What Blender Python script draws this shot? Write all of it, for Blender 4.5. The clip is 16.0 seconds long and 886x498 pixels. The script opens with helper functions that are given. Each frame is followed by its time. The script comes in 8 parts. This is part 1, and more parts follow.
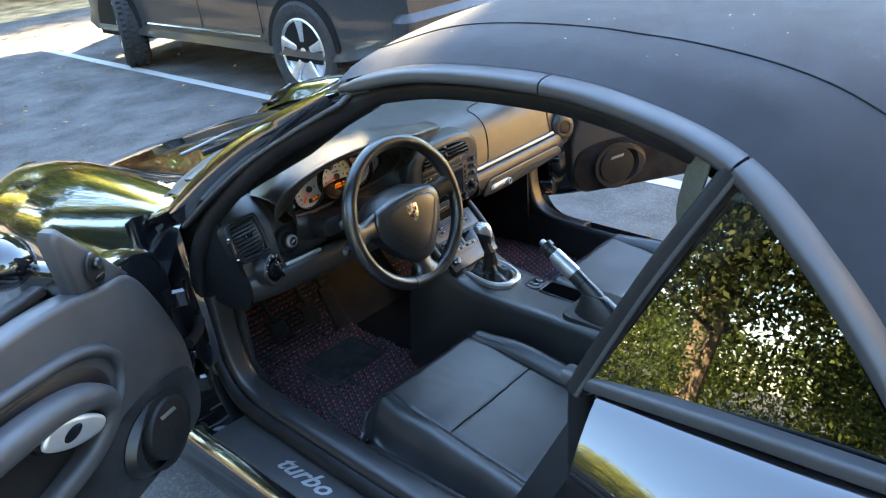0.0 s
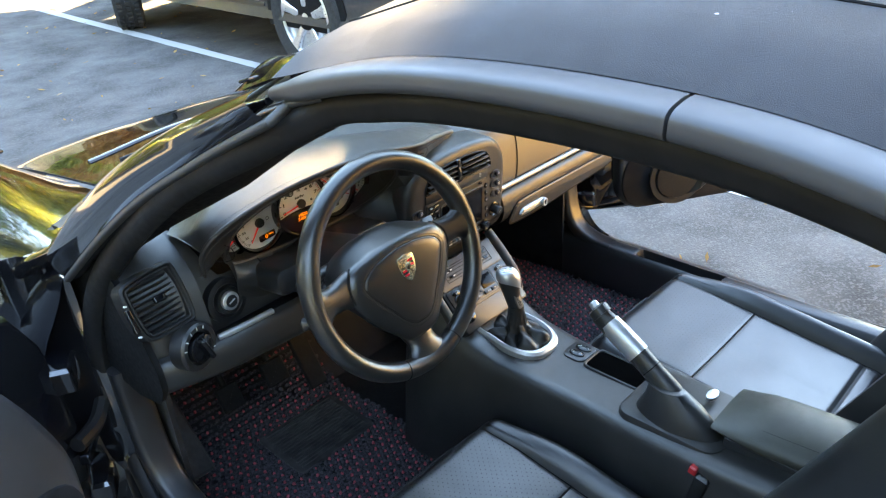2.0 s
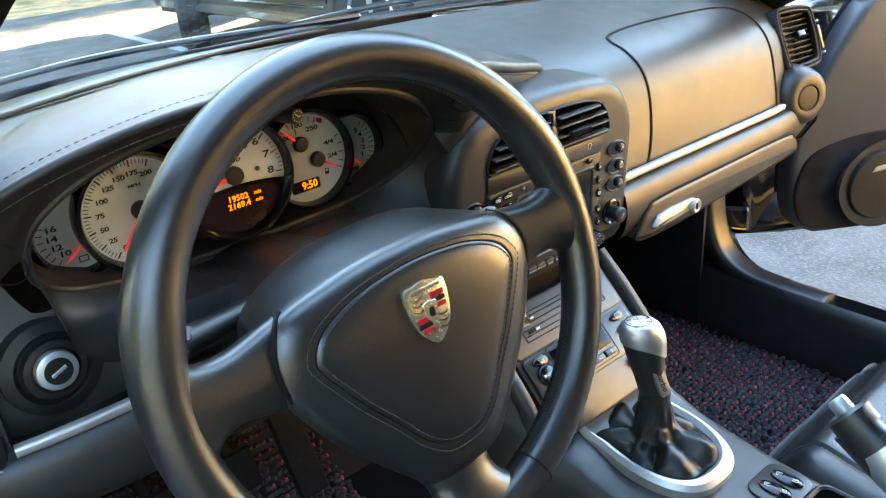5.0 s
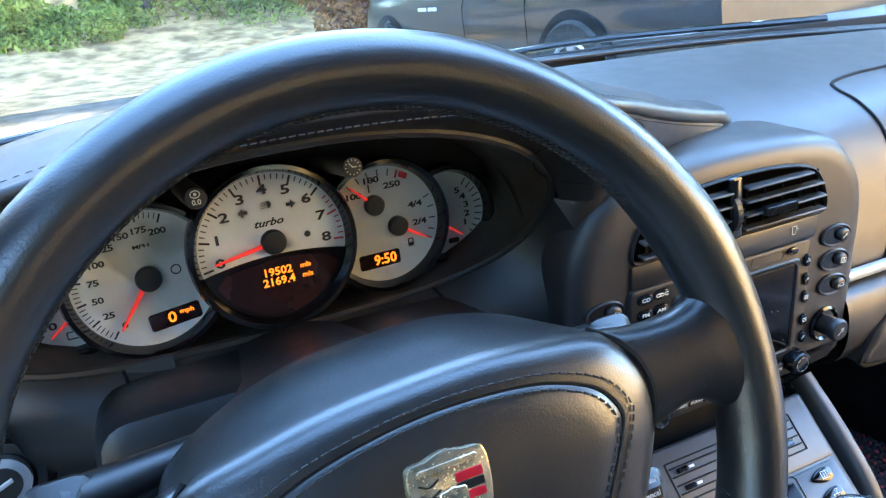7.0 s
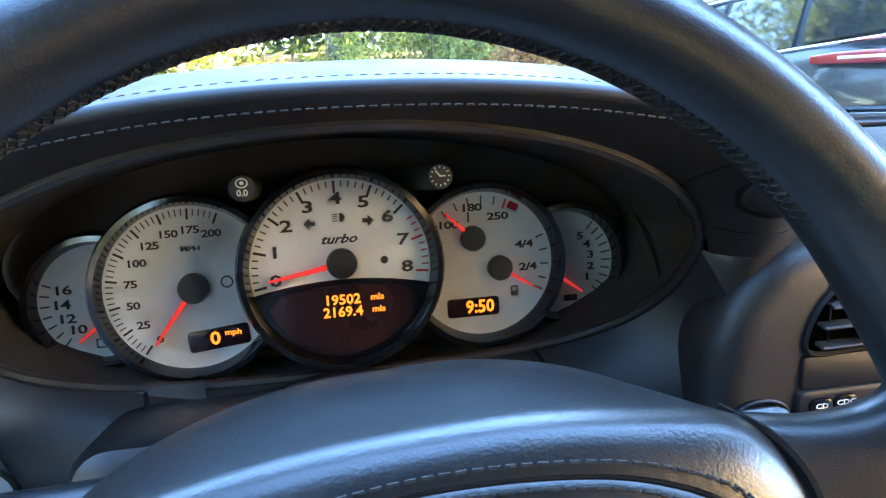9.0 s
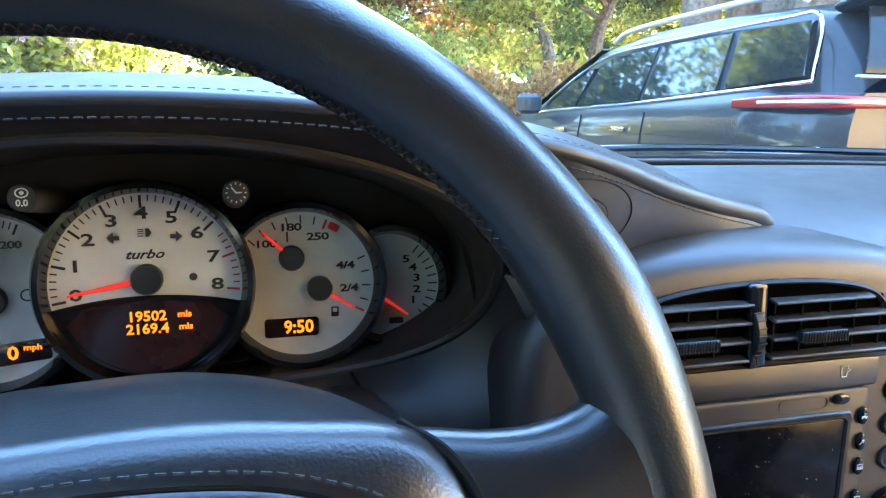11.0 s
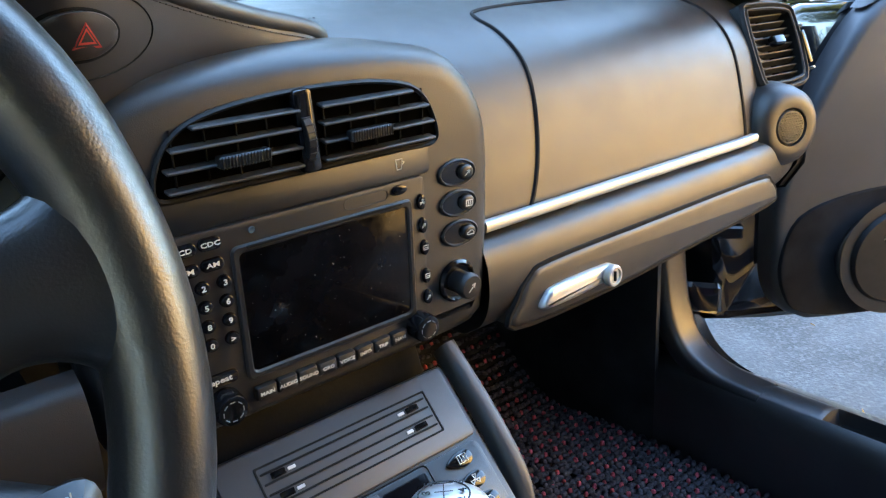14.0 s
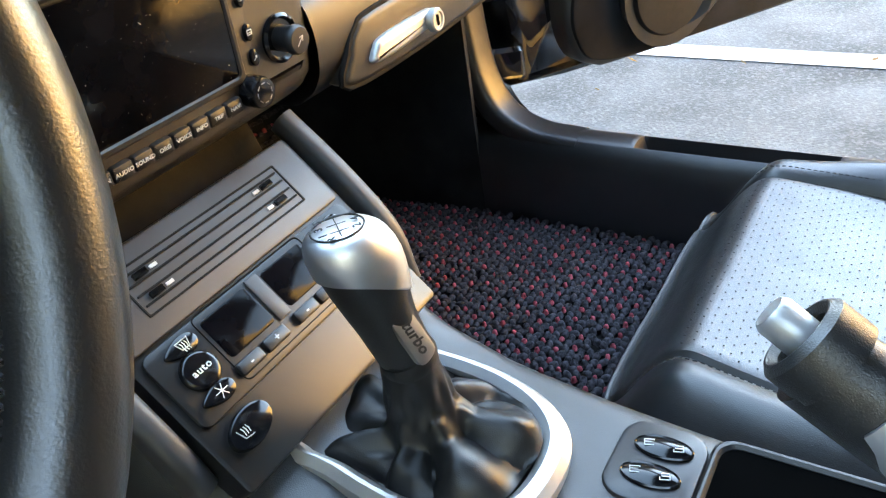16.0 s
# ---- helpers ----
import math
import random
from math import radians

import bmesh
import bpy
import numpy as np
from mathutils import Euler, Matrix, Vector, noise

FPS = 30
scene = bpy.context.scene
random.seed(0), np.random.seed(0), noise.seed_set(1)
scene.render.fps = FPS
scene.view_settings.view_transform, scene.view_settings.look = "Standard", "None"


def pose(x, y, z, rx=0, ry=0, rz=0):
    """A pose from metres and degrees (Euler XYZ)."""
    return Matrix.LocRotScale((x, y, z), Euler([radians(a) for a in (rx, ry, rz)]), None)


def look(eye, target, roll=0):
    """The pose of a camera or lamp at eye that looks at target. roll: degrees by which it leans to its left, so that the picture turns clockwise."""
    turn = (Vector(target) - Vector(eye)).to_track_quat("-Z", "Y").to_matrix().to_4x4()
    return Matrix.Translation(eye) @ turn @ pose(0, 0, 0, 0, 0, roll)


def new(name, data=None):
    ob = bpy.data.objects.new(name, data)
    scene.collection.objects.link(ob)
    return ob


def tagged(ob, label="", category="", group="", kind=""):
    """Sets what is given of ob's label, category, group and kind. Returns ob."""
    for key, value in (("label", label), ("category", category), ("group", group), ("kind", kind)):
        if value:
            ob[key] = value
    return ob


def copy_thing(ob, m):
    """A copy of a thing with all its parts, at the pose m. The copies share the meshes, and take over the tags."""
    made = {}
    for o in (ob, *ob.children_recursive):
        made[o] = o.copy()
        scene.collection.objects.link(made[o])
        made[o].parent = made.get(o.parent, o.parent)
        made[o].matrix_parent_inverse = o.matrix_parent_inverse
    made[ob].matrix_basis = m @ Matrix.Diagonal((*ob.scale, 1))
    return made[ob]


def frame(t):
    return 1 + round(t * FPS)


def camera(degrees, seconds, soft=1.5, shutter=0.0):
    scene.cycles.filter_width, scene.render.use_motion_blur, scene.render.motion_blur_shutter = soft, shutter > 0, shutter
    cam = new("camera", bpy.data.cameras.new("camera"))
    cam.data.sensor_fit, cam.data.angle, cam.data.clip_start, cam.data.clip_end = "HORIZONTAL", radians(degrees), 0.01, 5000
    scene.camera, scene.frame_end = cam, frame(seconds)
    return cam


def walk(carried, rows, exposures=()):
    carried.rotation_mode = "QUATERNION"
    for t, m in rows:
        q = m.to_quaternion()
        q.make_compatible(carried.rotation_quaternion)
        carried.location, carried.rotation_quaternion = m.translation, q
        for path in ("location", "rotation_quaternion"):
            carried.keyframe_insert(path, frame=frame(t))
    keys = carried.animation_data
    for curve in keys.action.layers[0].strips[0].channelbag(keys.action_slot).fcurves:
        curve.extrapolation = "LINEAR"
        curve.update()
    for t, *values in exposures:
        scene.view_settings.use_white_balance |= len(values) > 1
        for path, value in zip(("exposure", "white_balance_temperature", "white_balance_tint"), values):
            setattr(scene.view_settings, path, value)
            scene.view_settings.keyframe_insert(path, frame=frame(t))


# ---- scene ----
cam = camera(60.0, 16.0, 1.25)
PATH = [
    (0, (-1.495, -1.41, 1.572), (-0.206, -0.163, 0.685), -5.00),
    (0.5, (-1.321, -1.313, 1.55), (-0.055, -0.059, 0.642), -4.50),
    (1, (-1.21, -1.235, 1.536), (0.036, 0.026, 0.61), -4.00),
    (1.5, (-1.135, -1.141, 1.502), (0.099, 0.118, 0.557), -3.90),
    (2, (-1.038, -0.995, 1.452), (0.198, 0.256, 0.499), -3.90),
    (2.5, (-0.957, -0.867, 1.4), (0.274, 0.384, 0.441), -3.90),
    (3, (-0.874, -0.782, 1.339), (0.35, 0.484, 0.39), -3.80),
    (5.5, (-0.54, -0.517, 1.062), (0.528, 0.97, 0.258), -5.70),
    (6, (-0.489, -0.486, 1.042), (0.498, 1.076, 0.277), -6.20),
    (6.5, (-0.456, -0.451, 1.03), (0.426, 1.196, 0.317), -6.40),
    (7, (-0.421, -0.425, 1.034), (0.32, 1.316, 0.386), -6.20),
    (7.5, (-0.413, -0.401, 1.038), (0.182, 1.422, 0.469), -5.90),
    (8, (-0.396, -0.355, 1.01), (0.068, 1.528, 0.519), -4.70),
    (10.5, (-0.307, -0.344, 0.959), (0.115, 1.586, 0.647), -0.10),
    (11, (-0.286, -0.366, 0.964), (0.243, 1.537, 0.654), -0.10),
    (11.5, (-0.256, -0.386, 0.954), (0.386, 1.485, 0.663), -0.80),
    (12, (-0.234, -0.389, 0.943), (0.542, 1.428, 0.634), -1.40),
    (12.5, (-0.219, -0.388, 0.937), (0.69, 1.356, 0.569), -1.80),
    (13, (-0.217, -0.396, 0.939), (0.812, 1.262, 0.502), -2.40),
    (13.5, (-0.224, -0.405, 0.942), (0.9, 1.159, 0.402), -3.00),
    (14, (-0.226, -0.406, 0.932), (0.955, 1.068, 0.273), -3.80),
    (14.5, (-0.233, -0.397, 0.91), (1.002, 0.973, 0.139), -5.10),
    (15, (-0.237, -0.395, 0.894), (1.035, 0.875, 0.017), -6.60),
    (15.5, (-0.246, -0.389, 0.88), (1.064, 0.758, -0.104), -8.00),
    (16, (-0.256, -0.373, 0.866), (1.1, 0.627, -0.211), -9.80),
]
walk(cam, [(t, look(eye, target, roll)) for t, eye, target, roll in PATH],
     [(0, 4.50, 6850, 8), (1.0, 4.70, 7200, 9), (2, 4.92, 8000, 9), (3, 5.22, 7950, 8), (5.5, 5.18, 7600, 6), (6.5, 5.24, 6350, 7), (8, 5.42, 5600, 11), (10.5, 5.5, 5950, 9), (12, 4.82, 5250, 10), (13.4, 4.78, 5700, 9), (14, 4.86, 6600, 7), (16, 5.42, 8700, 9)])

# ---- world, sun, exposure ----
SUN_TURN, SUN_UP = 55.0, 33.0   # where the sun stands: degrees from +y clockwise, and its height
world = bpy.data.worlds.new("sky")
scene.world = world
world.use_nodes = True
wt = world.node_tree
sky = wt.nodes.new("ShaderNodeTexSky")
sky.sky_type = "NISHITA"
sky.sun_disc = False
sky.sun_elevation = radians(SUN_UP)
sky.sun_rotation = radians(SUN_TURN)
sky.ozone_density = 2.5
sky.dust_density = 0.15
sky.air_density = 1.2
wt.links.new(sky.outputs[0], wt.nodes["Background"].inputs[0])
wt.nodes["Background"].inputs[1].default_value = 0.10
sun = new("sun", bpy.data.lights.new("sun", "SUN"))
sun.data.energy, sun.data.angle, sun.data.color = 5.0, radians(0.6), (1.0, 0.77, 0.45)
_a, _e = radians(SUN_TURN), radians(SUN_UP)
SUN_FROM = Vector((math.sin(_a) * math.cos(_e), math.cos(_a) * math.cos(_e), math.sin(_e)))
sun.matrix_world = look(SUN_FROM * 40, (0, 0, 0))

# ---- materials ----
def material(name, col, rough=0.5, metal=0.0, var=0.12, scale=25.0, bump=0.0, grain=500.0, cell=False, spec=0.5,
             coat=0.0, rvar=0.12, stain=None, sheen=0.0, emit=None):
    """A surface with colour and gloss that vary at two scales, and a fine grain in relief."""
    m = bpy.data.materials.new(name)
    m.use_nodes = True
    nt = m.node_tree
    b = nt.nodes["Principled BSDF"]
    lk = nt.links.new
    tc = nt.nodes.new("ShaderNodeTexCoord")
    big = nt.nodes.new("ShaderNodeTexNoise")
    big.inputs["Scale"].default_value = scale
    big.inputs["Detail"].default_value = 5
    lk(tc.outputs["Object"], big.inputs["Vector"])
    mix = nt.nodes.new("ShaderNodeMix")
    mix.data_type = "RGBA"
    lo = [max(0, c * (1 - var)) for c in col]
    hi = [min(1, c * (1 + var)) for c in col] if stain is None else list(stain)
    mix.inputs[6].default_value = (*lo, 1)
    mix.inputs[7].default_value = (*hi, 1)
    ramp = nt.nodes.new("ShaderNodeMapRange")
    ramp.inputs[1].default_value, ramp.inputs[2].default_value = 0.35, 0.68
    lk(big.outputs[0], ramp.inputs[0])
    lk(ramp.outputs[0], mix.inputs[0])
    lk(mix.outputs[2], b.inputs["Base Color"])
    b.inputs["Metallic"].default_value = metal
    b.inputs["Specular IOR Level"].default_value = spec
    b.inputs["Coat Weight"].default_value = coat
    b.inputs["Coat Roughness"].default_value = 0.03
    if sheen:
        b.inputs["Sheen Weight"].default_value = sheen
    r = nt.nodes.new("ShaderNodeMapRange")
    mid = nt.nodes.new("ShaderNodeTexNoise")
    mid.inputs["Scale"].default_value = scale * 4.3
    mid.inputs["Detail"].default_value = 6
    lk(tc.outputs["Object"], mid.inputs["Vector"])
    r.inputs[1].default_value, r.inputs[2].default_value = 0.3, 0.7
    r.inputs[3].default_value, r.inputs[4].default_value = max(0.02, rough * (1 - rvar)), min(1, rough * (1 + rvar))
    lk(mid.outputs[0], r.inputs[0])
    lk(r.outputs[0], b.inputs["Roughness"])
    if bump:
        if cell:
            g = nt.nodes.new("ShaderNodeTexVoronoi")
            g.feature = "DISTANCE_TO_EDGE"
        else:
            g = nt.nodes.new("ShaderNodeTexNoise")
            g.inputs["Detail"].default_value = 3
        g.inputs["Scale"].default_value = grain
        lk(tc.outputs["Object"], g.inputs["Vector"])
        bp = nt.nodes.new("ShaderNodeBump")
        bp.inputs["Strength"].default_value = bump
        bp.inputs["Distance"].default_value = 0.0006
        lk(g.outputs[0], bp.inputs["Height"])
        lk(bp.outputs[0], b.inputs["Normal"])
    if emit:
        b.inputs["Emission Color"].default_value = (*emit[0], 1)
        b.inputs["Emission Strength"].default_value = emit[1]
    return m


leather = material("black leather", (0.0180, 0.0180, 0.0180), 0.36, bump=0.35, grain=900, cell=True, scale=14, var=0.3, rvar=0.2, spec=0.7)
seat_leather = material("black seat leather", (0.0170, 0.0175, 0.0185), 0.34, bump=0.35, grain=800, cell=True, scale=10, var=0.3, rvar=0.10, spec=0.78)
wheel_leather = material("worn smooth black leather", (0.0125, 0.0122, 0.0120), 0.32, bump=0.22, grain=900, scale=60, var=0.12, rvar=0.06, spec=0.95)
dash_skin = material("soft black dashboard skin", (0.0190, 0.0182, 0.0178), 0.42, bump=0.3, grain=1500, scale=9, var=0.15, rvar=0.1, spec=0.62)
door_skin = material("dark grey door panel skin", (0.0400, 0.0400, 0.0430), 0.48, bump=0.3, grain=1500, scale=9, var=0.15, rvar=0.1, spec=0.62)
vent_plastic = material("dull black louvre plastic", (0.0100, 0.0100, 0.0105), 0.55, scale=25, var=0.2, bump=0.15, grain=1600, spec=0.3)
sill_plastic = material("satin black sill moulding", (0.0140, 0.0140, 0.0155), 0.38, scale=16, var=0.2, bump=0.2, grain=1500, spec=0.6)
# shade of deep openings put into the colour: near black, no gloss
void_black = material("black for unlit depth", (0.002, 0.002, 0.002), 1.0, scale=30, spec=0.0)
pod_leather = material("stitched black leather", (0.0185, 0.0162, 0.0152), 0.46, bump=0.18, grain=1000, cell=True, scale=12, var=0.25, spec=0.6)
plastic = material("black plastic", (0.0100, 0.0100, 0.0105), 0.36, bump=0.2, grain=1800, scale=20, var=0.2, spec=0.6)
trim_plastic = material("satin dark grey plastic", (0.0430, 0.0430, 0.0450), 0.44, bump=0.15, grain=1600, scale=12, var=0.12)
roof_satin = material("satin grey roof edge", (0.0350, 0.0360, 0.0395), 0.47, bump=0.08, grain=1600, scale=6, var=0.10, spec=0.65)
gloss_black = material("gloss black plastic", (0.0060, 0.0060, 0.0070), 0.12, scale=30, var=0.2)
well_lining = material("dull dark instrument lining", (0.0320, 0.0285, 0.0260), 0.6, scale=20, var=0.2, bump=0.2, grain=1500, spec=0.4)
deep_black = material("dull black lining", (0.006, 0.006, 0.0065), 0.7, scale=30, var=0.3, bump=0.2, spec=0.15)
alcantara = material("black suede lining", (0.0480, 0.0480, 0.0520), 0.9, scale=7, var=0.6, bump=0.6, grain=700, sheen=0.15, spec=0.2)
door_suede = material("near-black door suede", (0.0125, 0.0125, 0.0140), 0.95, scale=14, var=0.5, bump=0.5, grain=900, sheen=0.08, spec=0.1)
carpet = material("black carpet", (0.0140, 0.0140, 0.0155), 0.95, scale=9, var=0.4, bump=1.0, grain=700, spec=0.1)
rubber = material("black rubber seal", (0.010, 0.010, 0.011), 0.55, scale=20, var=0.25, bump=0.15, grain=900, spec=0.22)
pad_rubber = material("dusty ribbed rubber", (0.030, 0.029, 0.030), 0.6, scale=30, var=0.4, bump=0.2, grain=900, spec=0.35)
paint = material("gloss black car paint", (0.006, 0.006, 0.007), 0.08, scale=6, var=0.2, coat=1.0, rvar=0.3)
canvas = material("black canvas", (0.0235, 0.0245, 0.0290), 0.9, scale=5, var=0.2, bump=0.7, grain=1400, spec=0.25, sheen=0.15)
paint.node_tree.nodes["Principled BSDF"].inputs["Coat IOR"].default_value = 1.75
silver = material("brushed aluminium", (0.72, 0.73, 0.74), 0.42, metal=1.0, scale=40, var=0.05, rvar=0.08)
satin_silver = material("satin silver plastic", (0.5200, 0.5200, 0.5150), 0.42, metal=0.75, scale=20, var=0.08, bump=0.05)
chrome = material("chrome", (0.8, 0.8, 0.8), 0.07, metal=1.0, scale=20, var=0.05)
dial_silver = material("silver dial face", (0.87, 0.88, 0.90), 0.5, scale=30, var=0.05, bump=0.05)
dial_ink = material("black dial print", (0.012, 0.012, 0.013), 0.6, scale=80)
grey_ink = material("light grey print", (0.62, 0.62, 0.6), 0.6, scale=80)
red_ink = material("red dial print", (0.55, 0.03, 0.03), 0.55, scale=80)
needle_red = material("red needle", (0.72, 0.02, 0.015), 0.45, scale=80, emit=((1.0, 0.05, 0.03), 0.012))
lcd_dark = material("dark amber display", (0.020, 0.009, 0.010), 0.12, scale=30, var=0.3)
amber = material("lit amber segments", (0.6, 0.18, 0.01), 0.5, scale=80, emit=((1.0, 0.20, 0.006), 0.055))
screen_glass = material("black glass screen", (0.003, 0.003, 0.004), 0.14, scale=60, var=0.4, rvar=0.5, spec=0.12)
badge_silver = material("dull silver badge", (0.36, 0.35, 0.34), 0.4, metal=0.8, scale=60)
gold = material("gold enamel", (0.66, 0.57, 0.40), 0.25, metal=0.85, scale=200, var=0.25)
crest_red = material("red enamel", (0.42, 0.012, 0.025), 0.2, scale=100)
hazard_red = material("red switch print", (0.45, 0.05, 0.04), 0.5, scale=90)
stitch_mat = material("dark grey thread", (0.032, 0.032, 0.033), 0.8, scale=300)
dark_stitch = material("near-black thread", (0.016, 0.016, 0.017), 0.8, scale=300)
tan_stitch = material("dull tan thread", (0.032, 0.024, 0.018), 0.8, scale=300)
boot_leather = material("supple black boot leather", (0.0100, 0.0100, 0.0105), 0.40, bump=0.3, grain=900, cell=True, scale=25, var=0.25, spec=0.5)
olive_leather = material("worn olive-black leather", (0.0300, 0.0295, 0.0215), 0.48, bump=0.35, grain=900, cell=True, scale=14, var=0.3, spec=0.5)
belt_mat = material("olive grey belt webbing", (0.062, 0.066, 0.048), 0.8, scale=60, bump=0.6, grain=900)
red_button = material("red plastic button", (0.45, 0.015, 0.02), 0.4, scale=60)
tuft_dark = material("charcoal woven yarn", (0.042, 0.040, 0.047), 0.95, scale=200, var=0.6, spec=0.1)
tuft_red = material("dark red woven yarn", (0.30, 0.062, 0.078), 0.9, scale=200, var=0.5, spec=0.1)


def glass_material(name, tint=(0.9, 0.95, 0.92), gloss=0.05):
    m = bpy.data.materials.new(name)
    m.use_nodes = True
    nt = m.node_tree
    nt.nodes.clear()
    out = nt.nodes.new("ShaderNodeOutputMaterial")
    tr = nt.nodes.new("ShaderNodeBsdfTransparent")
    tr.inputs[0].default_value = (*tint, 1)
    gl = nt.nodes.new("ShaderNodeBsdfGlossy")
    gl.inputs["Roughness"].default_value = 0.01
    lw = nt.nodes.new("ShaderNodeLayerWeight")
    pw = nt.nodes.new("ShaderNodeMath")
    pw.operation = "POWER"
    pw.inputs[1].default_value = 4.0
    nt.links.new(lw.outputs["Facing"], pw.inputs[0])
    fr = nt.nodes.new("ShaderNodeMapRange")
    fr.inputs[3].default_value = gloss
    nt.links.new(pw.outputs[0], fr.inputs[0])
    mx = nt.nodes.new("ShaderNodeMixShader")
    nt.links.new(fr.outputs[0], mx.inputs[0])
    nt.links.new(tr.outputs[0], mx.inputs[1])
    nt.links.new(gl.outputs[0], mx.inputs[2])
    nt.links.new(mx.outputs[0], out.inputs[0])
    return m


glass = glass_material("clear glass")
dark_glass = glass_material("dark tinted glass", (0.03, 0.04, 0.038), 0.20)


def asphalt_material():
    m = material("worn asphalt", (0.084, 0.082, 0.079), 0.9, scale=2.4, var=0.42, bump=0.9, grain=120, spec=0.25)
    nt = m.node_tree
    b = nt.nodes["Principled BSDF"]
    tc = [n for n in nt.nodes if n.type == "TEX_COORD"][0]
    mixa = [n for n in nt.nodes if n.type == "MIX"][0]
    sp = nt.nodes.new("ShaderNodeTexVoronoi")
    sp.inputs["Scale"].default_value = 130
    nt.links.new(tc.outputs["Object"], sp.inputs["Vector"])
    pick = nt.nodes.new("ShaderNodeMapRange")
    pick.inputs[1].default_value, pick.inputs[2].default_value = 0.55, 0.95
    pick.inputs[3].default_value, pick.inputs[4].default_value = 0.0, 0.38
    sep = nt.nodes.new("ShaderNodeSeparateColor")
    nt.links.new(sp.outputs["Color"], sep.inputs[0])
    nt.links.new(sep.outputs[0], pick.inputs[0])
    m2 = nt.nodes.new("ShaderNodeMix")
    m2.data_type = "RGBA"
    nt.links.new(pick.outputs[0], m2.inputs[0])
    nt.links.new(mixa.outputs[2], m2.inputs[6])
    m2.inputs[7].default_value = (0.185, 0.18, 0.17, 1)
    nt.links.new(m2.outputs[2], b.inputs["Base Color"])
    for n in nt.nodes:
        if n.type == "BUMP":
            n.inputs["Distance"].default_value = 0.004
    return m


asphalt = asphalt_material()
line_paint = material("worn white road paint", (0.54, 0.54, 0.52), 0.8, scale=18, var=0.25, bump=0.8, grain=150, stain=(0.40, 0.40, 0.39))
verge_earth = material("dry golden grass verge", (0.40, 0.28, 0.13), 0.95, scale=3, var=0.4, bump=1.0, grain=40, stain=(0.56, 0.41, 0.21))
dry_earth = material("dry grass and leaf litter", (0.40, 0.25, 0.11), 0.95, scale=3, var=0.5, bump=1.0, grain=40, stain=(0.62, 0.42, 0.20))
bark = material("grey brown bark", (0.13, 0.10, 0.075), 0.95, scale=12, var=0.5, bump=1.0, grain=60)
suv_paint = material("dark grey metallic paint", (0.036, 0.037, 0.040), 0.32, metal=0.1, scale=40, var=0.08, coat=0.40, spec=0.16)
tyre_mat = material("black tyre rubber", (0.022, 0.022, 0.022), 0.85, scale=30, var=0.3, bump=0.4, grain=200)
alloy = material("silver alloy", (0.66, 0.66, 0.67), 0.3, metal=0.8, scale=20, var=0.08)
tail_red = material("red tail lamp lens", (0.26, 0.010, 0.014), 0.2, scale=40, coat=0.3)


def leaf_material(name, a, b_):
    m = material(name, a, 0.6, scale=1.2, var=0.3, stain=b_, spec=0.3)
    nt = m.node_tree
    p = nt.nodes["Principled BSDF"]
    g = nt.nodes.new("ShaderNodeNewGeometry")
    mixa = [n for n in nt.nodes if n.type == "MIX"][0]
    hsv = nt.nodes.new("ShaderNodeHueSaturation")
    mr = nt.nodes.new("ShaderNodeMapRange")
    mr.inputs[3].default_value, mr.inputs[4].default_value = 0.55, 1.5
    nt.links.new(g.outputs["Random Per Island"], mr.inputs[0])
    nt.links.new(mr.outputs[0], hsv.inputs["Value"])
    nt.links.new(mixa.outputs[2], hsv.inputs["Color"])
    nt.links.new(hsv.outputs[0], p.inputs["Base Color"])
    tl = nt.nodes.new("ShaderNodeBsdfTranslucent")
    nt.links.new(hsv.outputs[0], tl.inputs[0])
    mx = nt.nodes.new("ShaderNodeMixShader")
    mx.inputs[0].default_value = 0.55
    out = [n for n in nt.nodes if n.type == "OUTPUT_MATERIAL"][0]
    nt.links.new(p.outputs[0], mx.inputs[1])
    nt.links.new(tl.outputs[0], mx.inputs[2])
    nt.links.new(mx.outputs[0], out.inputs[0])
    return m


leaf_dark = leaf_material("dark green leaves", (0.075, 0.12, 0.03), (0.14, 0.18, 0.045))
# leaf green darkened in its colour, so that sunlit crowns read as shaded
leaf_shade = leaf_material("shade-darkened green leaves", (0.040, 0.060, 0.020), (0.075, 0.095, 0.030))
# pale yellow-green with the sunlit look put into the colour
leaf_light = leaf_material("sun-toned yellow green leaves", (0.30, 0.38, 0.07), (0.46, 0.46, 0.12))
leaf_dry = leaf_material("dry orange brown leaves", (0.32, 0.15, 0.04), (0.45, 0.28, 0.09))
# ochre of the added wall that throws warm light into the cabin
bounce_ochre = material("warm ochre bounce surface", (0.52, 0.39, 0.19), 0.9, scale=1.5, var=0.15, bump=0.8, grain=60, spec=0.2)
flower_pink = leaf_material("pink white blossom", (0.78, 0.45, 0.52), (0.9, 0.84, 0.82))

# ---- building tools ----
def thing(name, label, category, m=None, group="", kind=""):
    ob = new(name)
    ob.empty_display_size = 0.05
    if m is not None:
        ob.matrix_world = m
    return tagged(ob, label, category, group, kind)


def part(name, bm, mat, parent=None, label="", m=None, sharp=38.0):
    """Links a bmesh as one mesh object under a thing or a part."""
    bmesh.ops.remove_doubles(bm, verts=bm.verts, dist=1e-6)
    bmesh.ops.recalc_face_normals(bm, faces=bm.faces)
    lim = radians(sharp)
    for f in bm.faces:
        f.smooth = True
    for e in bm.edges:
        e.smooth = len(e.link_faces) == 2 and e.calc_face_angle(0) < lim
    me = bpy.data.meshes.new(name)
    bm.to_mesh(me)
    bm.free()
    return link(name, me, mat, parent, label, m)


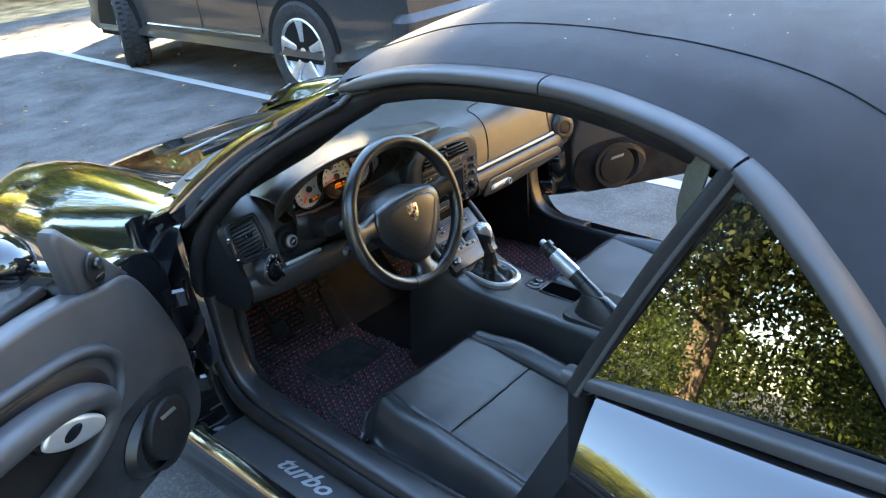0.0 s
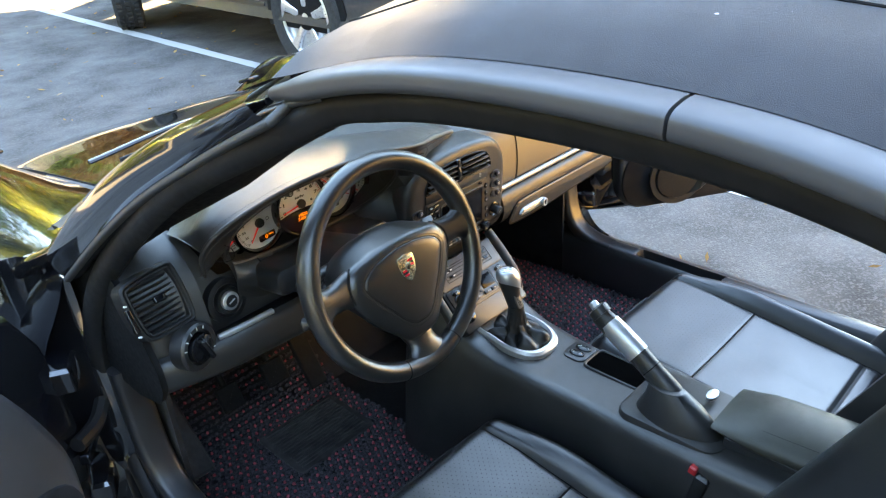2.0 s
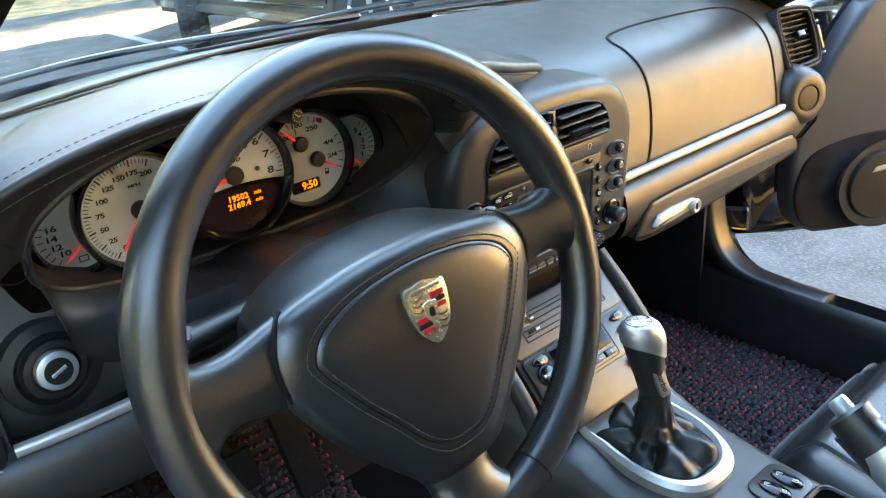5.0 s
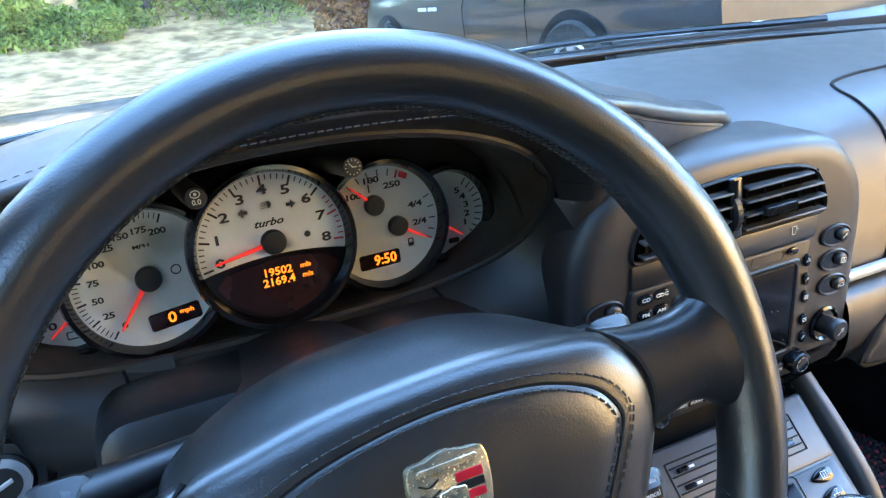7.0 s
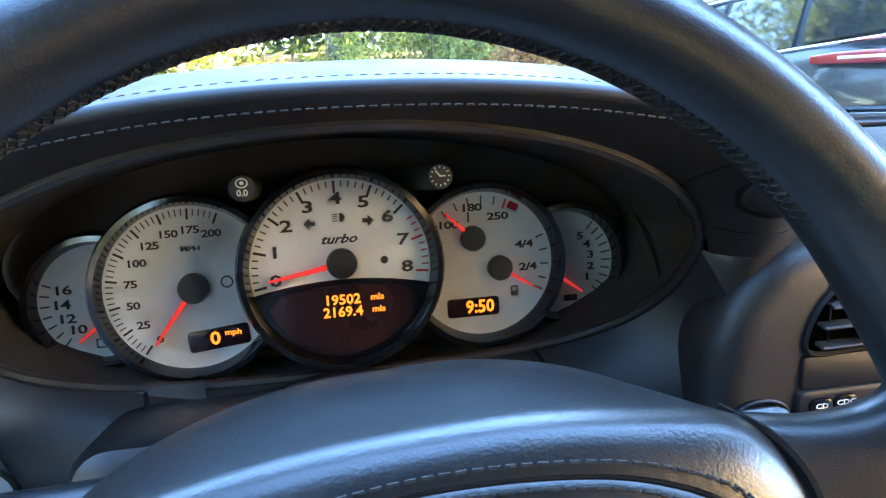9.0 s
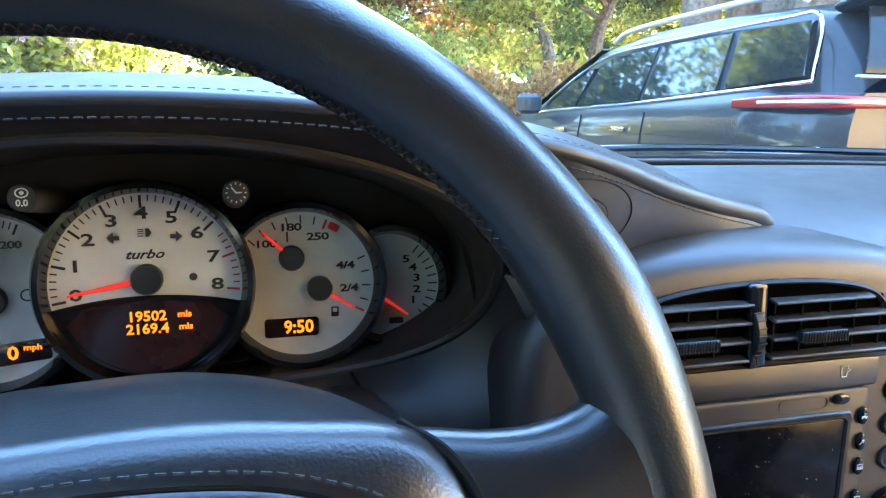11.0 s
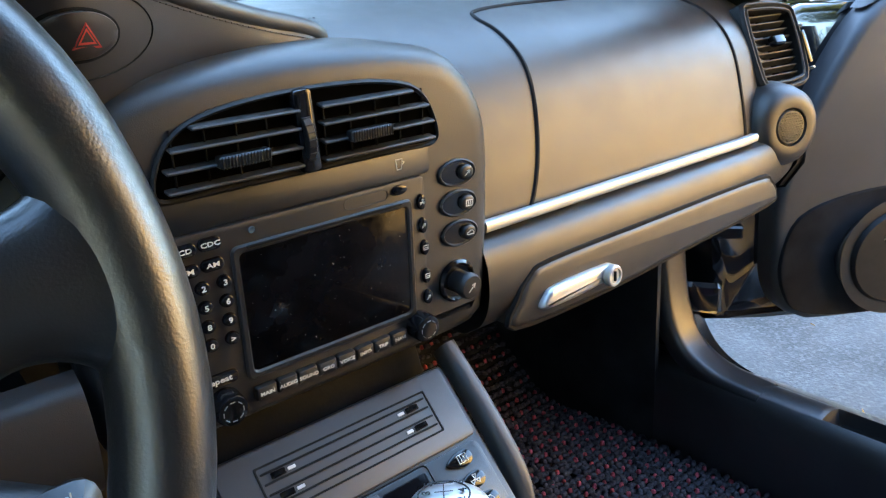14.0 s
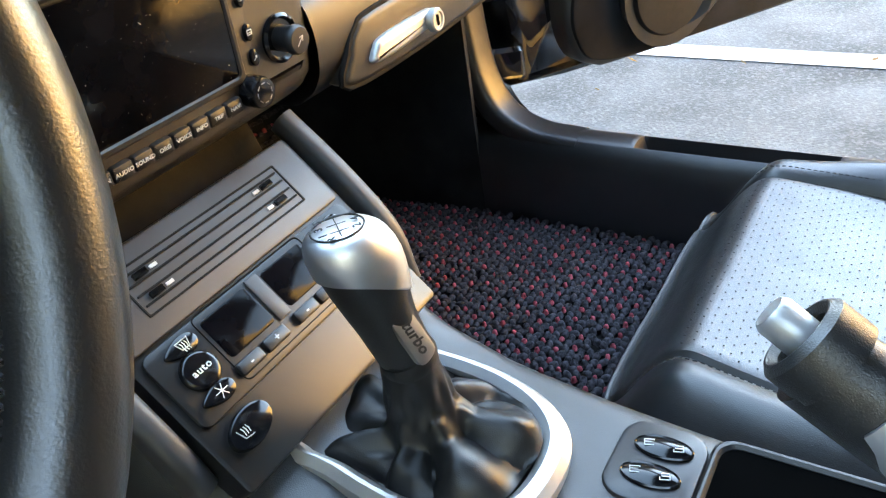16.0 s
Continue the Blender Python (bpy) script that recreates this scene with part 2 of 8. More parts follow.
def link(name, me, mat, parent=None, label="", m=None):
    if mat and not me.materials:
        me.materials.append(mat)
    ob = new(name, me)
    if parent:
        ob.parent = parent
    if m is not None:
        ob.matrix_basis = m
    if label:
        ob["label"] = label
    return ob


def V(*a):
    return Vector(a)


def grid(bm, rows, closed=False):
    """Faces between rows of points."""
    vs = [[bm.verts.new(p) for p in r] for r in rows]
    for a, b in zip(vs, vs[1:]):
        n = len(a)
        for i in range(n if closed else n - 1):
            j = (i + 1) % n
            try:
                bm.faces.new((a[i], a[j], b[j], b[i]))
            except ValueError:
                pass
    return vs


def cap(bm, ring):
    try:
        bm.faces.new(ring)
    except ValueError:
        pass


def loft(rings, caps=True, bm=None):
    bm = bm or bmesh.new()
    vs = grid(bm, rings, True)
    if caps:
        cap(bm, vs[0])
        cap(bm, vs[-1])
    return bm


def smooth_path(pts, n=8):
    """Catmull-Rom through the points."""
    pts = [Vector(p) for p in pts]
    q = [2 * pts[0] - pts[1]] + pts + [2 * pts[-1] - pts[-2]]
    out = []
    for i in range(1, len(q) - 2):
        for k in range(n):
            t = k / n
            a, b, c, d = q[i - 1], q[i], q[i + 1], q[i + 2]
            out.append(0.5 * (2 * b + (c - a) * t + (2 * a - 5 * b + 4 * c - d) * t * t + (3 * b - a - 3 * c + d) * t ** 3))
    out.append(pts[-1])
    return out


def smooth_ring(pts, n=6):
    """Closed Catmull-Rom."""
    pts = [Vector(p) for p in pts]
    N, out = len(pts), []
    for i in range(N):
        a, b, c, d = pts[i - 1], pts[i], pts[(i + 1) % N], pts[(i + 2) % N]
        for k in range(n):
            t = k / n
            out.append(0.5 * (2 * b + (c - a) * t + (2 * a - 5 * b + 4 * c - d) * t * t + (3 * b - a - 3 * c + d) * t ** 3))
    return out


def sweep(path, profile, up=(0, 0, 1), closed=False, bm=None, scale=None):
    """A profile of (side, up) offsets carried along a path."""
    bm = bm or bmesh.new()
    n, rings, up = len(path), [], Vector(up)
    for i, p in enumerate(path):
        a = path[i - 1] if i or closed else path[0]
        b = path[(i + 1) % n] if i < n - 1 or closed else path[-1]
        t = (Vector(b) - Vector(a)).normalized()
        s = t.cross(up).normalized()
        w = s.cross(t)
        k = scale(i / max(1, n - 1)) if scale else 1.0
        rings.append([Vector(p) + s * (u * k) + w * (v * k) for u, v in profile])
    if closed:
        rings.append(rings[0])
    return loft(rings, not closed, bm)


def circle(r, n=12, ry=None):
    return [(r * math.cos(2 * math.pi * i / n), (ry or r) * math.sin(2 * math.pi * i / n)) for i in range(n)]


def rrect(w, h, r=0.005, n=4, cx=0.0, cy=0.0):
    """Rounded rectangle, anticlockwise."""
    r = min(r, w / 2 - 1e-5, h / 2 - 1e-5)
    out = []
    for sx, sy, a0 in ((1, 1, 0), (-1, 1, 90), (-1, -1, 180), (1, -1, 270)):
        for k in range(n + 1):
            a = radians(a0 + 90 * k / n)
            out.append((cx + sx * (w / 2 - r) + r * math.cos(a), cy + sy * (h / 2 - r) + r * math.sin(a)))
    return out


def inset(poly, d):
    """Moves the edges of an anticlockwise outline inwards."""
    n, out = len(poly), []
    for i in range(n):
        p0, p1, p2 = Vector(poly[i - 1]), Vector(poly[i]), Vector(poly[(i + 1) % n])
        e1, e2 = p1 - p0, p2 - p1
        if e1.length < 1e-9 or e2.length < 1e-9:
            out.append(tuple(p1))
            continue
        e1.normalize(), e2.normalize()
        n1, n2 = Vector((-e1.y, e1.x)), Vector((-e2.y, e2.x))
        b = n1 + n2
        b = b / max(0.3, b.length_squared) * 2
        out.append((p1.x + b.x * d, p1.y + b.y * d))
    return out


def slab(poly, z0, z1, bevel=0.001, seg=2, bm=None, m=None, back=True):
    """An outline made thick from z0 to z1, its upper edge rounded."""
    bm = bm or bmesh.new()
    m = m or Matrix()
    rings = [[m @ V(x, y, z0) for x, y in poly]]
    for k in range(seg + 1):
        a = math.pi / 2 * k / seg
        p = inset(poly, bevel * (1 - math.cos(a)))
        rings.append([m @ V(x, y, z1 - bevel + bevel * math.sin(a)) for x, y in p])
    vs = grid(bm, rings, True)
    cap(bm, vs[-1])
    if back:
        cap(bm, list(reversed(vs[0])))
    return bm


def frame_ring(outer, inner, z0, z1, bevel=0.001, bm=None, m=None):
    """A frame between two outlines with the same count of points."""
    bm = bm or bmesh.new()
    m = m or Matrix()
    o2, i2 = inset(outer, bevel), inset(inner, -bevel)
    rings = []
    for poly, z in ((outer, z0), (outer, z1 - bevel), (o2, z1), (i2, z1), (inner, z1 - bevel), (inner, z0)):
        rings.append([m @ V(x, y, z) for x, y in poly])
    rings.append(rings[0])
    grid(bm, rings, True)
    return bm


def turned(profile, n=24, bm=None, m=None):
    """A profile of (radius, height) turned about local z."""
    bm = bm or bmesh.new()
    m = m or Matrix()
    rings = [[m @ V(r * math.cos(2 * math.pi * i / n), r * math.sin(2 * math.pi * i / n), z) for i in range(n)] for r, z in profile]
    vs = grid(bm, rings, True)
    if profile[0][0] > 1e-6:
        cap(bm, list(reversed(vs[0])))
    if profile[-1][0] > 1e-6:
        cap(bm, vs[-1])
    return bm


def box(sx, sy, sz, bevel=0.002, bm=None, m=None, r=None):
    """A block centred on its place, with rounded upright corners and rounded top and bottom edges."""
    p = rrect(sx, sy, r or max(bevel, 0.0005), 3)
    bm = bm or bmesh.new()
    m = m or Matrix()
    q = inset(p, bevel)
    rings = [[m @ V(x, y, z) for x, y in s] for s, z in ((q, -sz / 2), (p, -sz / 2 + bevel), (p, sz / 2 - bevel), (q, sz / 2))]
    vs = grid(bm, rings, True)
    cap(bm, list(reversed(vs[0])))
    cap(bm, vs[-1])
    return bm


def tube(path, r, n=8, closed=False, bm=None, up=(0, 0, 1), scale=None):
    return sweep(path, circle(r, n), up, closed, bm, scale)


def sheet(fn, nu, nv, thick=0.0):
    """A surface fn(u, v) with an optional thickness below it."""
    bm = bmesh.new()
    rows = [[Vector(fn(i / nu, j / nv)) for j in range(nv + 1)] for i in range(nu + 1)]
    if not thick:
        grid(bm, rows)
        return bm
    vs = grid(bm, rows)
    bm.normal_update()
    lo = [[bm.verts.new(v.co - v.normal * thick) for v in r] for r in vs]
    for a, b in zip(lo, lo[1:]):
        for i in range(len(a) - 1):
            bm.faces.new((a[i], b[i], b[i + 1], a[i + 1]))
    def rim(p, q):
        for i in range(len(p) - 1):
            bm.faces.new((p[i], q[i], q[i + 1], p[i + 1]))
    rim(vs[0], lo[0])
    rim(vs[-1], lo[-1])
    rim([r[0] for r in vs], [r[0] for r in lo])
    rim([r[-1] for r in vs], [r[-1] for r in lo])
    return bm


def lettering(name, body, size, mat, parent, m, spacing=1.0, shear=0.0, wide=1.0, label=""):
    """Flat letters in the built-in font, as a mesh."""
    cu = bpy.data.curves.new(name, "FONT")
    cu.body, cu.size, cu.align_x, cu.align_y = body, size, "CENTER", "CENTER"
    cu.space_character, cu.shear, cu.resolution_u = spacing, shear, 2
    cu.extrude = 0.00012
    cu.offset = size * 0.022
    tmp = bpy.data.objects.new("tmp", cu)
    scene.collection.objects.link(tmp)
    dg = bpy.context.evaluated_depsgraph_get()
    me = bpy.data.meshes.new_from_object(tmp.evaluated_get(dg))
    bpy.data.objects.remove(tmp)
    me.materials.clear()
    return link(name, me, mat, parent, label, m @ Matrix.Diagonal((wide, 1, 1, 1)))


def interp(x, xs, ys):
    return float(np.interp(x, xs, ys))


def smoothstep(a, b, x):
    t = min(1, max(0, (x - a) / (b - a)))
    return t * t * (3 - 2 * t)


def stitches(path, parent, mat=None, gap=0.006, length=0.0035, r=0.0005, name="stitching"):
    """A row of short threads along a path, as one mesh."""
    bm = bmesh.new()
    d, nxt = 0.0, 0.0
    for a, b in zip(path, path[1:]):
        a, b = Vector(a), Vector(b)
        L = (b - a).length
        if L < 1e-7:
            continue
        t = (b - a) / L
        while nxt < d + L:
            p = a + t * (nxt - d)
            tube([p, p + t * length * 0.5 + V(0, 0, r * 0.3), p + t * length], r, 5, bm=bm, up=(0.3, 0.2, 0.9))
            nxt += gap
        d += L
    return part(name, bm, mat or stitch_mat, parent)

# ---- ground and parking bay ----
bm = bmesh.new()
rows = [[V(x, y, 0.0) for x in (-900, -60, -20, -8, 0, 8, 20, 60, 900)] for y in (-900, -60, -20, -8, 0, 8, 16, 60, 900)]
grid(bm, rows)
ground = part("ground", bm, asphalt)
tagged(ground, "worn grey asphalt parking lot ground", "ground", kind="structure")
bm = bmesh.new()
rnd = random.Random(2)
le, ri = [], []
for i in range(60):
    y = -6 + 14.5 * i / 59
    le.append(V(1.966 + 0.016 * y + rnd.uniform(-0.004, 0.004), y, 0.004))
    ri.append(V(2.066 + 0.016 * y + rnd.uniform(-0.004, 0.004), y, 0.004))
grid(bm, [le, ri])
tagged(part("parking_line", bm, line_paint), "worn white painted parking bay line", "parking line", kind="structure")
bm = bmesh.new()
rows = []
for i in range(41):
    y = 11.3 + 14 * (i / 40) ** 1.5
    rows.append([V(x, y + 0.8 * noise.noise(V(x * 0.15, 3, i * 0.05)) + 0.05 * x, 0.004 + 2.6 * smoothstep(11.5, 26, y) ** 1.2 + 0.08 * noise.noise(V(x * 0.6, y * 0.6, 1)) * smoothstep(11.8, 13, y)) for x in np.linspace(-30, 30, 61)])
grid(bm, rows)
tagged(part("hillside", bm, dry_earth), "dry grass bank with fallen leaves beyond the road", "hillside", kind="structure")


bm = bmesh.new()
grid(bm, [[V(x + 0.25 * noise.noise(V(y * 0.4, 0, 2)), y, 0.012 + 0.9 * smoothstep(3.6, 16, x) + 0.05 * noise.noise(V(x, y, 3))) for x in np.linspace(3.6, 24, 26)] for y in np.linspace(-22, -1.5, 40)])
tagged(part("verge", bm, verge_earth), "dry golden grass verge beside the parking lot", "verge", kind="structure")


def leaf_cloud(name, blobs, count, size, seed, flat=0.5):
    """Many small leaves scattered in the shells of several clumps, as one mesh."""
    rg = np.random.RandomState(seed)
    vols = np.array([b[3] ** 2 for b in blobs])
    pick = rg.choice(len(blobs), count, p=vols / vols.sum())
    B = np.array(blobs)[pick]
    d = rg.normal(size=(count, 3))
    d /= np.linalg.norm(d, axis=1)[:, None]
    r = B[:, 3:4] * (0.35 + 0.75 * rg.rand(count, 1) ** 0.5)
    c = B[:, :3] + d * r * np.array([1, 1, 0.8])
    a = rg.normal(size=(count, 3))
    a /= np.linalg.norm(a, axis=1)[:, None]
    b = np.cross(a, rg.normal(size=(count, 3)))
    b /= np.linalg.norm(b, axis=1)[:, None]
    s = size * (0.6 + 0.8 * rg.rand(count, 1))
    v = np.concatenate([c - a * s, c + b * s * 0.45, c + a * s, c - b * s * 0.45], axis=1).reshape(-1, 3)
    me = bpy.data.meshes.new(name)
    me.vertices.add(4 * count)
    me.vertices.foreach_set("co", v.ravel())
    me.loops.add(4 * count)
    me.loops.foreach_set("vertex_index", np.arange(4 * count))
    me.polygons.add(count)
    me.polygons.foreach_set("loop_start", np.arange(0, 4 * count, 4))
    me.update(calc_edges=True)
    return me


def tree(seed, height, spread, leaves, leaf, mat, label, lean=0.1, low=0.45, girth=0.022):
    rg = random.Random(seed)
    t = thing("tree", label, "tree", group="trees round the lot")
    bm = bmesh.new()
    top = V(rg.uniform(-lean, lean) * height, rg.uniform(-lean, lean) * height, height * 0.85)
    trunk = smooth_path([(0, 0, -0.1), (rg.uniform(-0.15, 0.15), rg.uniform(-0.15, 0.15), height * 0.3), top * 0.6, top], 6)
    r0 = height * girth
    tube(trunk, r0, 9, bm=bm, up=(1, 0, 0), scale=lambda k: 1.25 - 0.95 * k)
    blobs = []
    for k in range(int(9 + spread)):
        f = low + (1 - low) * rg.random()
        p = trunk[min(len(trunk) - 1, int(f * (len(trunk) - 1)))]
        a = rg.uniform(0, 2 * math.pi)
        out = spread * rg.uniform(0.35, 1.0) * (1.15 - 0.6 * f)
        q = p + V(out * math.cos(a), out * math.sin(a), rg.uniform(0.1, 0.35) * spread)
        tube(smooth_path([p, p.lerp(q, 0.5) + V(0, 0, 0.1 * spread), q], 4), r0 * 0.42, 6, bm=bm, up=(0.2, 0.1, 1), scale=lambda k: 1 - 0.8 * k)
        blobs.append((q.x, q.y, q.z, spread * rg.uniform(0.28, 0.5)))
        blobs.append(tuple(p.lerp(q, 0.6)) + (spread * rg.uniform(0.2, 0.35),))
    blobs.append((top.x, top.y, top.z, spread * 0.45))
    part("trunk", bm, bark, t)
    link("crown", leaf_cloud("crown", blobs, leaves, leaf, seed), mat, t)["kind"] = "stuff"
    return t


oak = tree(1, 9.0, 3.6, 26000, 0.085, leaf_dark, "tall dark green oak tree beside the lot", low=0.3)
oak.matrix_world = pose(-4.5, 17, 0.6)
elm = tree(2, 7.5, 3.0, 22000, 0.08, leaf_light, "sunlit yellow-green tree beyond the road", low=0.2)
elm.matrix_world = pose(1.2, 19, 0.9)
dryt = tree(3, 6.0, 2.4, 16000, 0.07, leaf_dry, "tree with dry orange-brown leaves beyond the road", low=0.2)
dryt.matrix_world = pose(4.2, 20, 1.0)
# the row ahead of the cars
for src, x, y, rz in ((elm, -2.0, 22, 60), (oak, 4.6, 24, 120), (oak, 9.5, 19, 200), (elm, 7.2, 17.5, 140), (dryt, 7.5, 23, 40), (oak, 14, 19, 20),
                      (elm, -9, 21, 220), (oak, -14, 18, 310), (oak, 0.5, 28, 160), (oak, 11.5, 27, 250), (elm, 13.5, 22, 20)):
    copy_thing(src, pose(x, y, 0.5 if y > 14 else 0, 0, 0, rz))
# trees on the left, their shade painted into the leaf colour
shade = tree(41, 7.4, 4.2, 44000, 0.060, leaf_shade, "tree with low open crown in shade-darkened green beside the lot", low=0.22, girth=0.012)
shade.matrix_world = pose(-9.5, -3.1, 0, 0, 0, 200)
for x, y, rz in ((-8.2, -9.0, 20), (-11.0, 1.5, 100), (-9.0, -14.0, 250)):
    copy_thing(shade, pose(x, y, 0, 0, 0, rz))
for o in (oak, elm):
    o.scale = (1.35, 1.35, 1.35)
# tall slender trees added on the right as sun blockers: their high crowns shade the car, and the sun reaches the ground
# beyond
tall = tree(21, 14.2, 1.45, 52000, 0.12, leaf_dark, "added tall slender shade tree with bare trunk and high crown", lean=0.008, low=0.44)
tall.matrix_world = pose(12.7, 3.6, 0)
for k in range(11):
    w = -3.6 + 0.84 * k
    copy_thing(tall, pose(10.3 - 0.57 * w + 0.3 * math.sin(k * 2.3), 7.2 + 0.82 * w, 0, 0, 0, 67 * k))
for k in range(10):
    w = -3.2 + 0.84 * k
    copy_thing(tall, pose(11.4 - 0.57 * w + 0.3 * math.sin(k * 1.9), 8.1 + 0.82 * w, 0.5, 0, 0, 41 + 53 * k))
# plain unseen wall added behind the lot, in full sun, to bounce warm light
tagged(part("bounce_wall", box(13.0, 0.25, 6.4, 0.02, m=pose(8.4, -7.6, 3.0)), bounce_ochre), "added plain sunlit warm bounce wall behind the parking lot", "wall", kind="structure")
for src, x, y, rz, sc in ((oak, -6.0, -16.5, 130, 1.2), (oak, 0.8, -17.0, 240, 1.2), (oak, -12.5, -15, 100, 1.2), (elm, -15, 9, 30, 1.0), (oak, -12.5, 13, 250, 1.0), (oak, -17, 3, 80, 1.1), (oak, -18, -5, 160, 1.1), (oak, 7, -17, 70, 1.2)):
    o = copy_thing(src, pose(x, y, 0, 0, 0, rz))
    o.scale = (sc, sc, sc)
# thick woods closing the view
def wood(name, x0, y0, x1, y1, h, count, seed, mat, label, leaf=0.17):
    rg = random.Random(seed)
    blobs = []
    for k in range(70):
        t = rg.random()
        f = rg.random()
        blobs.append((x0 + (x1 - x0) * t + rg.uniform(-1.5, 1.5), y0 + (y1 - y0) * t + rg.uniform(-1.5, 1.5), h * f * (0.7 + 0.3 * math.sin(9 * t)), rg.uniform(1.0, 2.0)))
    tagged(link(name, leaf_cloud(name, blobs, count, leaf, seed), mat), label, "woods", kind="stuff")
wood("far_woods", -34, 26, 34, 31, 10, 60000, 31, leaf_dark, "dense dark green woods beyond the road")
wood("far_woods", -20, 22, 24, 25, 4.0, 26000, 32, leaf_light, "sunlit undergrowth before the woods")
wood("far_woods", -27, 26, -25, -24, 9, 40000, 33, leaf_dark, "dense dark green woods beside the lot")
wood("far_woods", -13.0, -14, -13.5, 8, 1.5, 90000, 38, leaf_dark, "dark green undergrowth beside the lot", 0.045)
wood("far_woods", 30, 30, 29, -12, 6, 30000, 34, leaf_dark, "dense dark green woods beside the lot")
wood("far_woods", -24, -26, 24, -25, 9, 34000, 35, leaf_dark, "dense dark green woods beside the lot")


def bush(x, y, w, h, seed, mats, label, count=16000):
    b = thing("flowering_bush", label, "bush", Matrix.Translation((x, y, 0)), group="roadside bushes")
    rg = random.Random(seed)
    blobs = [(rg.uniform(-w, w), rg.uniform(-0.5, 0.5) * w, rg.uniform(0.25, 0.95) * h, rg.uniform(0.25, 0.4) * h) for _ in range(12)]
    bm = bmesh.new()
    for q in blobs:
        tube([V(q[0] * 0.25, q[1] * 0.25, -0.05), V(q[0] * 0.6, q[1] * 0.6, q[2] * 0.5), V(*q[:3])], 0.025, 5, bm=bm, up=(1, 0.2, 0))
    part("stems", bm, bark, b)
    link("leaves", leaf_cloud("leaves", blobs, count, 0.06, seed), mats[0], b)["kind"] = "stuff"
    if len(mats) > 1:
        heads = []
        for k in range(300):
            p = blobs[rg.randrange(len(blobs))]
            d = V(rg.gauss(0, 1), rg.gauss(0, 1), rg.gauss(0.2, 1)).normalized() * p[3] * rg.uniform(0.9, 1.12)
            heads.append((p[0] + d.x, p[1] + d.y, p[2] + d.z * 0.8, rg.uniform(0.06, 0.13)))
        link("blossom", leaf_cloud("blossom", heads, 11000, 0.035, seed + 50), mats[1], b)["kind"] = "stuff"
    return b


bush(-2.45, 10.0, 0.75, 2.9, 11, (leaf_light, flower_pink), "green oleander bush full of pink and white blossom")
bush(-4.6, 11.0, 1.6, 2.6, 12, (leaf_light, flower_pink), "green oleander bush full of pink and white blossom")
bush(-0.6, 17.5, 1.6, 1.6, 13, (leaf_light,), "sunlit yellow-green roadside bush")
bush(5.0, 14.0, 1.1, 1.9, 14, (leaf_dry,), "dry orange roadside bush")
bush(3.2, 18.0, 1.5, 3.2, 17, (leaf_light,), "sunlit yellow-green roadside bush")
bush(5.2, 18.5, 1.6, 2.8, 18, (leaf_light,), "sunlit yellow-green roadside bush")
bush(7.5, 13.5, 1.8, 2.0, 15, (leaf_dark,), "dark green roadside bush")
bush(-8.5, 12.5, 2.0, 2.2, 16, (leaf_light,), "sunlit yellow-green roadside bush")
# litter of leaves on the asphalt
lt_ = leaf_cloud("leaf_litter", [(0, 0, 0, 1)], 2200, 0.028, 9)
co = np.empty(len(lt_.vertices) * 3)
lt_.vertices.foreach_get("co", co)
co = co.reshape(-1, 4, 3)
rg = np.random.RandomState(8)
cen = co.mean(axis=1, keepdims=True)
flatc = (co - cen) * np.array([1, 1, 0.25])
pos = np.stack([rg.uniform(-9, 9, len(co)), rg.uniform(-3, 12.5, len(co)) ** 1.0, np.full(len(co), 0.012)], axis=1)[:, None]
lt_.vertices.foreach_set("co", (flatc + pos).ravel())
lt_.update()
tagged(link("leaf_litter", lt_, leaf_dry), "scattered dry leaves on the asphalt", "leaves", kind="stuff")

# ---- the parked SUV ----
suv = thing("parked_suv", "dark grey metallic SUV with chrome window trim, parked", "car")
SX = 3.12          # its middle
RY, FYA = 3.42, 6.335  # axles


def suv_ring(y):
    """Lower body section: half width, sill and belt height."""
    w = interp(y, [2.42, 2.55, 2.9, 6.8, 7.15, 7.32], [0.80, 0.88, 0.955, 0.955, 0.88, 0.72])
    zt = interp(y, [2.42, 3.0, 5.4, 5.9, 6.9, 7.32], [1.10, 1.13, 1.10, 1.08, 1.02, 0.86])
    zb = interp(y, [2.42, 2.7, 3.0, 6.8, 7.32], [0.45, 0.38, 0.33, 0.33, 0.42])
    half = [(0, zt + 0.02), (w - 0.18, zt + 0.015), (w - 0.07, zt), (w - 0.02, zt - 0.10), (w, zt - 0.25), (w - 0.012, zt - 0.42), (w - 0.005, zb + 0.12), (w - 0.05, zb), (0, zb)]
    return [V(p.x, y, p.y) for p in smooth_path([(a, b, 0) for a, b in half], 3)]


rings = []
for y in np.linspace(2.42, 7.32, 40):
    r = suv_ring(y)
    rings.append([V(SX + p.x, p.y, p.z) for p in r] + [V(SX - p.x, p.y, p.z) for p in reversed(r[1:-1])])
part("body", loft(rings), suv_paint, suv, "dark grey metallic body")
rings = []
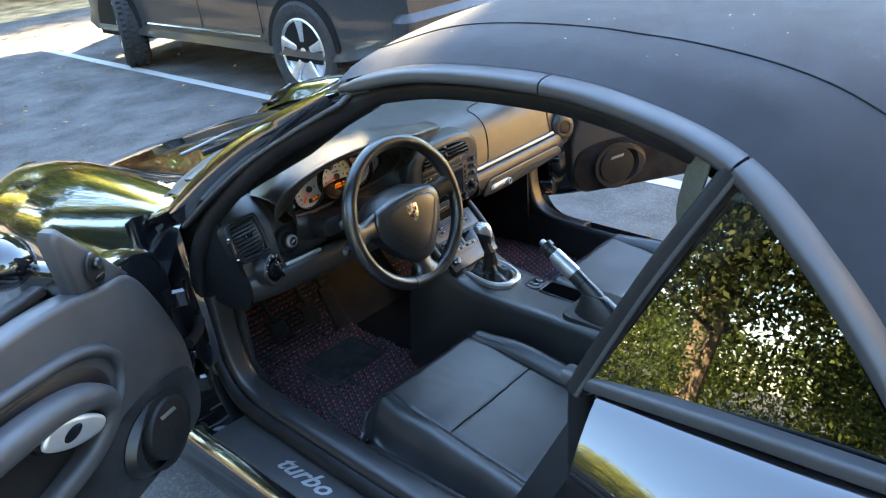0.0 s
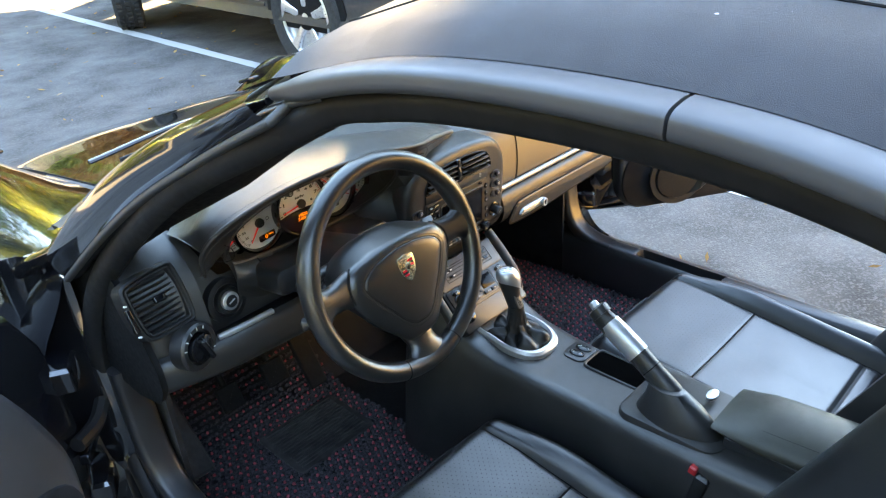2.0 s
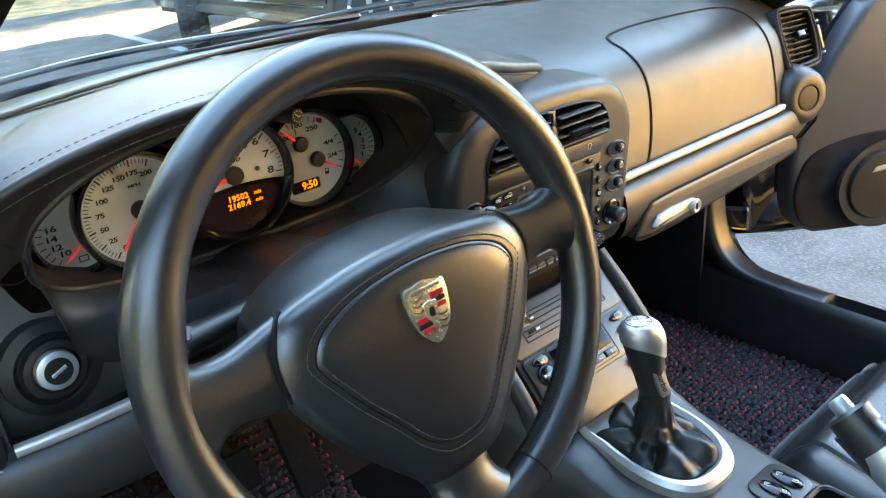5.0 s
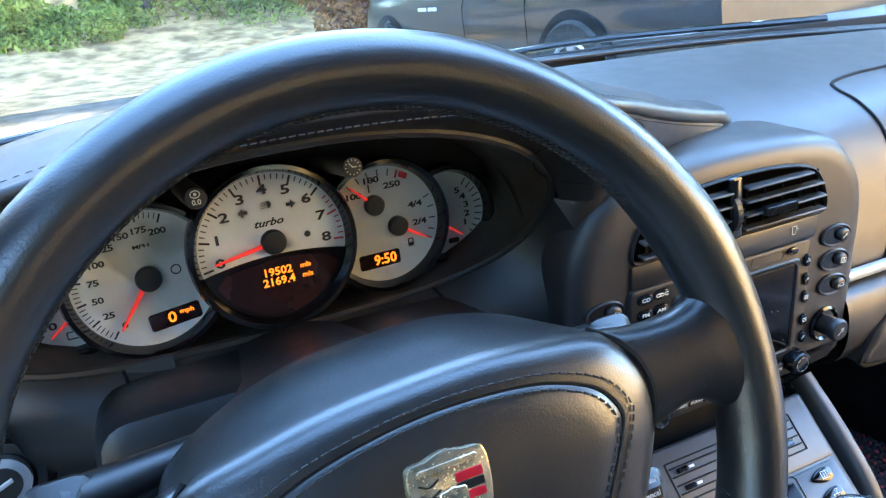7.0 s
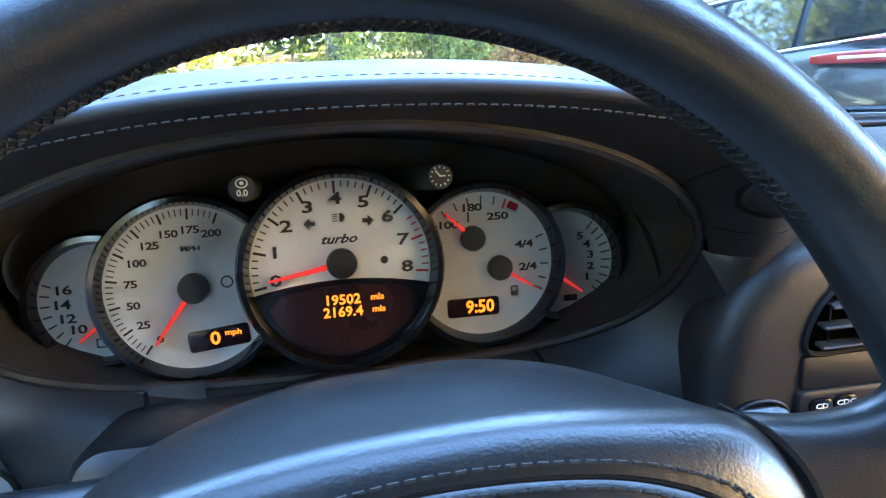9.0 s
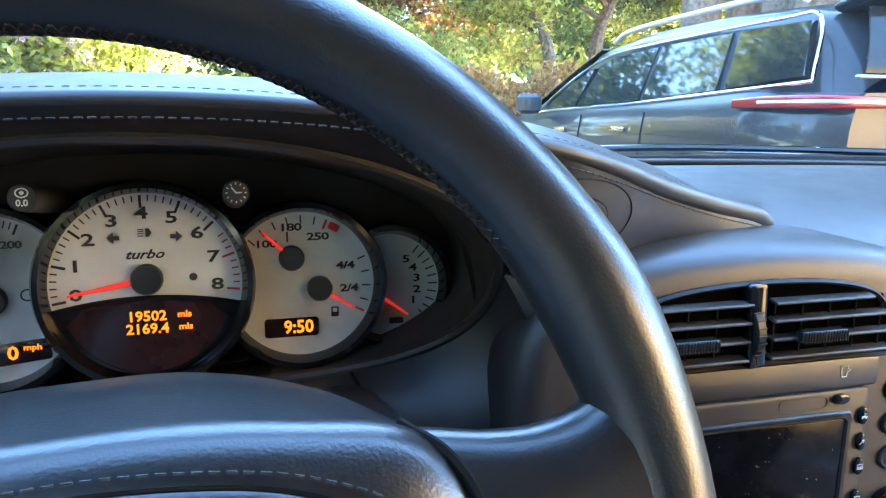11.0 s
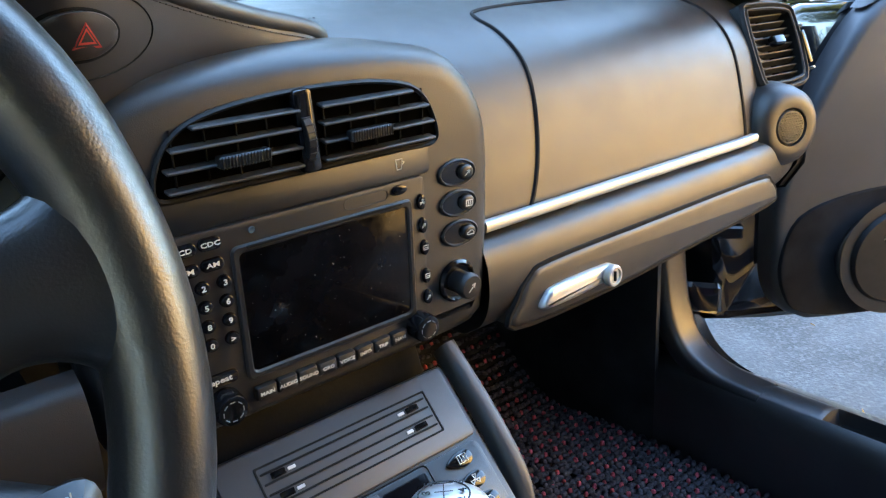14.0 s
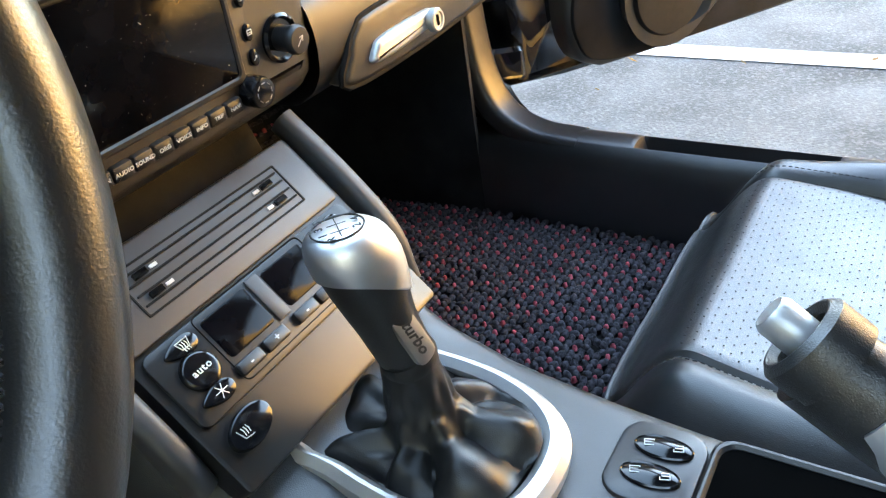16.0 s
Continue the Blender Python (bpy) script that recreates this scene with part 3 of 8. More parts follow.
for k in range(18):
    t = k / 17
    y = 2.50 + 3.65 * t
    zt = interp(y, [2.50, 2.62, 2.9, 3.6, 4.4, 5.05, 5.5, 6.15], [1.22, 1.48, 1.58, 1.62, 1.625, 1.57, 1.40, 1.10])
    wt_, wb = interp(y, [2.50, 3.0, 5.0, 6.15], [0.60, 0.665, 0.66, 0.55]), 0.885
    half = [(0, zt), (wt_ * 0.7, zt - 0.008), (wt_, zt - 0.06), (min(wb, wt_ + 0.10), max(1.09, zt - 0.25)), (min(wb, wt_ + 0.19), max(1.085, zt - 0.48)), (wb, 1.08)]
    r = [V(p.x, y, p.y) for p in smooth_path([(a, b, 0) for a, b in half], 3)]
    rings.append([V(SX + p.x, p.y, p.z) for p in r] + [V(SX - p.x, p.y, p.z) for p in reversed(r[:-1])])
bm = bmesh.new()
grid(bm, rings)
part("cabin", bm, suv_paint, suv)


def suv_side_glass(poly, sg, nm="side_window"):
    """poly of (y, z): laid on the sloping cabin side."""
    def put(y, z, out=0.012):
        k = (z - 1.08) / 0.50
        return V(SX + sg * (0.885 - 0.215 * k + out), y, z)
    bm = bmesh.new()
    a = [bm.verts.new(put(y, z, 0.016)) for y, z in poly]
    b = [bm.verts.new(put(y, z, -0.02)) for y, z in poly]
    cap(bm, a)
    for i in range(len(a)):
        j = (i + 1) % len(a)
        bm.faces.new((a[i], a[j], b[j], b[i]))
    w = part(nm, bm, privacy_glass_suv, suv, "dark side window")
    return w, [put(y, z, 0.018) for y, z in poly]


privacy_glass_suv = material("dark car glass", (0.012, 0.014, 0.016), 0.04, scale=20, var=0.2, coat=0.5, spec=0.6)
rear_glass_suv = material("shaded dark car glass", (0.012, 0.014, 0.016), 0.08, scale=20, var=0.2, coat=0.05, spec=0.16)
for sg in (-1, 1):
    suv_side_glass([(3.30, 1.165), (4.05, 1.14), (4.05, 1.475), (3.36, 1.475)], sg)
    suv_side_glass([(4.11, 1.14), (4.98, 1.125), (4.85, 1.41), (4.7, 1.455), (4.11, 1.475)], sg)
    suv_side_glass([(5.03, 1.125), (5.62, 1.115), (5.22, 1.32), (4.93, 1.40)], sg)
    suv_side_glass([(2.66, 1.20), (3.23, 1.17), (3.29, 1.475), (2.76, 1.465)], sg, "rear_side_window")
    def put(y, z):
        k = (z - 1.08) / 0.50
        return V(SX + sg * (0.885 - 0.215 * k + 0.02), y, z)
    pth = smooth_path([put(2.58, 1.17), put(2.70, 1.47), put(3.0, 1.50), put(4.1, 1.50), put(4.75, 1.475), put(5.2, 1.35), put(5.70, 1.11)], 6)
    part("window_trim", tube(pth, 0.010, 6), chrome, suv, "chrome window surround")
    part("belt_trim", tube([put(2.58, 1.17), put(4.2, 1.12), put(5.70, 1.105)], 0.010, 6), chrome, suv)
    part("roof_rail", tube(smooth_path([V(SX + sg * 0.60, 2.95, 1.595), V(SX + sg * 0.61, 3.2, 1.65), V(SX + sg * 0.61, 4.6, 1.65), V(SX + sg * 0.60, 4.95, 1.59)], 6), 0.018, 8), silver, suv, "silver roof rail")
    part("sill_moulding", sweep([V(SX + sg * 0.945, 3.9, 0.40), V(SX + sg * 0.945, 5.85, 0.40)], rrect(0.03, 0.12, 0.02)), plastic, suv)
    part("chrome_moulding", tube([V(SX + sg * 0.958, 3.95, 0.475), V(SX + sg * 0.960, 5.8, 0.470)], 0.010, 6), chrome, suv)
    for y0, y1 in ((3.92, 4.78), (4.80, 5.80)):
        pth = [V(SX + sg * 0.957, y0, 0.50), V(SX + sg * 0.967, y0, 0.85), V(SX + sg * 0.93, y0, 1.06)]
        part("door_gap", tube(pth, 0.005, 5), deep_black, suv)
    for y in (4.1, 5.0):
        part("door_handle", sweep([V(SX + sg * 0.965, y, 0.955), V(SX + sg * 0.985, y + 0.09, 0.96), V(SX + sg * 0.965, y + 0.18, 0.96)], rrect(0.018, 0.03, 0.008)), chrome, suv, "chrome door handle")
    part("door_mirror", box(0.20, 0.12, 0.16, 0.03, m=pose(SX + sg * 1.05, 5.52, 1.16), r=0.04), suv_paint, suv, "dark grey door mirror")
    # plain bars in place of the model name on the door
    for k in range(2):
        part("name_bar", box(0.008, 0.16, 0.028, 0.002, m=pose(SX + sg * 0.968, 5.52 - 0.20 * k, 0.86)), grey_ink, suv)
    lamp = smooth_path([(SX + sg * 0.945, 3.02, 1.085), (SX + sg * 0.930, 2.80, 1.085), (SX + sg * 0.885, 2.56, 1.08), (SX + sg * 0.80, 2.435, 1.075), (SX + sg * 0.55, 2.405, 1.07), (SX + sg * 0.27, 2.40, 1.07)], 8)
    tl_ = part("tail_lamp", sweep(lamp, rrect(0.05, 0.062, 0.015), scale=lambda k: 0.35 + 0.65 * math.sin(math.pi * min(1, 0.1 + k * 1.0)) ** 0.6), tail_red, suv, "red wraparound tail lamp")
    part("lamp_band", sweep([p + V(sg * 0.012, -0.022, 0.0) for p in lamp[6:-4]], rrect(0.02, 0.018, 0.005)), alloy, tl_)
    for y in (RY, FYA):
        arch_ = [(0.44 * math.cos(q), 0.44 * math.sin(q)) for q in np.linspace(0, math.pi, 24)] + [(-0.44, -0.08), (0.44, -0.08)]
        part("wheel_arch", slab(arch_, -0.28, 0.02, 0.01, m=Matrix.Translation((SX + sg * 0.945, y, 0.39)) @ pose(0, 0, 0, 90, 0, 90 * sg)), deep_black, suv)
        turn = -24 if y == FYA else 0
        wm = Matrix.Translation((SX + sg * 0.86, y, 0.39)) @ pose(0, 0, 0, 0, 0, turn) @ pose(0, 0, 0, 0, 90 * sg, 0)
        wl = part("suv_wheel", turned([(0.262, -0.11), (0.30, -0.125), (0.36, -0.125), (0.388, -0.10), (0.39, 0.0), (0.388, 0.10), (0.36, 0.125), (0.30, 0.125), (0.262, 0.11), (0.25, 0.0)], 48, m=wm), tyre_mat, suv, "knobbly black all-terrain tyre")
        bm = bmesh.new()
        for k in range(44):
            for row in (-1, 0, 1):
                q = 2 * math.pi * (k + 0.5 * (row % 2)) / 44
                box(0.045, 0.034, 0.022, 0.004, bm=bm, m=wm @ pose(0, 0, 0, 0, 0, math.degrees(q)) @ Matrix.Translation((0.391, 0, row * 0.075)) @ pose(0, 0, 0, 0, 90, 12 * row))
        part("tread", bm, tyre_mat, wl)["kind"] = "stuff"
        rim_ = part("alloy_rim", turned([(0.262, 0.085), (0.262, 0.112), (0.250, 0.118), (0.238, 0.108), (0.232, 0.06), (0.225, -0.04)], 48, m=wm), alloy, wl, "polished five-spoke alloy wheel")
        part("brake_disc", turned([(0.17, 0.0), (0.17, 0.015), (0.06, 0.02), (0, 0.02)], 32, m=wm), deep_black, wl)
        for k in range(5):
            tm = wm @ pose(0, 0, 0, 0, 0, 72 * k)
            sp = [tm @ V(r, 0, z) for r, z in ((0.03, 0.078), (0.10, 0.094), (0.17, 0.100), (0.245, 0.104))]
            part("rim_spoke", sweep(sp, rrect(0.030, 0.062, 0.012), up=(tm.to_3x3() @ V(0, 1, 0)), scale=lambda q: 1.15 - 0.35 * math.sin(math.pi * q) + 0.25 * q), alloy, rim_)
        part("hub_cap", turned([(0.055, 0.06), (0.052, 0.10), (0.03, 0.108), (0, 0.108)], 24, m=wm), alloy, rim_)
# rear window, spoiler, bumper
def rwin(u, v):
    z = 1.20 + 0.30 * v
    w = 0.70 - 0.10 * v
    return V(SX - w + 2 * w * u, 2.455 + 0.11 * v ** 1.4 + 0.02 * (2 * u - 1) ** 2 - 0.015, z)
part("rear_window", sheet(rwin, 10, 8, 0.01), rear_glass_suv, suv, "dark rear window")
part("roof_spoiler", box(1.26, 0.30, 0.05, 0.02, m=pose(SX, 2.62, 1.545, -8), r=0.04), rubber, suv, "black roof spoiler")
part("tail_trim", box(1.52, 0.03, 0.014, 0.005, m=pose(SX, 2.435, 1.185)), satin_silver, suv, "chrome tailgate bar")
part("rear_bumper", box(1.75, 0.20, 0.24, 0.05, m=pose(SX, 2.46, 0.58), r=0.08), suv_paint, suv)
part("windscreen_glass", sheet(lambda u, v: V(SX - (0.80 - 0.18 * v) + 2 * (0.80 - 0.18 * v) * u, 6.12 - 1.02 * v + 0.01, 1.115 + 0.465 * v - 0.03 * v * v + 0.012), 8, 8, 0.01), privacy_glass_suv, suv, "dark windscreen")

# ---- the black sports car: outer shell ----
car = thing("sports_car", "gloss black open-door convertible sports car with black canvas roof", "car")

FY = [0.20, 0.32, 0.45, 0.60, 0.80, 1.00, 1.20, 1.40, 1.60, 1.80, 1.92]
HOOD = [0.885, 0.878, 0.868, 0.85, 0.82, 0.788, 0.75, 0.70, 0.63, 0.53, 0.40]
CREST = [0.875, 0.875, 0.872, 0.866, 0.856, 0.838, 0.808, 0.765, 0.69, 0.57, 0.42]
HALF = [0.80, 0.815, 0.83, 0.85, 0.875, 0.885, 0.885, 0.868, 0.825, 0.73, 0.55]


def front_section(y, x0=0.0, x1=1.0):
    h, c, w = interp(y, FY, HOOD), interp(y, FY, CREST), interp(y, FY, HALF)
    half = [(0, h), (0.2, h - 0.002), (0.36, h - 0.012), (0.48, min(h, c) - 0.016), (0.56, c - 0.012), (0.63, c), (0.70, c - 0.014),
            (w - 0.07, c - 0.07), (w - 0.02, c - 0.16), (w, c - 0.28), (w - 0.01, 0.40), (w - 0.05, 0.22)]
    return [V(p.x, y, p.y) for p in smooth_path([(x, z, 0) for x, z in half], 4)]


ys = list(np.linspace(0.22, 1.92, 40))
for s, nm in ((-1, "fender"), (1, "fender")):
    rows = [[V(s * p.x, p.y, p.z) for p in front_section(y)[13:]] for y in ys]
    bm = bmesh.new()
    grid(bm, rows)
    part(nm, bm, paint, car, "gloss black front fender")
bm = bmesh.new()
rows = []
for y in list(np.linspace(0.50, 1.88, 34)):
    a = front_section(y)[:13]
    a[-1] = a[-1] + V(-0.003, 0, -0.002)
    rows.append([V(-p.x, p.y, p.z + 0.001) for p in reversed(a)] + [V(p.x, p.y, p.z + 0.001) for p in a[1:]])
grid(bm, rows)
part("hood", bm, paint, car, "gloss black luggage compartment lid")
# dark shut line between lid and fenders
for s in (-1, 1):
    pth = [V(s * (front_section(y)[12].x + 0.0015), y, front_section(y)[12].z + 0.0005) for y in np.linspace(0.50, 1.85, 30)]
    part("shut_line", tube(pth, 0.0022, 6), deep_black, car)
    # headlamps
    bm = turned([(0.0, 0.02), (0.05, 0.018), (0.085, 0.008), (0.10, -0.01)], 24, m=pose(s * 0.60, 1.56, 0.672, -40, s * 14, 0) @ Matrix.Diagonal((0.8, 1.35, 1, 1)))
    part("headlamp", bm, glass_material("headlamp lens", (0.5, 0.5, 0.5)), car, "clear oval headlamp")
    part("headlamp_washer", box(0.05, 0.08, 0.012, 0.004, m=pose(s * 0.45, 1.46, 0.70, -18)), gloss_black, car)

# cowl panel and wipers below the windscreen
def cowl(u, v):
    x = -0.62 + 1.24 * u
    yb = 0.30 + 0.25 * (1 - (x / 0.66) ** 2)
    return (x, yb - 0.07 + 0.17 * v, 0.893 - 0.02 * v - 0.015 * (x / 0.62) ** 2)
part("cowl_panel", sheet(cowl, 24, 4, 0.008), plastic, car, "black plastic cowl panel")
for x0, y0, x1, y1 in ((-0.52, 0.50, 0.10, 0.50), (-0.02, 0.565, 0.56, 0.40)):
    arm = smooth_path([(x0, y0, 0.925), (x0 * 0.6 + x1 * 0.4, (y0 + y1) / 2 + 0.015, 0.94), (x1, y1 - 0.01, 0.932)], 8)
    w = part("wiper", sweep(arm, circle(0.007, 8, 0.005)), gloss_black, car, "black wiper arm")
    blade = smooth_path([(x0 + 0.05, y0 - 0.03, 0.918), ((x0 + x1) / 2, (y0 + y1) / 2 - 0.02, 0.925), (x1 + 0.12, y1 - 0.045, 0.92)], 8)
    part("blade", sweep(blade, rrect(0.006, 0.014, 0.002)), rubber, w)

# windscreen, its frame and pillars
def scr_base(u):
    x = -0.665 + 1.33 * u
    return V(x, 0.245 + 0.30 * (1 - (x / 0.665) ** 2), 0.885 + 0.02 * (1 - (x / 0.665) ** 2))
def scr_head(u):
    x = -0.585 + 1.17 * u
    k = 1 - (x / 0.585) ** 2
    return V(x, -0.315 + 0.06 * k, 1.212 + 0.05 * k)
def screen(u, v):
    p = scr_base(u).lerp(scr_head(u), v)
    return p + V(0, 0.35, 0.6).normalized() * 0.03 * math.sin(math.pi * v)
g = part("windscreen", sheet(screen, 28, 14), glass, car, "clear laminated windscreen")
g.visible_shadow = False
for s in (0, 1):
    sg = -1 if s == 0 else 1
    edge = [screen(s, v) for v in np.linspace(0, 1, 18)]
    out = [p + V(sg * 0.022, 0.0, 0.004) for p in edge]
    # painted outer face of the pillar, and the satin strip along its inner edge
    lower = [interp(v, [0.0, 0.35, 0.7, 0.9, 1.0], [1.2, 1.1, 0.8, 0.4, 0.2]) for v in np.linspace(0, 1, 18)]
    face_in = [p + V(sg * 0.048, -0.020 - 0.020 * f, -0.018 * f) for p, f in zip(edge, lower)]
    bm = bmesh.new()
    grid(bm, [[p + V(sg * 0.030, 0.004, 0.020), p + V(sg * 0.044, 0.0, 0.017), p.lerp(q, 0.35) + V(sg * 0.037, 0.004, 0.013), p.lerp(q, 0.7) + V(sg * 0.020, 0.002, 0.007), q, q + V(-sg * 0.012, -0.004, -0.003)] for p, q in zip(edge, face_in)])
    part("pillar_face", bm, paint, car, "gloss black outer pillar face")
    part("pillar_strip", sweep([p + V(-sg * 0.004, -0.005, -0.004) for p in face_in] + [V(sg * 0.606, -0.352, 1.220), V(sg * 0.598, -0.40, 1.232)], rrect(0.010, 0.012, 0.004), up=(sg, 0.1, 0.3)), roof_satin, car, "satin dark grey strip along the pillar")
    part("windscreen_pillar", sweep([V(sg * 0.735, 0.33, 0.845)] + out, rrect(0.046, 0.030, 0.011), scale=lambda k: 1 - 0.75 * smoothstep(0.86, 1.0, k)), paint, car, "gloss black windscreen pillar")
    rows = []
    for v in np.linspace(0, 1, 26):
        o_ = screen(s, v) + V(sg * 0.020, -0.034, -0.012)
        i_ = V(sg * interp(v, [0, 0.3, 0.6, 0.8, 1.0], [0.650, 0.580, 0.528, 0.490, 0.462]), interp(v, [0, 0.3, 0.6, 0.8, 1.0], [0.165, 0.055, -0.10, -0.20, -0.285]), interp(v, [0, 0.3, 0.6, 0.8, 1.0], [0.868, 0.945, 1.035, 1.108, 1.166]))
        g_ = screen(s, v) + V(-sg * (0.05 + 0.05 * v), 0.0, -0.012)
        rows.append([o_] + [o_.lerp(i_, q) + V(0, -0.018, -0.014) * math.sin(math.pi * q ** 0.8) for q in (0.1, 0.25, 0.45, 0.65, 0.85)] + [i_, i_.lerp(g_, 0.25) + V(0, 0, 0.006), g_])
    bm = bmesh.new()
    grid(bm, rows)
    part("pillar_trim", bm, deep_black, car, "black inner pillar trim")
hd = [scr_head(u) + V(0, 0.0, 0.006) for u in np.linspace(0.03, 0.97, 24)]
part("windscreen_header", sweep(hd, rrect(0.05, 0.035, 0.012)), paint, car)
part("header_trim", sweep([p + V(0, -0.045, -0.022) for p in hd[5:-5]], rrect(0.09, 0.035, 0.014)), alcantara, car)

# soft top: edge line on each side, then canvas across
EDGE = [(-0.600, -0.315, 1.226), (-0.590, -0.52, 1.275), (-0.578, -0.752, 1.282), (-0.580, -0.92, 1.262), (-0.588, -1.065, 1.215),
        (-0.612, -1.18, 1.125), (-0.632, -1.27, 1.03), (-0.655, -1.36, 0.92)]
edge_l = smooth_path(EDGE, 10)


def canvas_row(p, k):
    """From the left edge across to the right; k 0 at the front, 1 at the rear."""
    back = 0.04 + 0.62 * k ** 1.3
    rise = 0.055 + 0.02 * math.sin(math.pi * min(1, k * 1.4)) + 0.16 * max(0, k - 0.35)
    row = []
    for j in range(29):
        v = j / 28
        x = p.x + (-2 * p.x) * v
        b = 1 - (2 * v - 1) ** 2
        b2 = b ** 0.6
        row.append(V(x, p.y + (0.05 * (1 - k) - back * k) * b, p.z + rise * b2 + 0.012))
    return row


rows = [canvas_row(p, i / (len(edge_l) - 1)) for i, p in enumerate(edge_l)]
bm = bmesh.new()
grid(bm, rows)
part("soft_top", bm, canvas, car, "black canvas soft top, raised")
for j in (3, 25):
    part("roof_seam", tube([r[j] + V(0, 0, 0.0004) for r in rows[:64]], 0.0016, 6), deep_black, car)
bm = bmesh.new()
rnd = random.Random(12)
for k in range(320):
    r, j = rows[rnd.randrange(1, 66)], rnd.randrange(1, 27)
    p = r[j].lerp(r[j + 1], rnd.random()) + V(0, rnd.uniform(-0.01, 0.01), 0.0022)
    s_, a_ = 0.0005 + 0.0018 * rnd.random() ** 3, rnd.uniform(0, 3)
    bm.faces.new([bm.verts.new(p + V(s_ * math.cos(a_ + q), s_ * math.sin(a_ + q), 0)) for q in (0, 1.4, 2.9, 4.6)])
part("lint", bm, grey_ink, car)["kind"] = "stuff"
lin = [[p + V(0.0, 0, -0.035) for p in r] for r in rows]
bm = bmesh.new()
grid(bm, lin)
part("headliner", bm, alcantara, car)

# painted-look trim strip along the roof edge, in three lengths with gaps
def trim_strip(pts, taper, nm, sg):
    pth = [V(sg * -p.x, p.y, p.z) for p in pts]
    prof = [(-0.026, -0.012), (-0.0275, 0.003), (-0.022, 0.0105), (0.002, 0.0135), (0.023, 0.0100), (0.0285, 0.002), (0.022, -0.012)]
    prof = [(q.x, q.y) for q in smooth_ring([(u, v, 0) for u, v in prof], 4)]
    if sg > 0:
        prof = [(-u, v) for u, v in prof]
    return part(nm, sweep(pth, prof, up=(0, 0.25, 1), scale=lambda k: 1 - taper * (1 - smoothstep(0.0, 0.16, k))), roof_satin, car, "satin dark grey roof edge trim")


for sg in (-1, 1):
    pts = [V(-abs(p.x) - 0.005, p.y, p.z - 0.002) for p in edge_l]
    k1, k2 = 21, 40
    cut1, cut2 = pts[k1].lerp(pts[k1 - 1], 0.16), pts[k2].lerp(pts[k2 + 1], 0.25)
    trim_strip(pts[1:k1] + [cut1], 0.45, "roof_trim", sg)
    trim_strip(pts[k1:k2 + 1], 0.0, "roof_trim", sg)
    trim_strip([cut2] + pts[k2 + 1:], 0.0, "roof_trim", sg)
    low = [V(sg * (-p.x - 0.012), p.y, p.z - 0.030) for p in [V(-abs(q.x), q.y, q.z) for q in edge_l]]
    pil = [screen(0 if sg < 0 else 1, v) + V(sg * (0.026 - 0.012 * v ** 3), -0.038 + 0.010 * v ** 4, -0.016 - 0.006 * v ** 3) for v in np.linspace(0, 0.93, 12)]
    part("roof_seal", sweep(smooth_path([tuple(p) for p in pil] + [tuple(p) for p in low[4:k2 + 2:3]], 4), rrect(0.040, 0.034, 0.012), up=(sg * 0.25, 0.2, 1)), rubber, car, "black rubber seal along pillar and roof")

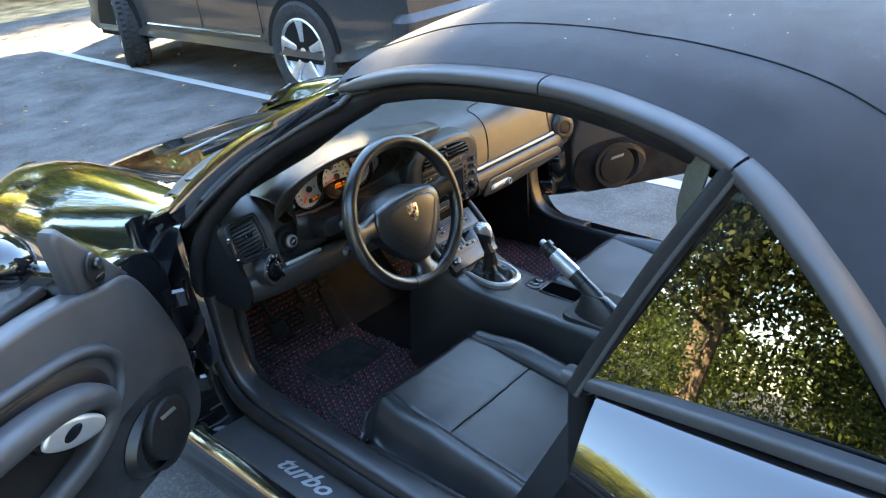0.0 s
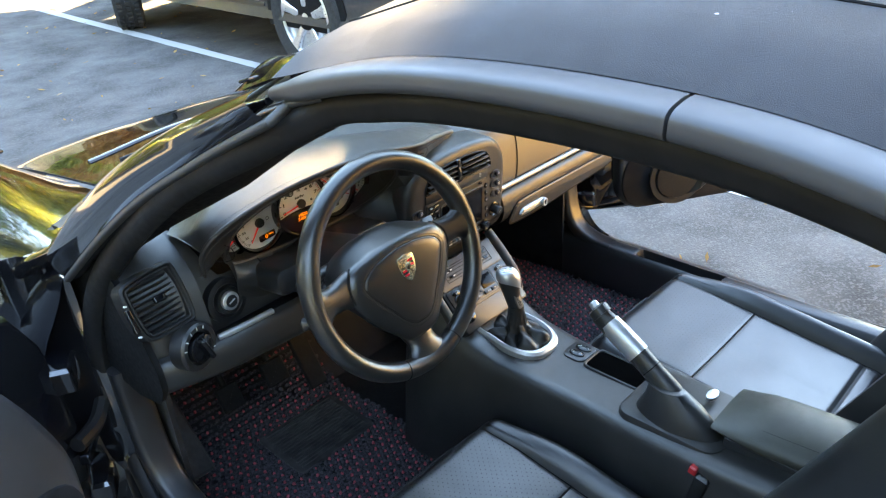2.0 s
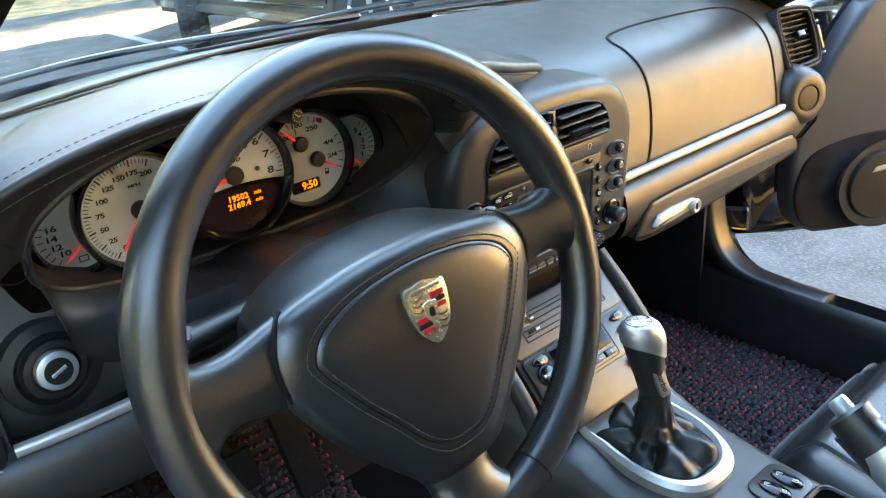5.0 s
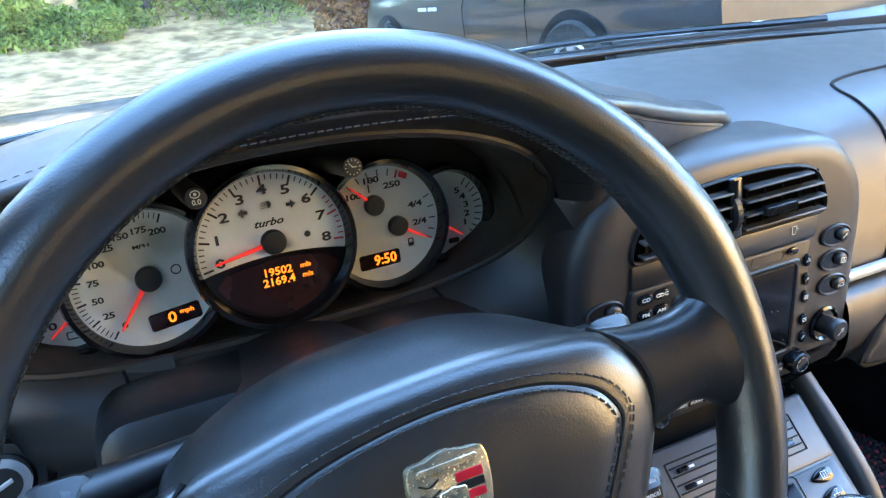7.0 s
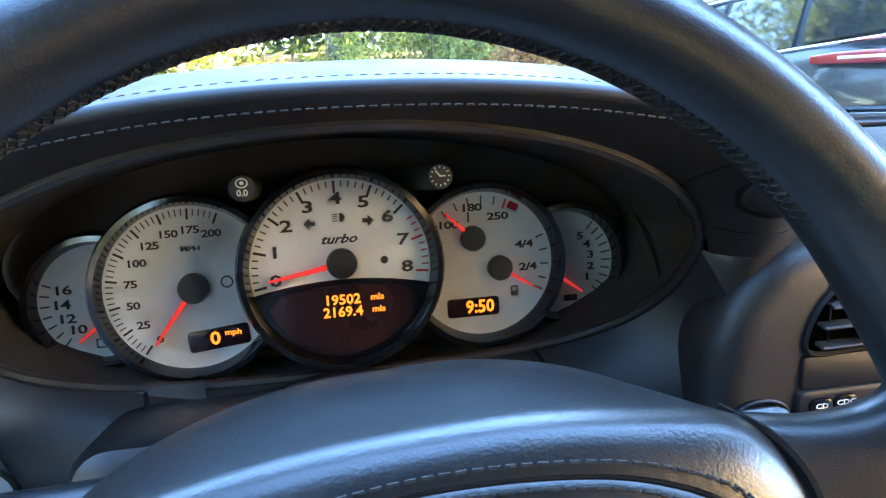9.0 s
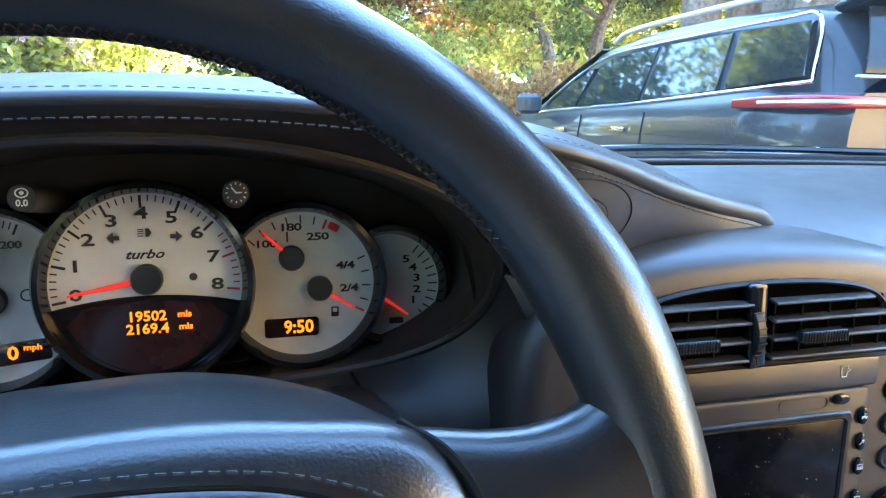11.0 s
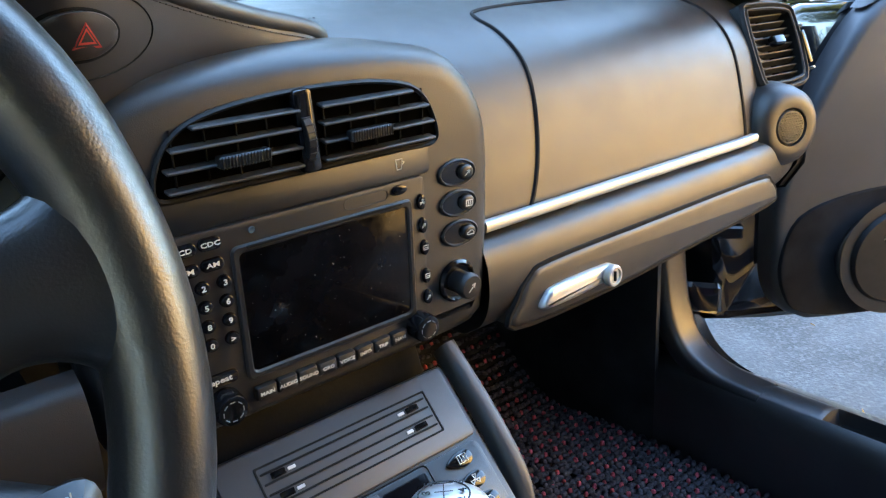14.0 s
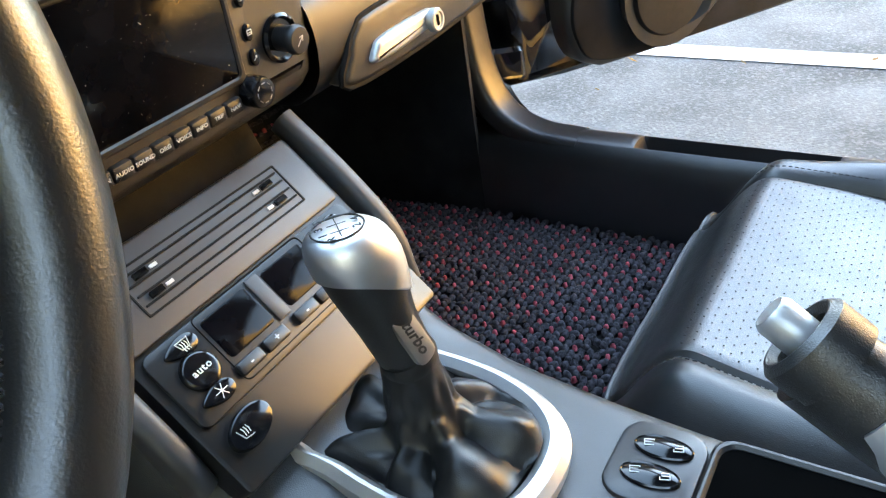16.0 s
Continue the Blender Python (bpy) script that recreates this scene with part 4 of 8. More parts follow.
# quarter windows behind the doors
for sg in (-1, 1):
    b0, b1 = V(sg * 0.686, -0.90, 0.885), V(sg * 0.594, -1.072, 1.212)
    rear = [V(sg * (abs(p.x) + 0.004), p.y + 0.028, p.z - 0.012) for p in edge_l[41:]]
    n = len(rear)
    rows = []
    for i in range(n):
        a = b1.lerp(b0, i / (n - 1))
        row = [a.lerp(rear[i], j / 10) for j in range(11)]
        rows.append([V(sg * (1.0339 + 0.0459 * p.y - 0.3306 * p.z), p.y, p.z) for p in row])
    bm = bmesh.new()
    grid(bm, rows)
    part("quarter_window", bm, dark_glass, car, "dark tinted rear quarter window")
    post = [b0 + V(sg * 0.004, 0.01, -0.03), b0.lerp(b1, 0.5) + V(sg * 0.006, 0.008, 0), b1 + V(sg * 0.004, 0.008, 0.0)]
    part("window_post", sweep(smooth_path(post, 8), rrect(0.030, 0.046, 0.010), up=(sg, 0, 0.1)), rubber, car, "black rubber window post")
    part("post_strip", sweep([p + V(sg * 0.018, -0.006, 0) for p in smooth_path(post, 8)], rrect(0.012, 0.010, 0.004), up=(sg, 0, 0.1)), trim_plastic, car)
    # belt strip
    belt = smooth_path([(sg * 0.69, -0.87, 0.872), (sg * 0.695, -1.10, 0.895), (sg * 0.69, -1.30, 0.905), (sg * 0.66, -1.6, 0.90)], 10)
    part("belt_strip", sweep(belt, rrect(0.030, 0.026, 0.008)), trim_plastic, car, "satin black belt strip")
    # rear quarter body
    rows = []
    for y in np.linspace(-0.93, -2.35, 30):
        hip = math.sin(math.pi * min(1, max(0, (-y - 0.85) / 1.25)))
        bz = interp(-y, [0.9, 1.3, 1.7, 2.0, 2.35], [0.868, 0.895, 0.89, 0.85, 0.72])
        tail = interp(-y, [0.9, 1.9, 2.35], [0, 0, 0.16])
        half = [(0.685 - tail, bz), (0.715 + 0.02 * hip - tail, bz - 0.02), (0.765 + 0.055 * hip - tail, bz - 0.10), (0.80 + 0.085 * hip - tail, bz - 0.22),
                (0.815 + 0.095 * hip - tail, bz - 0.34), (0.81 + 0.08 * hip - tail, 0.42), (0.79 + 0.05 * hip - tail, 0.30), (0.75 - tail, 0.20)]
        rows.append([V(sg * p.x, y, p.y) for p in smooth_path([(x, z, 0) for x, z in half], 4)])
    bm = bmesh.new()
    grid(bm, rows)
    part("rear_fender", bm, paint, car, "gloss black rear fender")
    # door shut edge and latch pillar
    jam = [V(sg * 0.66, -0.925, 0.87), V(sg * 0.72, -0.93, 0.83), V(sg * 0.775, -0.93, 0.70), V(sg * 0.785, -0.93, 0.5), V(sg * 0.76, -0.93, 0.36), V(sg * 0.70, -0.93, 0.36), V(sg * 0.66, -0.93, 0.5)]
    bm = bmesh.new()
    a = [bm.verts.new(p) for p in jam]
    b = [bm.verts.new(p + V(-sg * 0.0, -0.10, 0)) for p in jam]
    for i in range(len(jam)):
        j = (i + 1) % len(jam)
        bm.faces.new((a[i], a[j], b[j], b[i]))
    bm.faces.new(a)
    part("latch_pillar", bm, paint, car)
    # side intake behind the door
    pth = smooth_path([(sg * 0.868, -1.16, 0.62), (sg * 0.87, -1.10, 0.66), (sg * 0.868, -1.13, 0.705), (sg * 0.872, -1.25, 0.715), (sg * 0.885, -1.38, 0.70)], 6)
    part("side_intake", tube(pth, 0.012, 8, scale=lambda k: 1 - 0.6 * k), paint, car)
    # sill: painted outer, plate, inner cover
    sill = [(0.79, 0.14), (0.835, 0.18), (0.84, 0.24), (0.815, 0.292), (0.79, 0.313), (0.70, 0.313), (0.69, 0.20)]
    pr = [[V(sg * x, y, z) for x, z in sill] for y in np.linspace(0.30, -0.98, 12)]
    part("sill", loft(pr), paint, car, "gloss black door sill")
    plate = rrect(0.62, 0.105, 0.008)
    ob = part("sill_plate", slab(plate, 0, 0.008, 0.002), trim_plastic, car, "dark grey sill plate with silver script", pose(sg * 0.752, -0.155, 0.316, 0, 0, -90 if sg < 0 else 90))
    lettering("sill_script", "turbo", 0.064, silver, ob, pose(0.02 if sg < 0 else -0.02, 0.0, 0.0085), shear=0.45, wide=1.2)
    inner = [(0.622, 0.20), (0.622, 0.355), (0.627, 0.374), (0.632, 0.385), (0.638, 0.390), (0.639, 0.3905), (0.643, 0.392), (0.655, 0.394), (0.672, 0.393), (0.686, 0.387), (0.6895, 0.384), (0.691, 0.382), (0.695, 0.374), (0.70, 0.36), (0.70, 0.20)]
    def dip(x, y):
        """The oblong pocket sunk into the passenger's cover."""
        if sg < 0 or not 0.6395 < x < 0.689:
            return 0.0
        return 0.045 * smoothstep(0.125, 0.113, abs(y + 0.175))
    ysl = sorted(list(np.linspace(0.24, -0.95, 24)) + list(np.linspace(-0.045, -0.068, 8)) + list(np.linspace(-0.283, -0.305, 8)), reverse=True)
    pr = [[V(sg * x, y, z - dip(x, y)) for x, z in inner] for y in ysl]
    part("sill_cover", loft(pr), sill_plastic, car, "black moulded inner sill cover")
    lead = smooth_path([(sg * 0.660, 0.03, 0.376), (sg * 0.661, 0.10, 0.383), (sg * 0.663, 0.155, 0.412), (sg * 0.665, 0.185, 0.47), (sg * 0.666, 0.198, 0.56), (sg * 0.667, 0.20, 0.66)], 8)
    part("sill_lead", sweep(lead, rrect(0.058, 0.034, 0.013, 5), up=(0, -0.6, 0.8)), sill_plastic, car, "black trim curving up from the sill")
    # front door jamb
    bm = bmesh.new()
    rows = []
    for z in np.linspace(0.24, 0.875, 12):
        rows.append([V(sg * x, y + 0.03 * math.sin(z * 9), z) for x, y in ((0.690, 0.235), (0.702, 0.238), (0.72, 0.256), (0.742, 0.285), (0.77, 0.295), (0.80, 0.275), (0.815, 0.24))])
    grid(bm, rows)
    part("door_jamb", bm, paint, car, "gloss black door jamb")
    for z in (0.45, 0.70):
        part("hinge", box(0.05, 0.07, 0.05, 0.006, m=pose(sg * 0.765, 0.205, z, 0, 0, sg * 30)), paint, car)
    part("door_wiring", tube(smooth_path([(sg * 0.70, 0.245, 0.60), (sg * 0.74, 0.20, 0.58), (sg * 0.79, 0.16, 0.585)], 6), 0.014, 8), rubber, car)
    part("door_check", box(0.018, 0.12, 0.02, 0.003, m=pose(sg * 0.755, 0.20, 0.555, 0, 0, sg * 35)), gloss_black, car)
    ledge = [(0.02, 0.317), (0.10, 0.319), (0.155, 0.330), (0.195, 0.356), (0.222, 0.400), (0.238, 0.460), (0.244, 0.53)]
    bm = bmesh.new()
    grid(bm, [[V(sg * x, p.x - 0.02 * abs(x - 0.75), p.y) for p in smooth_path([(y, z, 0) for y, z in ledge], 4)] for x in np.linspace(0.703, 0.806, 8)])
    part("jamb_foot", bm, paint, car, "gloss black foot of the door jamb")
    # door opening seal, from the roof round the sill and up the rear
    seal = [(sg * 0.580, -0.42, 1.215), (sg * 0.615, -0.30, 1.170), (sg * 0.645, -0.12, 1.075), (sg * 0.665, 0.06, 0.94), (sg * 0.682, 0.185, 0.81), (sg * 0.69, 0.24, 0.68), (sg * 0.69, 0.245, 0.54),
            (sg * 0.692, 0.215, 0.43), (sg * 0.70, 0.12, 0.365), (sg * 0.702, -0.1, 0.352), (sg * 0.702, -0.6, 0.352), (sg * 0.70, -0.84, 0.40), (sg * 0.69, -0.885, 0.55), (sg * 0.672, -0.885, 0.84)]
    part("door_seal", sweep(smooth_path(seal, 8), circle(0.023, 12, 0.017), up=(sg, 0.05, 0), scale=lambda k: 0.35 + 0.65 * smoothstep(0.0, 0.10, k)), rubber, car, "black rubber door seal")

# floor, bulkhead and rear of the cabin
def floor_fn(u, v):
    y = 0.72 - 1.75 * v
    z = 0.20 + 0.35 * smoothstep(0.34, 0.72, y)
    return (-0.64 + 1.28 * u, y, z)
part("floor_pan", sheet(floor_fn, 10, 30, 0.02), carpet, car, "black carpeted floor")
part("rear_bulkhead", sheet(lambda u, v: (-0.64 + 1.28 * u, -0.95 - 0.35 * v, 0.2 + 0.75 * v), 8, 8, 0.02), carpet, car)
part("firewall", box(1.34, 0.02, 0.58, 0.004, m=pose(0, 0.735, 0.47)), deep_black, car)
part("underbody", box(1.5, 3.3, 0.10, 0.01, m=pose(0, -0.4, 0.16)), deep_black, car)
part("rear_deck", sheet(lambda u, v: (-0.68 + 1.36 * u, -1.3 - 1.1 * v, 0.90 - 0.28 * v * v + 0.03 * (1 - (2 * u - 1) ** 2)), 12, 12), paint, car)
for sg in (-1, 1):
    part("kick_panel", sheet(lambda u, v, sg=sg: (sg * (0.622 - 0.05 * math.sin(1.5 * u)), 0.18 + 0.47 * u, 0.2 + 0.5 * v), 8, 8, 0.01), door_suede, car)
    cap_ = [(0.0, 0.70), (0.0, 0.735), (0.018, 0.77), (0.05, 0.85), (0.09, 0.893), (0.25, 0.905), (0.27, 0.80), (0.262, 0.65), (0.10, 0.648), (0.02, 0.668)]
    part("dash_end_cap", slab(cap_, 0.0, 0.012, 0.004, m=Matrix(((0, 0, sg, sg * 0.668), (1, 0, 0, 0.022), (0, 1, 0, 0), (0, 0, 0, 1)))), deep_black, car, "black dashboard end cover")
    for y in (0.98, -1.37):
        part("tyre", turned([(0.20, -0.11), (0.29, -0.12), (0.315, -0.09), (0.315, 0.09), (0.29, 0.12), (0.20, 0.11)], 32, m=pose(sg * 0.745, y, 0.315, 0, 90, 0)), tyre_mat, car)

# ---- doors, standing open ----
def car_door(sg, angle):
    """Local x runs from the hinge to the latch, y up from the ground, z out of the inner face."""
    a = radians(angle)
    ax = V(sg * math.sin(a), -math.cos(a), 0)
    nn = V(-sg * math.cos(a), -math.sin(a), 0)
    m = Matrix((( ax.x, 0, nn.x, sg * 0.765), (ax.y, 0, nn.y, 0.19), (0, 1, 0, 0), (0, 0, 0, 1)))
    base, d = m, car
    def P(nm, bm, mat, label="", parent=None):
        bm.transform(base)
        return part(nm, bm, mat, parent or d, label)
    def ring2(pts, n=4):
        return [(p.x, p.y) for p in smooth_ring([(x, y, 0) for x, y in pts], n)]
    skin = ring2([(0.02, 0.44), (0.10, 0.392), (1.05, 0.385), (1.13, 0.43), (1.15, 0.62), (1.10, 0.905), (0.6, 0.905), (0.30, 0.875), (0.05, 0.85), (0.0, 0.6)], 3)
    d = P("car_door", slab(skin, -0.075, 0.0, 0.02), paint, "open gloss black car door with leather-trimmed panel")
    panel = ring2([(0.078, 0.52), (0.088, 0.455), (0.125, 0.418), (0.25, 0.408), (1.02, 0.415), (1.085, 0.46), (1.10, 0.62), (1.07, 0.905), (0.62, 0.922), (0.42, 0.915), (0.29, 0.888), (0.20, 0.868), (0.135, 0.77), (0.082, 0.63)])
    P("door_panel", slab(panel, 0.0, 0.048, 0.014, 3), door_skin, "dark grey leather-grained door panel")
    low = ring2([(0.086, 0.515), (0.095, 0.46), (0.13, 0.425), (0.25, 0.414), (0.60, 0.418), (1.02, 0.424), (1.06, 0.48), (1.05, 0.545), (0.75, 0.560), (0.52, 0.574), (0.40, 0.596), (0.30, 0.613), (0.19, 0.607), (0.11, 0.578)])
    P("suede_insert", slab(low, 0.045, 0.054, 0.006), door_suede, "black suede lower insert")
    sx, sy = 0.252, 0.512
    P("speaker_rim", frame_ring([(sx + 0.026 + x, sy - 0.002 + y) for x, y in circle(0.108, 44, 0.080)], [(sx + 0.004 + x, sy + y) for x, y in circle(0.075, 44)], 0.045, 0.074, 0.016), plastic)
    P("speaker_cover", turned([(0.0725, 0.050), (0.0715, 0.076), (0.068, 0.081), (0.05, 0.0825), (0.0, 0.083)], 44, m=Matrix.Translation((sx, sy, 0))), vent_plastic, "round dark speaker grille")
    # plain bar in place of the maker's mark
    P("speaker_badge", slab([(sx - 0.03, sy + 0.030), (sx + 0.022, sy + 0.038), (sx + 0.026, sy + 0.048), (sx - 0.024, sy + 0.041)], 0.081, 0.0840, 0.0005), badge_silver)
    # teardrop ridge, grab handle that sweeps down into the panel, hollow behind it
    ridge = smooth_path([(1.04, 0.862, 0.046), (0.80, 0.855, 0.048), (0.587, 0.838, 0.050), (0.42, 0.812, 0.050), (0.338, 0.772, 0.050), (0.312, 0.725, 0.050), (0.334, 0.668, 0.050), (0.41, 0.615, 0.052), (0.53, 0.585, 0.052), (0.72, 0.570, 0.050), (1.04, 0.560, 0.048)], 8)
    P("panel_ridge", sweep(ridge, circle(0.013, 12, 0.016), up=(0, 0, 1)), door_skin)
    hollow = ring2([(0.345, 0.71), (0.36, 0.675), (0.43, 0.630), (0.54, 0.602), (0.72, 0.586), (1.0, 0.580), (1.03, 0.65), (1.0, 0.835), (0.60, 0.815), (0.44, 0.79), (0.37, 0.755)], 4)
    P("armrest_hollow", slab(hollow, 0.046, 0.0505, 0.003), plastic)
    arm = smooth_path([(1.04, 0.80, 0.088), (0.78, 0.80, 0.092), (0.58, 0.785, 0.092), (0.465, 0.755, 0.088), (0.410, 0.710, 0.084), (0.418, 0.665, 0.078), (0.47, 0.628, 0.070), (0.56, 0.608, 0.062), (0.66, 0.598, 0.052)], 8)
    P("armrest", sweep(arm, rrect(0.050, 0.060, 0.022, 6), up=(0, 0, 1), scale=lambda k: 1.15 - 0.35 * k), door_skin, "padded door armrest with sweeping grab handle")
    hnd_ = ring2([(0.600, 0.752), (0.575, 0.775), (0.53, 0.765), (0.475, 0.733), (0.452, 0.706), (0.47, 0.690), (0.52, 0.700), (0.57, 0.724)], 5)
    P("release_bezel", slab([(0.525 + (x - 0.525) * 1.14, 0.733 + (y - 0.733) * 1.2) for x, y in hnd_], 0.06, 0.112, 0.006), gloss_black)
    P("release_handle", slab(hnd_, 0.10, 0.121, 0.008, 4), satin_silver, "silver leaf-shaped door release")
    P("finger_hollow", slab([(0.535 + x, 0.737 + y) for x, y in circle(0.024, 20, 0.012)], 0.119, 0.1215, 0.001), gloss_black)
    # triangular mirror panel with its adjuster, highest at the rear edge
    sail = [(0.185, 0.862), (0.345, 0.893), (0.362, 1.015), (0.352, 1.035), (0.335, 1.035), (0.255, 0.945)]
    P("mirror_sail", slab(sail, 0.004, 0.040, 0.014, 4), door_skin, "black triangular mirror mounting panel")
    P("mirror_switch", slab([(0.290 + x, 0.928 + y) for x, y in circle(0.024, 24, 0.036)], 0.044, 0.051, 0.003), plastic, "oval mirror adjuster switch")
    P("mirror_knob", turned([(0.012, 0.05), (0.012, 0.060), (0.009, 0.063), (0, 0.063)], 18, m=Matrix.Translation((0.290, 0.942, 0))), gloss_black)
    P("mirror_toggle", slab(rrect(0.026, 0.012, 0.005, 4, 0.290, 0.912), 0.05, 0.056, 0.002), gloss_black)
    P("door_top_seal", sweep([V(0.37, 0.922, -0.02), V(0.7, 0.925, -0.02), V(1.1, 0.912, -0.02)], rrect(0.03, 0.02, 0.006), up=(0, 1, 0)), rubber)
    # outer mirror
    mm = Matrix.Translation((0.33, 0.955, -0.165))
    rings = []
    for k in range(9):
        t = k / 8
        w = math.sin(math.pi * (0.15 + 0.78 * t)) ** 0.6
        rings.append([mm @ V(0.06 - 0.13 * t, 0.062 * w * math.sin(q), 0.105 * w * math.cos(q)) for q in np.linspace(0, 2 * math.pi, 28, endpoint=False)])
    P("mirror_housing", loft(rings), paint, "gloss black door mirror")
    P("mirror_glass", slab([(x, y) for x, y in circle(0.084, 30, 0.049)], 0, 0.003, 0.001, m=mm @ Matrix.Translation((0.0615, 0, 0)) @ pose(0, 0, 0, 0, 90, 0)), chrome, "oval mirror glass")
    P("mirror_arm", sweep([V(0.30, 0.905, 0.0), V(0.31, 0.915, -0.10)], rrect(0.07, 0.05, 0.02), up=(1, 0, 0)), paint)
    return d


car_door(-1, 62)
car_door(1, 58)

# ---- dashboard ----
dash = thing("dashboard", "black soft-skinned sports car dashboard with silver trim line", "dashboard")
PROF = [(0.56, 0.898), (0.40, 0.922), (0.26, 0.926), (0.15, 0.915), (0.098, 0.900), (0.066, 0.878), (0.045, 0.845), (0.032, 0.80), (0.0245, 0.765), (0.0215, 0.742)]
LOW = [(0.019, 0.7445), (0.006, 0.736), (0.000, 0.720), (0.000, 0.698), (0.006, 0.679), (0.022, 0.664), (0.06, 0.656), (0.25, 0.666)]


def ends(x):
    """How far the fascia turns away at the car's sides."""
    k = max(0, (abs(x) - 0.50) / 0.18)
    return 0.030 * k * k


def dash_point(x, q):
    y, z = q
    front = 0.30 + 0.25 * (1 - (x / 0.70) ** 2) + 0.0
    if y > 0.15:
        y = 0.15 + (y - 0.15) * (front - 0.12) / 0.41
    return V(x, y + ends(x) * (1 if y < 0.3 else 0.0), z - 0.012 * (abs(x) / 0.68) ** 3)


pq = [(p.x, p.y) for p in smooth_path([(a, b, 0) for a, b in PROF], 5)]
for x0, x1, n0, nm in ((-0.675, -0.568, len(pq), "upper_pad"), (-0.568, -0.150, 16, "upper_pad"), (-0.150, 0.675, len(pq), "upper_pad")):
    bm = bmesh.new()
    grid(bm, [[dash_point(x, q) for q in pq[:n0]] for x in np.linspace(x0, x1, 8 + int(40 * (x1 - x0)))])
    part(nm, bm, dash_skin, dash, "black dashboard top pad")
# panel round the ignition lock, set back behind the end of the dashboard
def set_back(x, z):
    """Down the panel at height z; its upper edge slopes away under the instruments."""
    y = interp(-z, [-q[1] for q in pq[10:]], [q[0] for q in pq[10:]])
    return dash_point(x, (y, z)) + V(0, 0.031 * smoothstep(0.925, 0.865, z), 0)
bm = bmesh.new()
grid(bm, [[set_back(x, z) for z in np.linspace(0.912 - 0.085 * smoothstep(-0.560, -0.515, x), 0.740, 18)] for x in np.linspace(-0.568, -0.41, 24)])
part("ignition_panel", bm, dash_skin, dash)
bm = bmesh.new()
zs = np.linspace(0.912, 0.742, 18)
grid(bm, [[dash_point(-0.568, (set_back(-0.568, z).y - 0.031 * smoothstep(0.925, 0.865, z) - ends(-0.568), z)) for z in zs], [set_back(-0.566, z) + V(0, 0.004, 0) for z in zs]])
part("panel_step", bm, dash_skin, dash)
lq = [(p.x, p.y) for p in smooth_path([(a, b, 0) for a, b in LOW], 5)]


def low_point(x, q):
    y, z = q
    lift = 0.012 * smoothstep(0.30, 0.64, abs(x)) if z < 0.74 else 0
    return V(x, y + ends(x), z + lift * (0.75 - z) / 0.1)


for x0, x1, nm in ((-0.672, -0.15, "knee_bolster"), (0.142, 0.672, "lower_fascia")):
    bm = bmesh.new()
    grid(bm, [[low_point(x, q) for q in lq] for x in np.linspace(x0, x1, 30)])
    part(nm, bm, dash_skin, dash)
# silver trim line, driver and passenger side
for x0, x1 in ((-0.567, -0.4625), (0.152, 0.556)):
    pth = [V(x, 0.0150 + ends(x), 0.7505 if x > 0 else 0.7455) for x in np.linspace(x0, x1, 24)]
    part("trim_strip", sweep(pth, rrect(0.010, 0.009, 0.003)), satin_silver, dash, "satin silver trim strip")
# airbag lid outline, a groove in the pad
def on_pad(x, s):
    i = s * (len(pq) - 1)
    k = int(min(len(pq) - 2, i))
    q = V(*pq[k], 0).lerp(V(*pq[k + 1], 0), i - k)
    return dash_point(x, (q.x, q.y))
loop = [(0.208, 0.985), (0.219, 0.9), (0.235, 0.75), (0.242, 0.62), (0.236, 0.50), (0.231, 0.44), (0.245, 0.405), (0.31, 0.385), (0.44, 0.385), (0.512, 0.40), (0.541, 0.45), (0.555, 0.60), (0.555, 0.75), (0.552, 0.9), (0.551, 0.985)]
pth = [on_pad(p.x, p.y) for p in smooth_path([(a, b, 0) for a, b in loop], 8)]
part("airbag_groove", tube(pth, 0.0021, 6), deep_black, dash)
# speaker grille field at the front of the pad
part("demister_slot", sweep([V(x, 0.27 + 0.22 * (1 - (x / 0.66) ** 2), 0.925 - 0.012 * (abs(x) / 0.68) ** 3) for x in np.linspace(-0.6, 0.6, 30)], rrect(0.05, 0.006, 0.002)), plastic, dash)

# glovebox lid with handle and lock
lid = [(0.168, 0.664), (0.173, 0.688), (0.186, 0.704), (0.212, 0.711), (0.36, 0.7115), (0.535, 0.711), (0.564, 0.703), (0.576, 0.687), (0.560, 0.676), (0.40, 0.667), (0.28, 0.661)]
lid = [(p.x, p.y) for p in smooth_ring([(x, z, 0) for x, z in lid], 4)]
gb = part("glovebox_lid", slab(list(reversed(lid)), 0, 0.0185, 0.006, 3, m=pose(0, 0.0145, 0, 90)), dash_skin, dash, "rounded glovebox lid")
part("lid_gap", tube([V(x, 0.0008, z) for x, z in lid], 0.0030, 6, closed=True, up=(0, 1, 0)), deep_black, dash)
hd_ = [(0.189, 0.664), (0.194, 0.681), (0.208, 0.690), (0.272, 0.6905), (0.288, 0.686), (0.291, 0.676), (0.284, 0.667), (0.265, 0.664), (0.225, 0.661)]
hd_ = [(p.x, p.y) for p in smooth_ring([(x, z, 0) for x, z in hd_], 4)]
hnd = part("glovebox_handle", slab(list(reversed([(0.240 + (x - 0.240) * 0.92, 0.682 + (z - 0.677) * 0.62) for x, z in hd_])), 0.012, 0.0255, 0.005, 4, m=pose(0, 0.0145, 0, 90)), satin_silver, gb, "satin silver glovebox handle with lock")
part("lock", turned([(0.0098, 0), (0.0098, 0.005), (0.0086, 0.0065), (0.0070, 0.0065), (0.0064, 0.005), (0, 0.005)], 24, m=pose(0.2745, -0.0115, 0.6815, 90)), satin_silver, hnd)
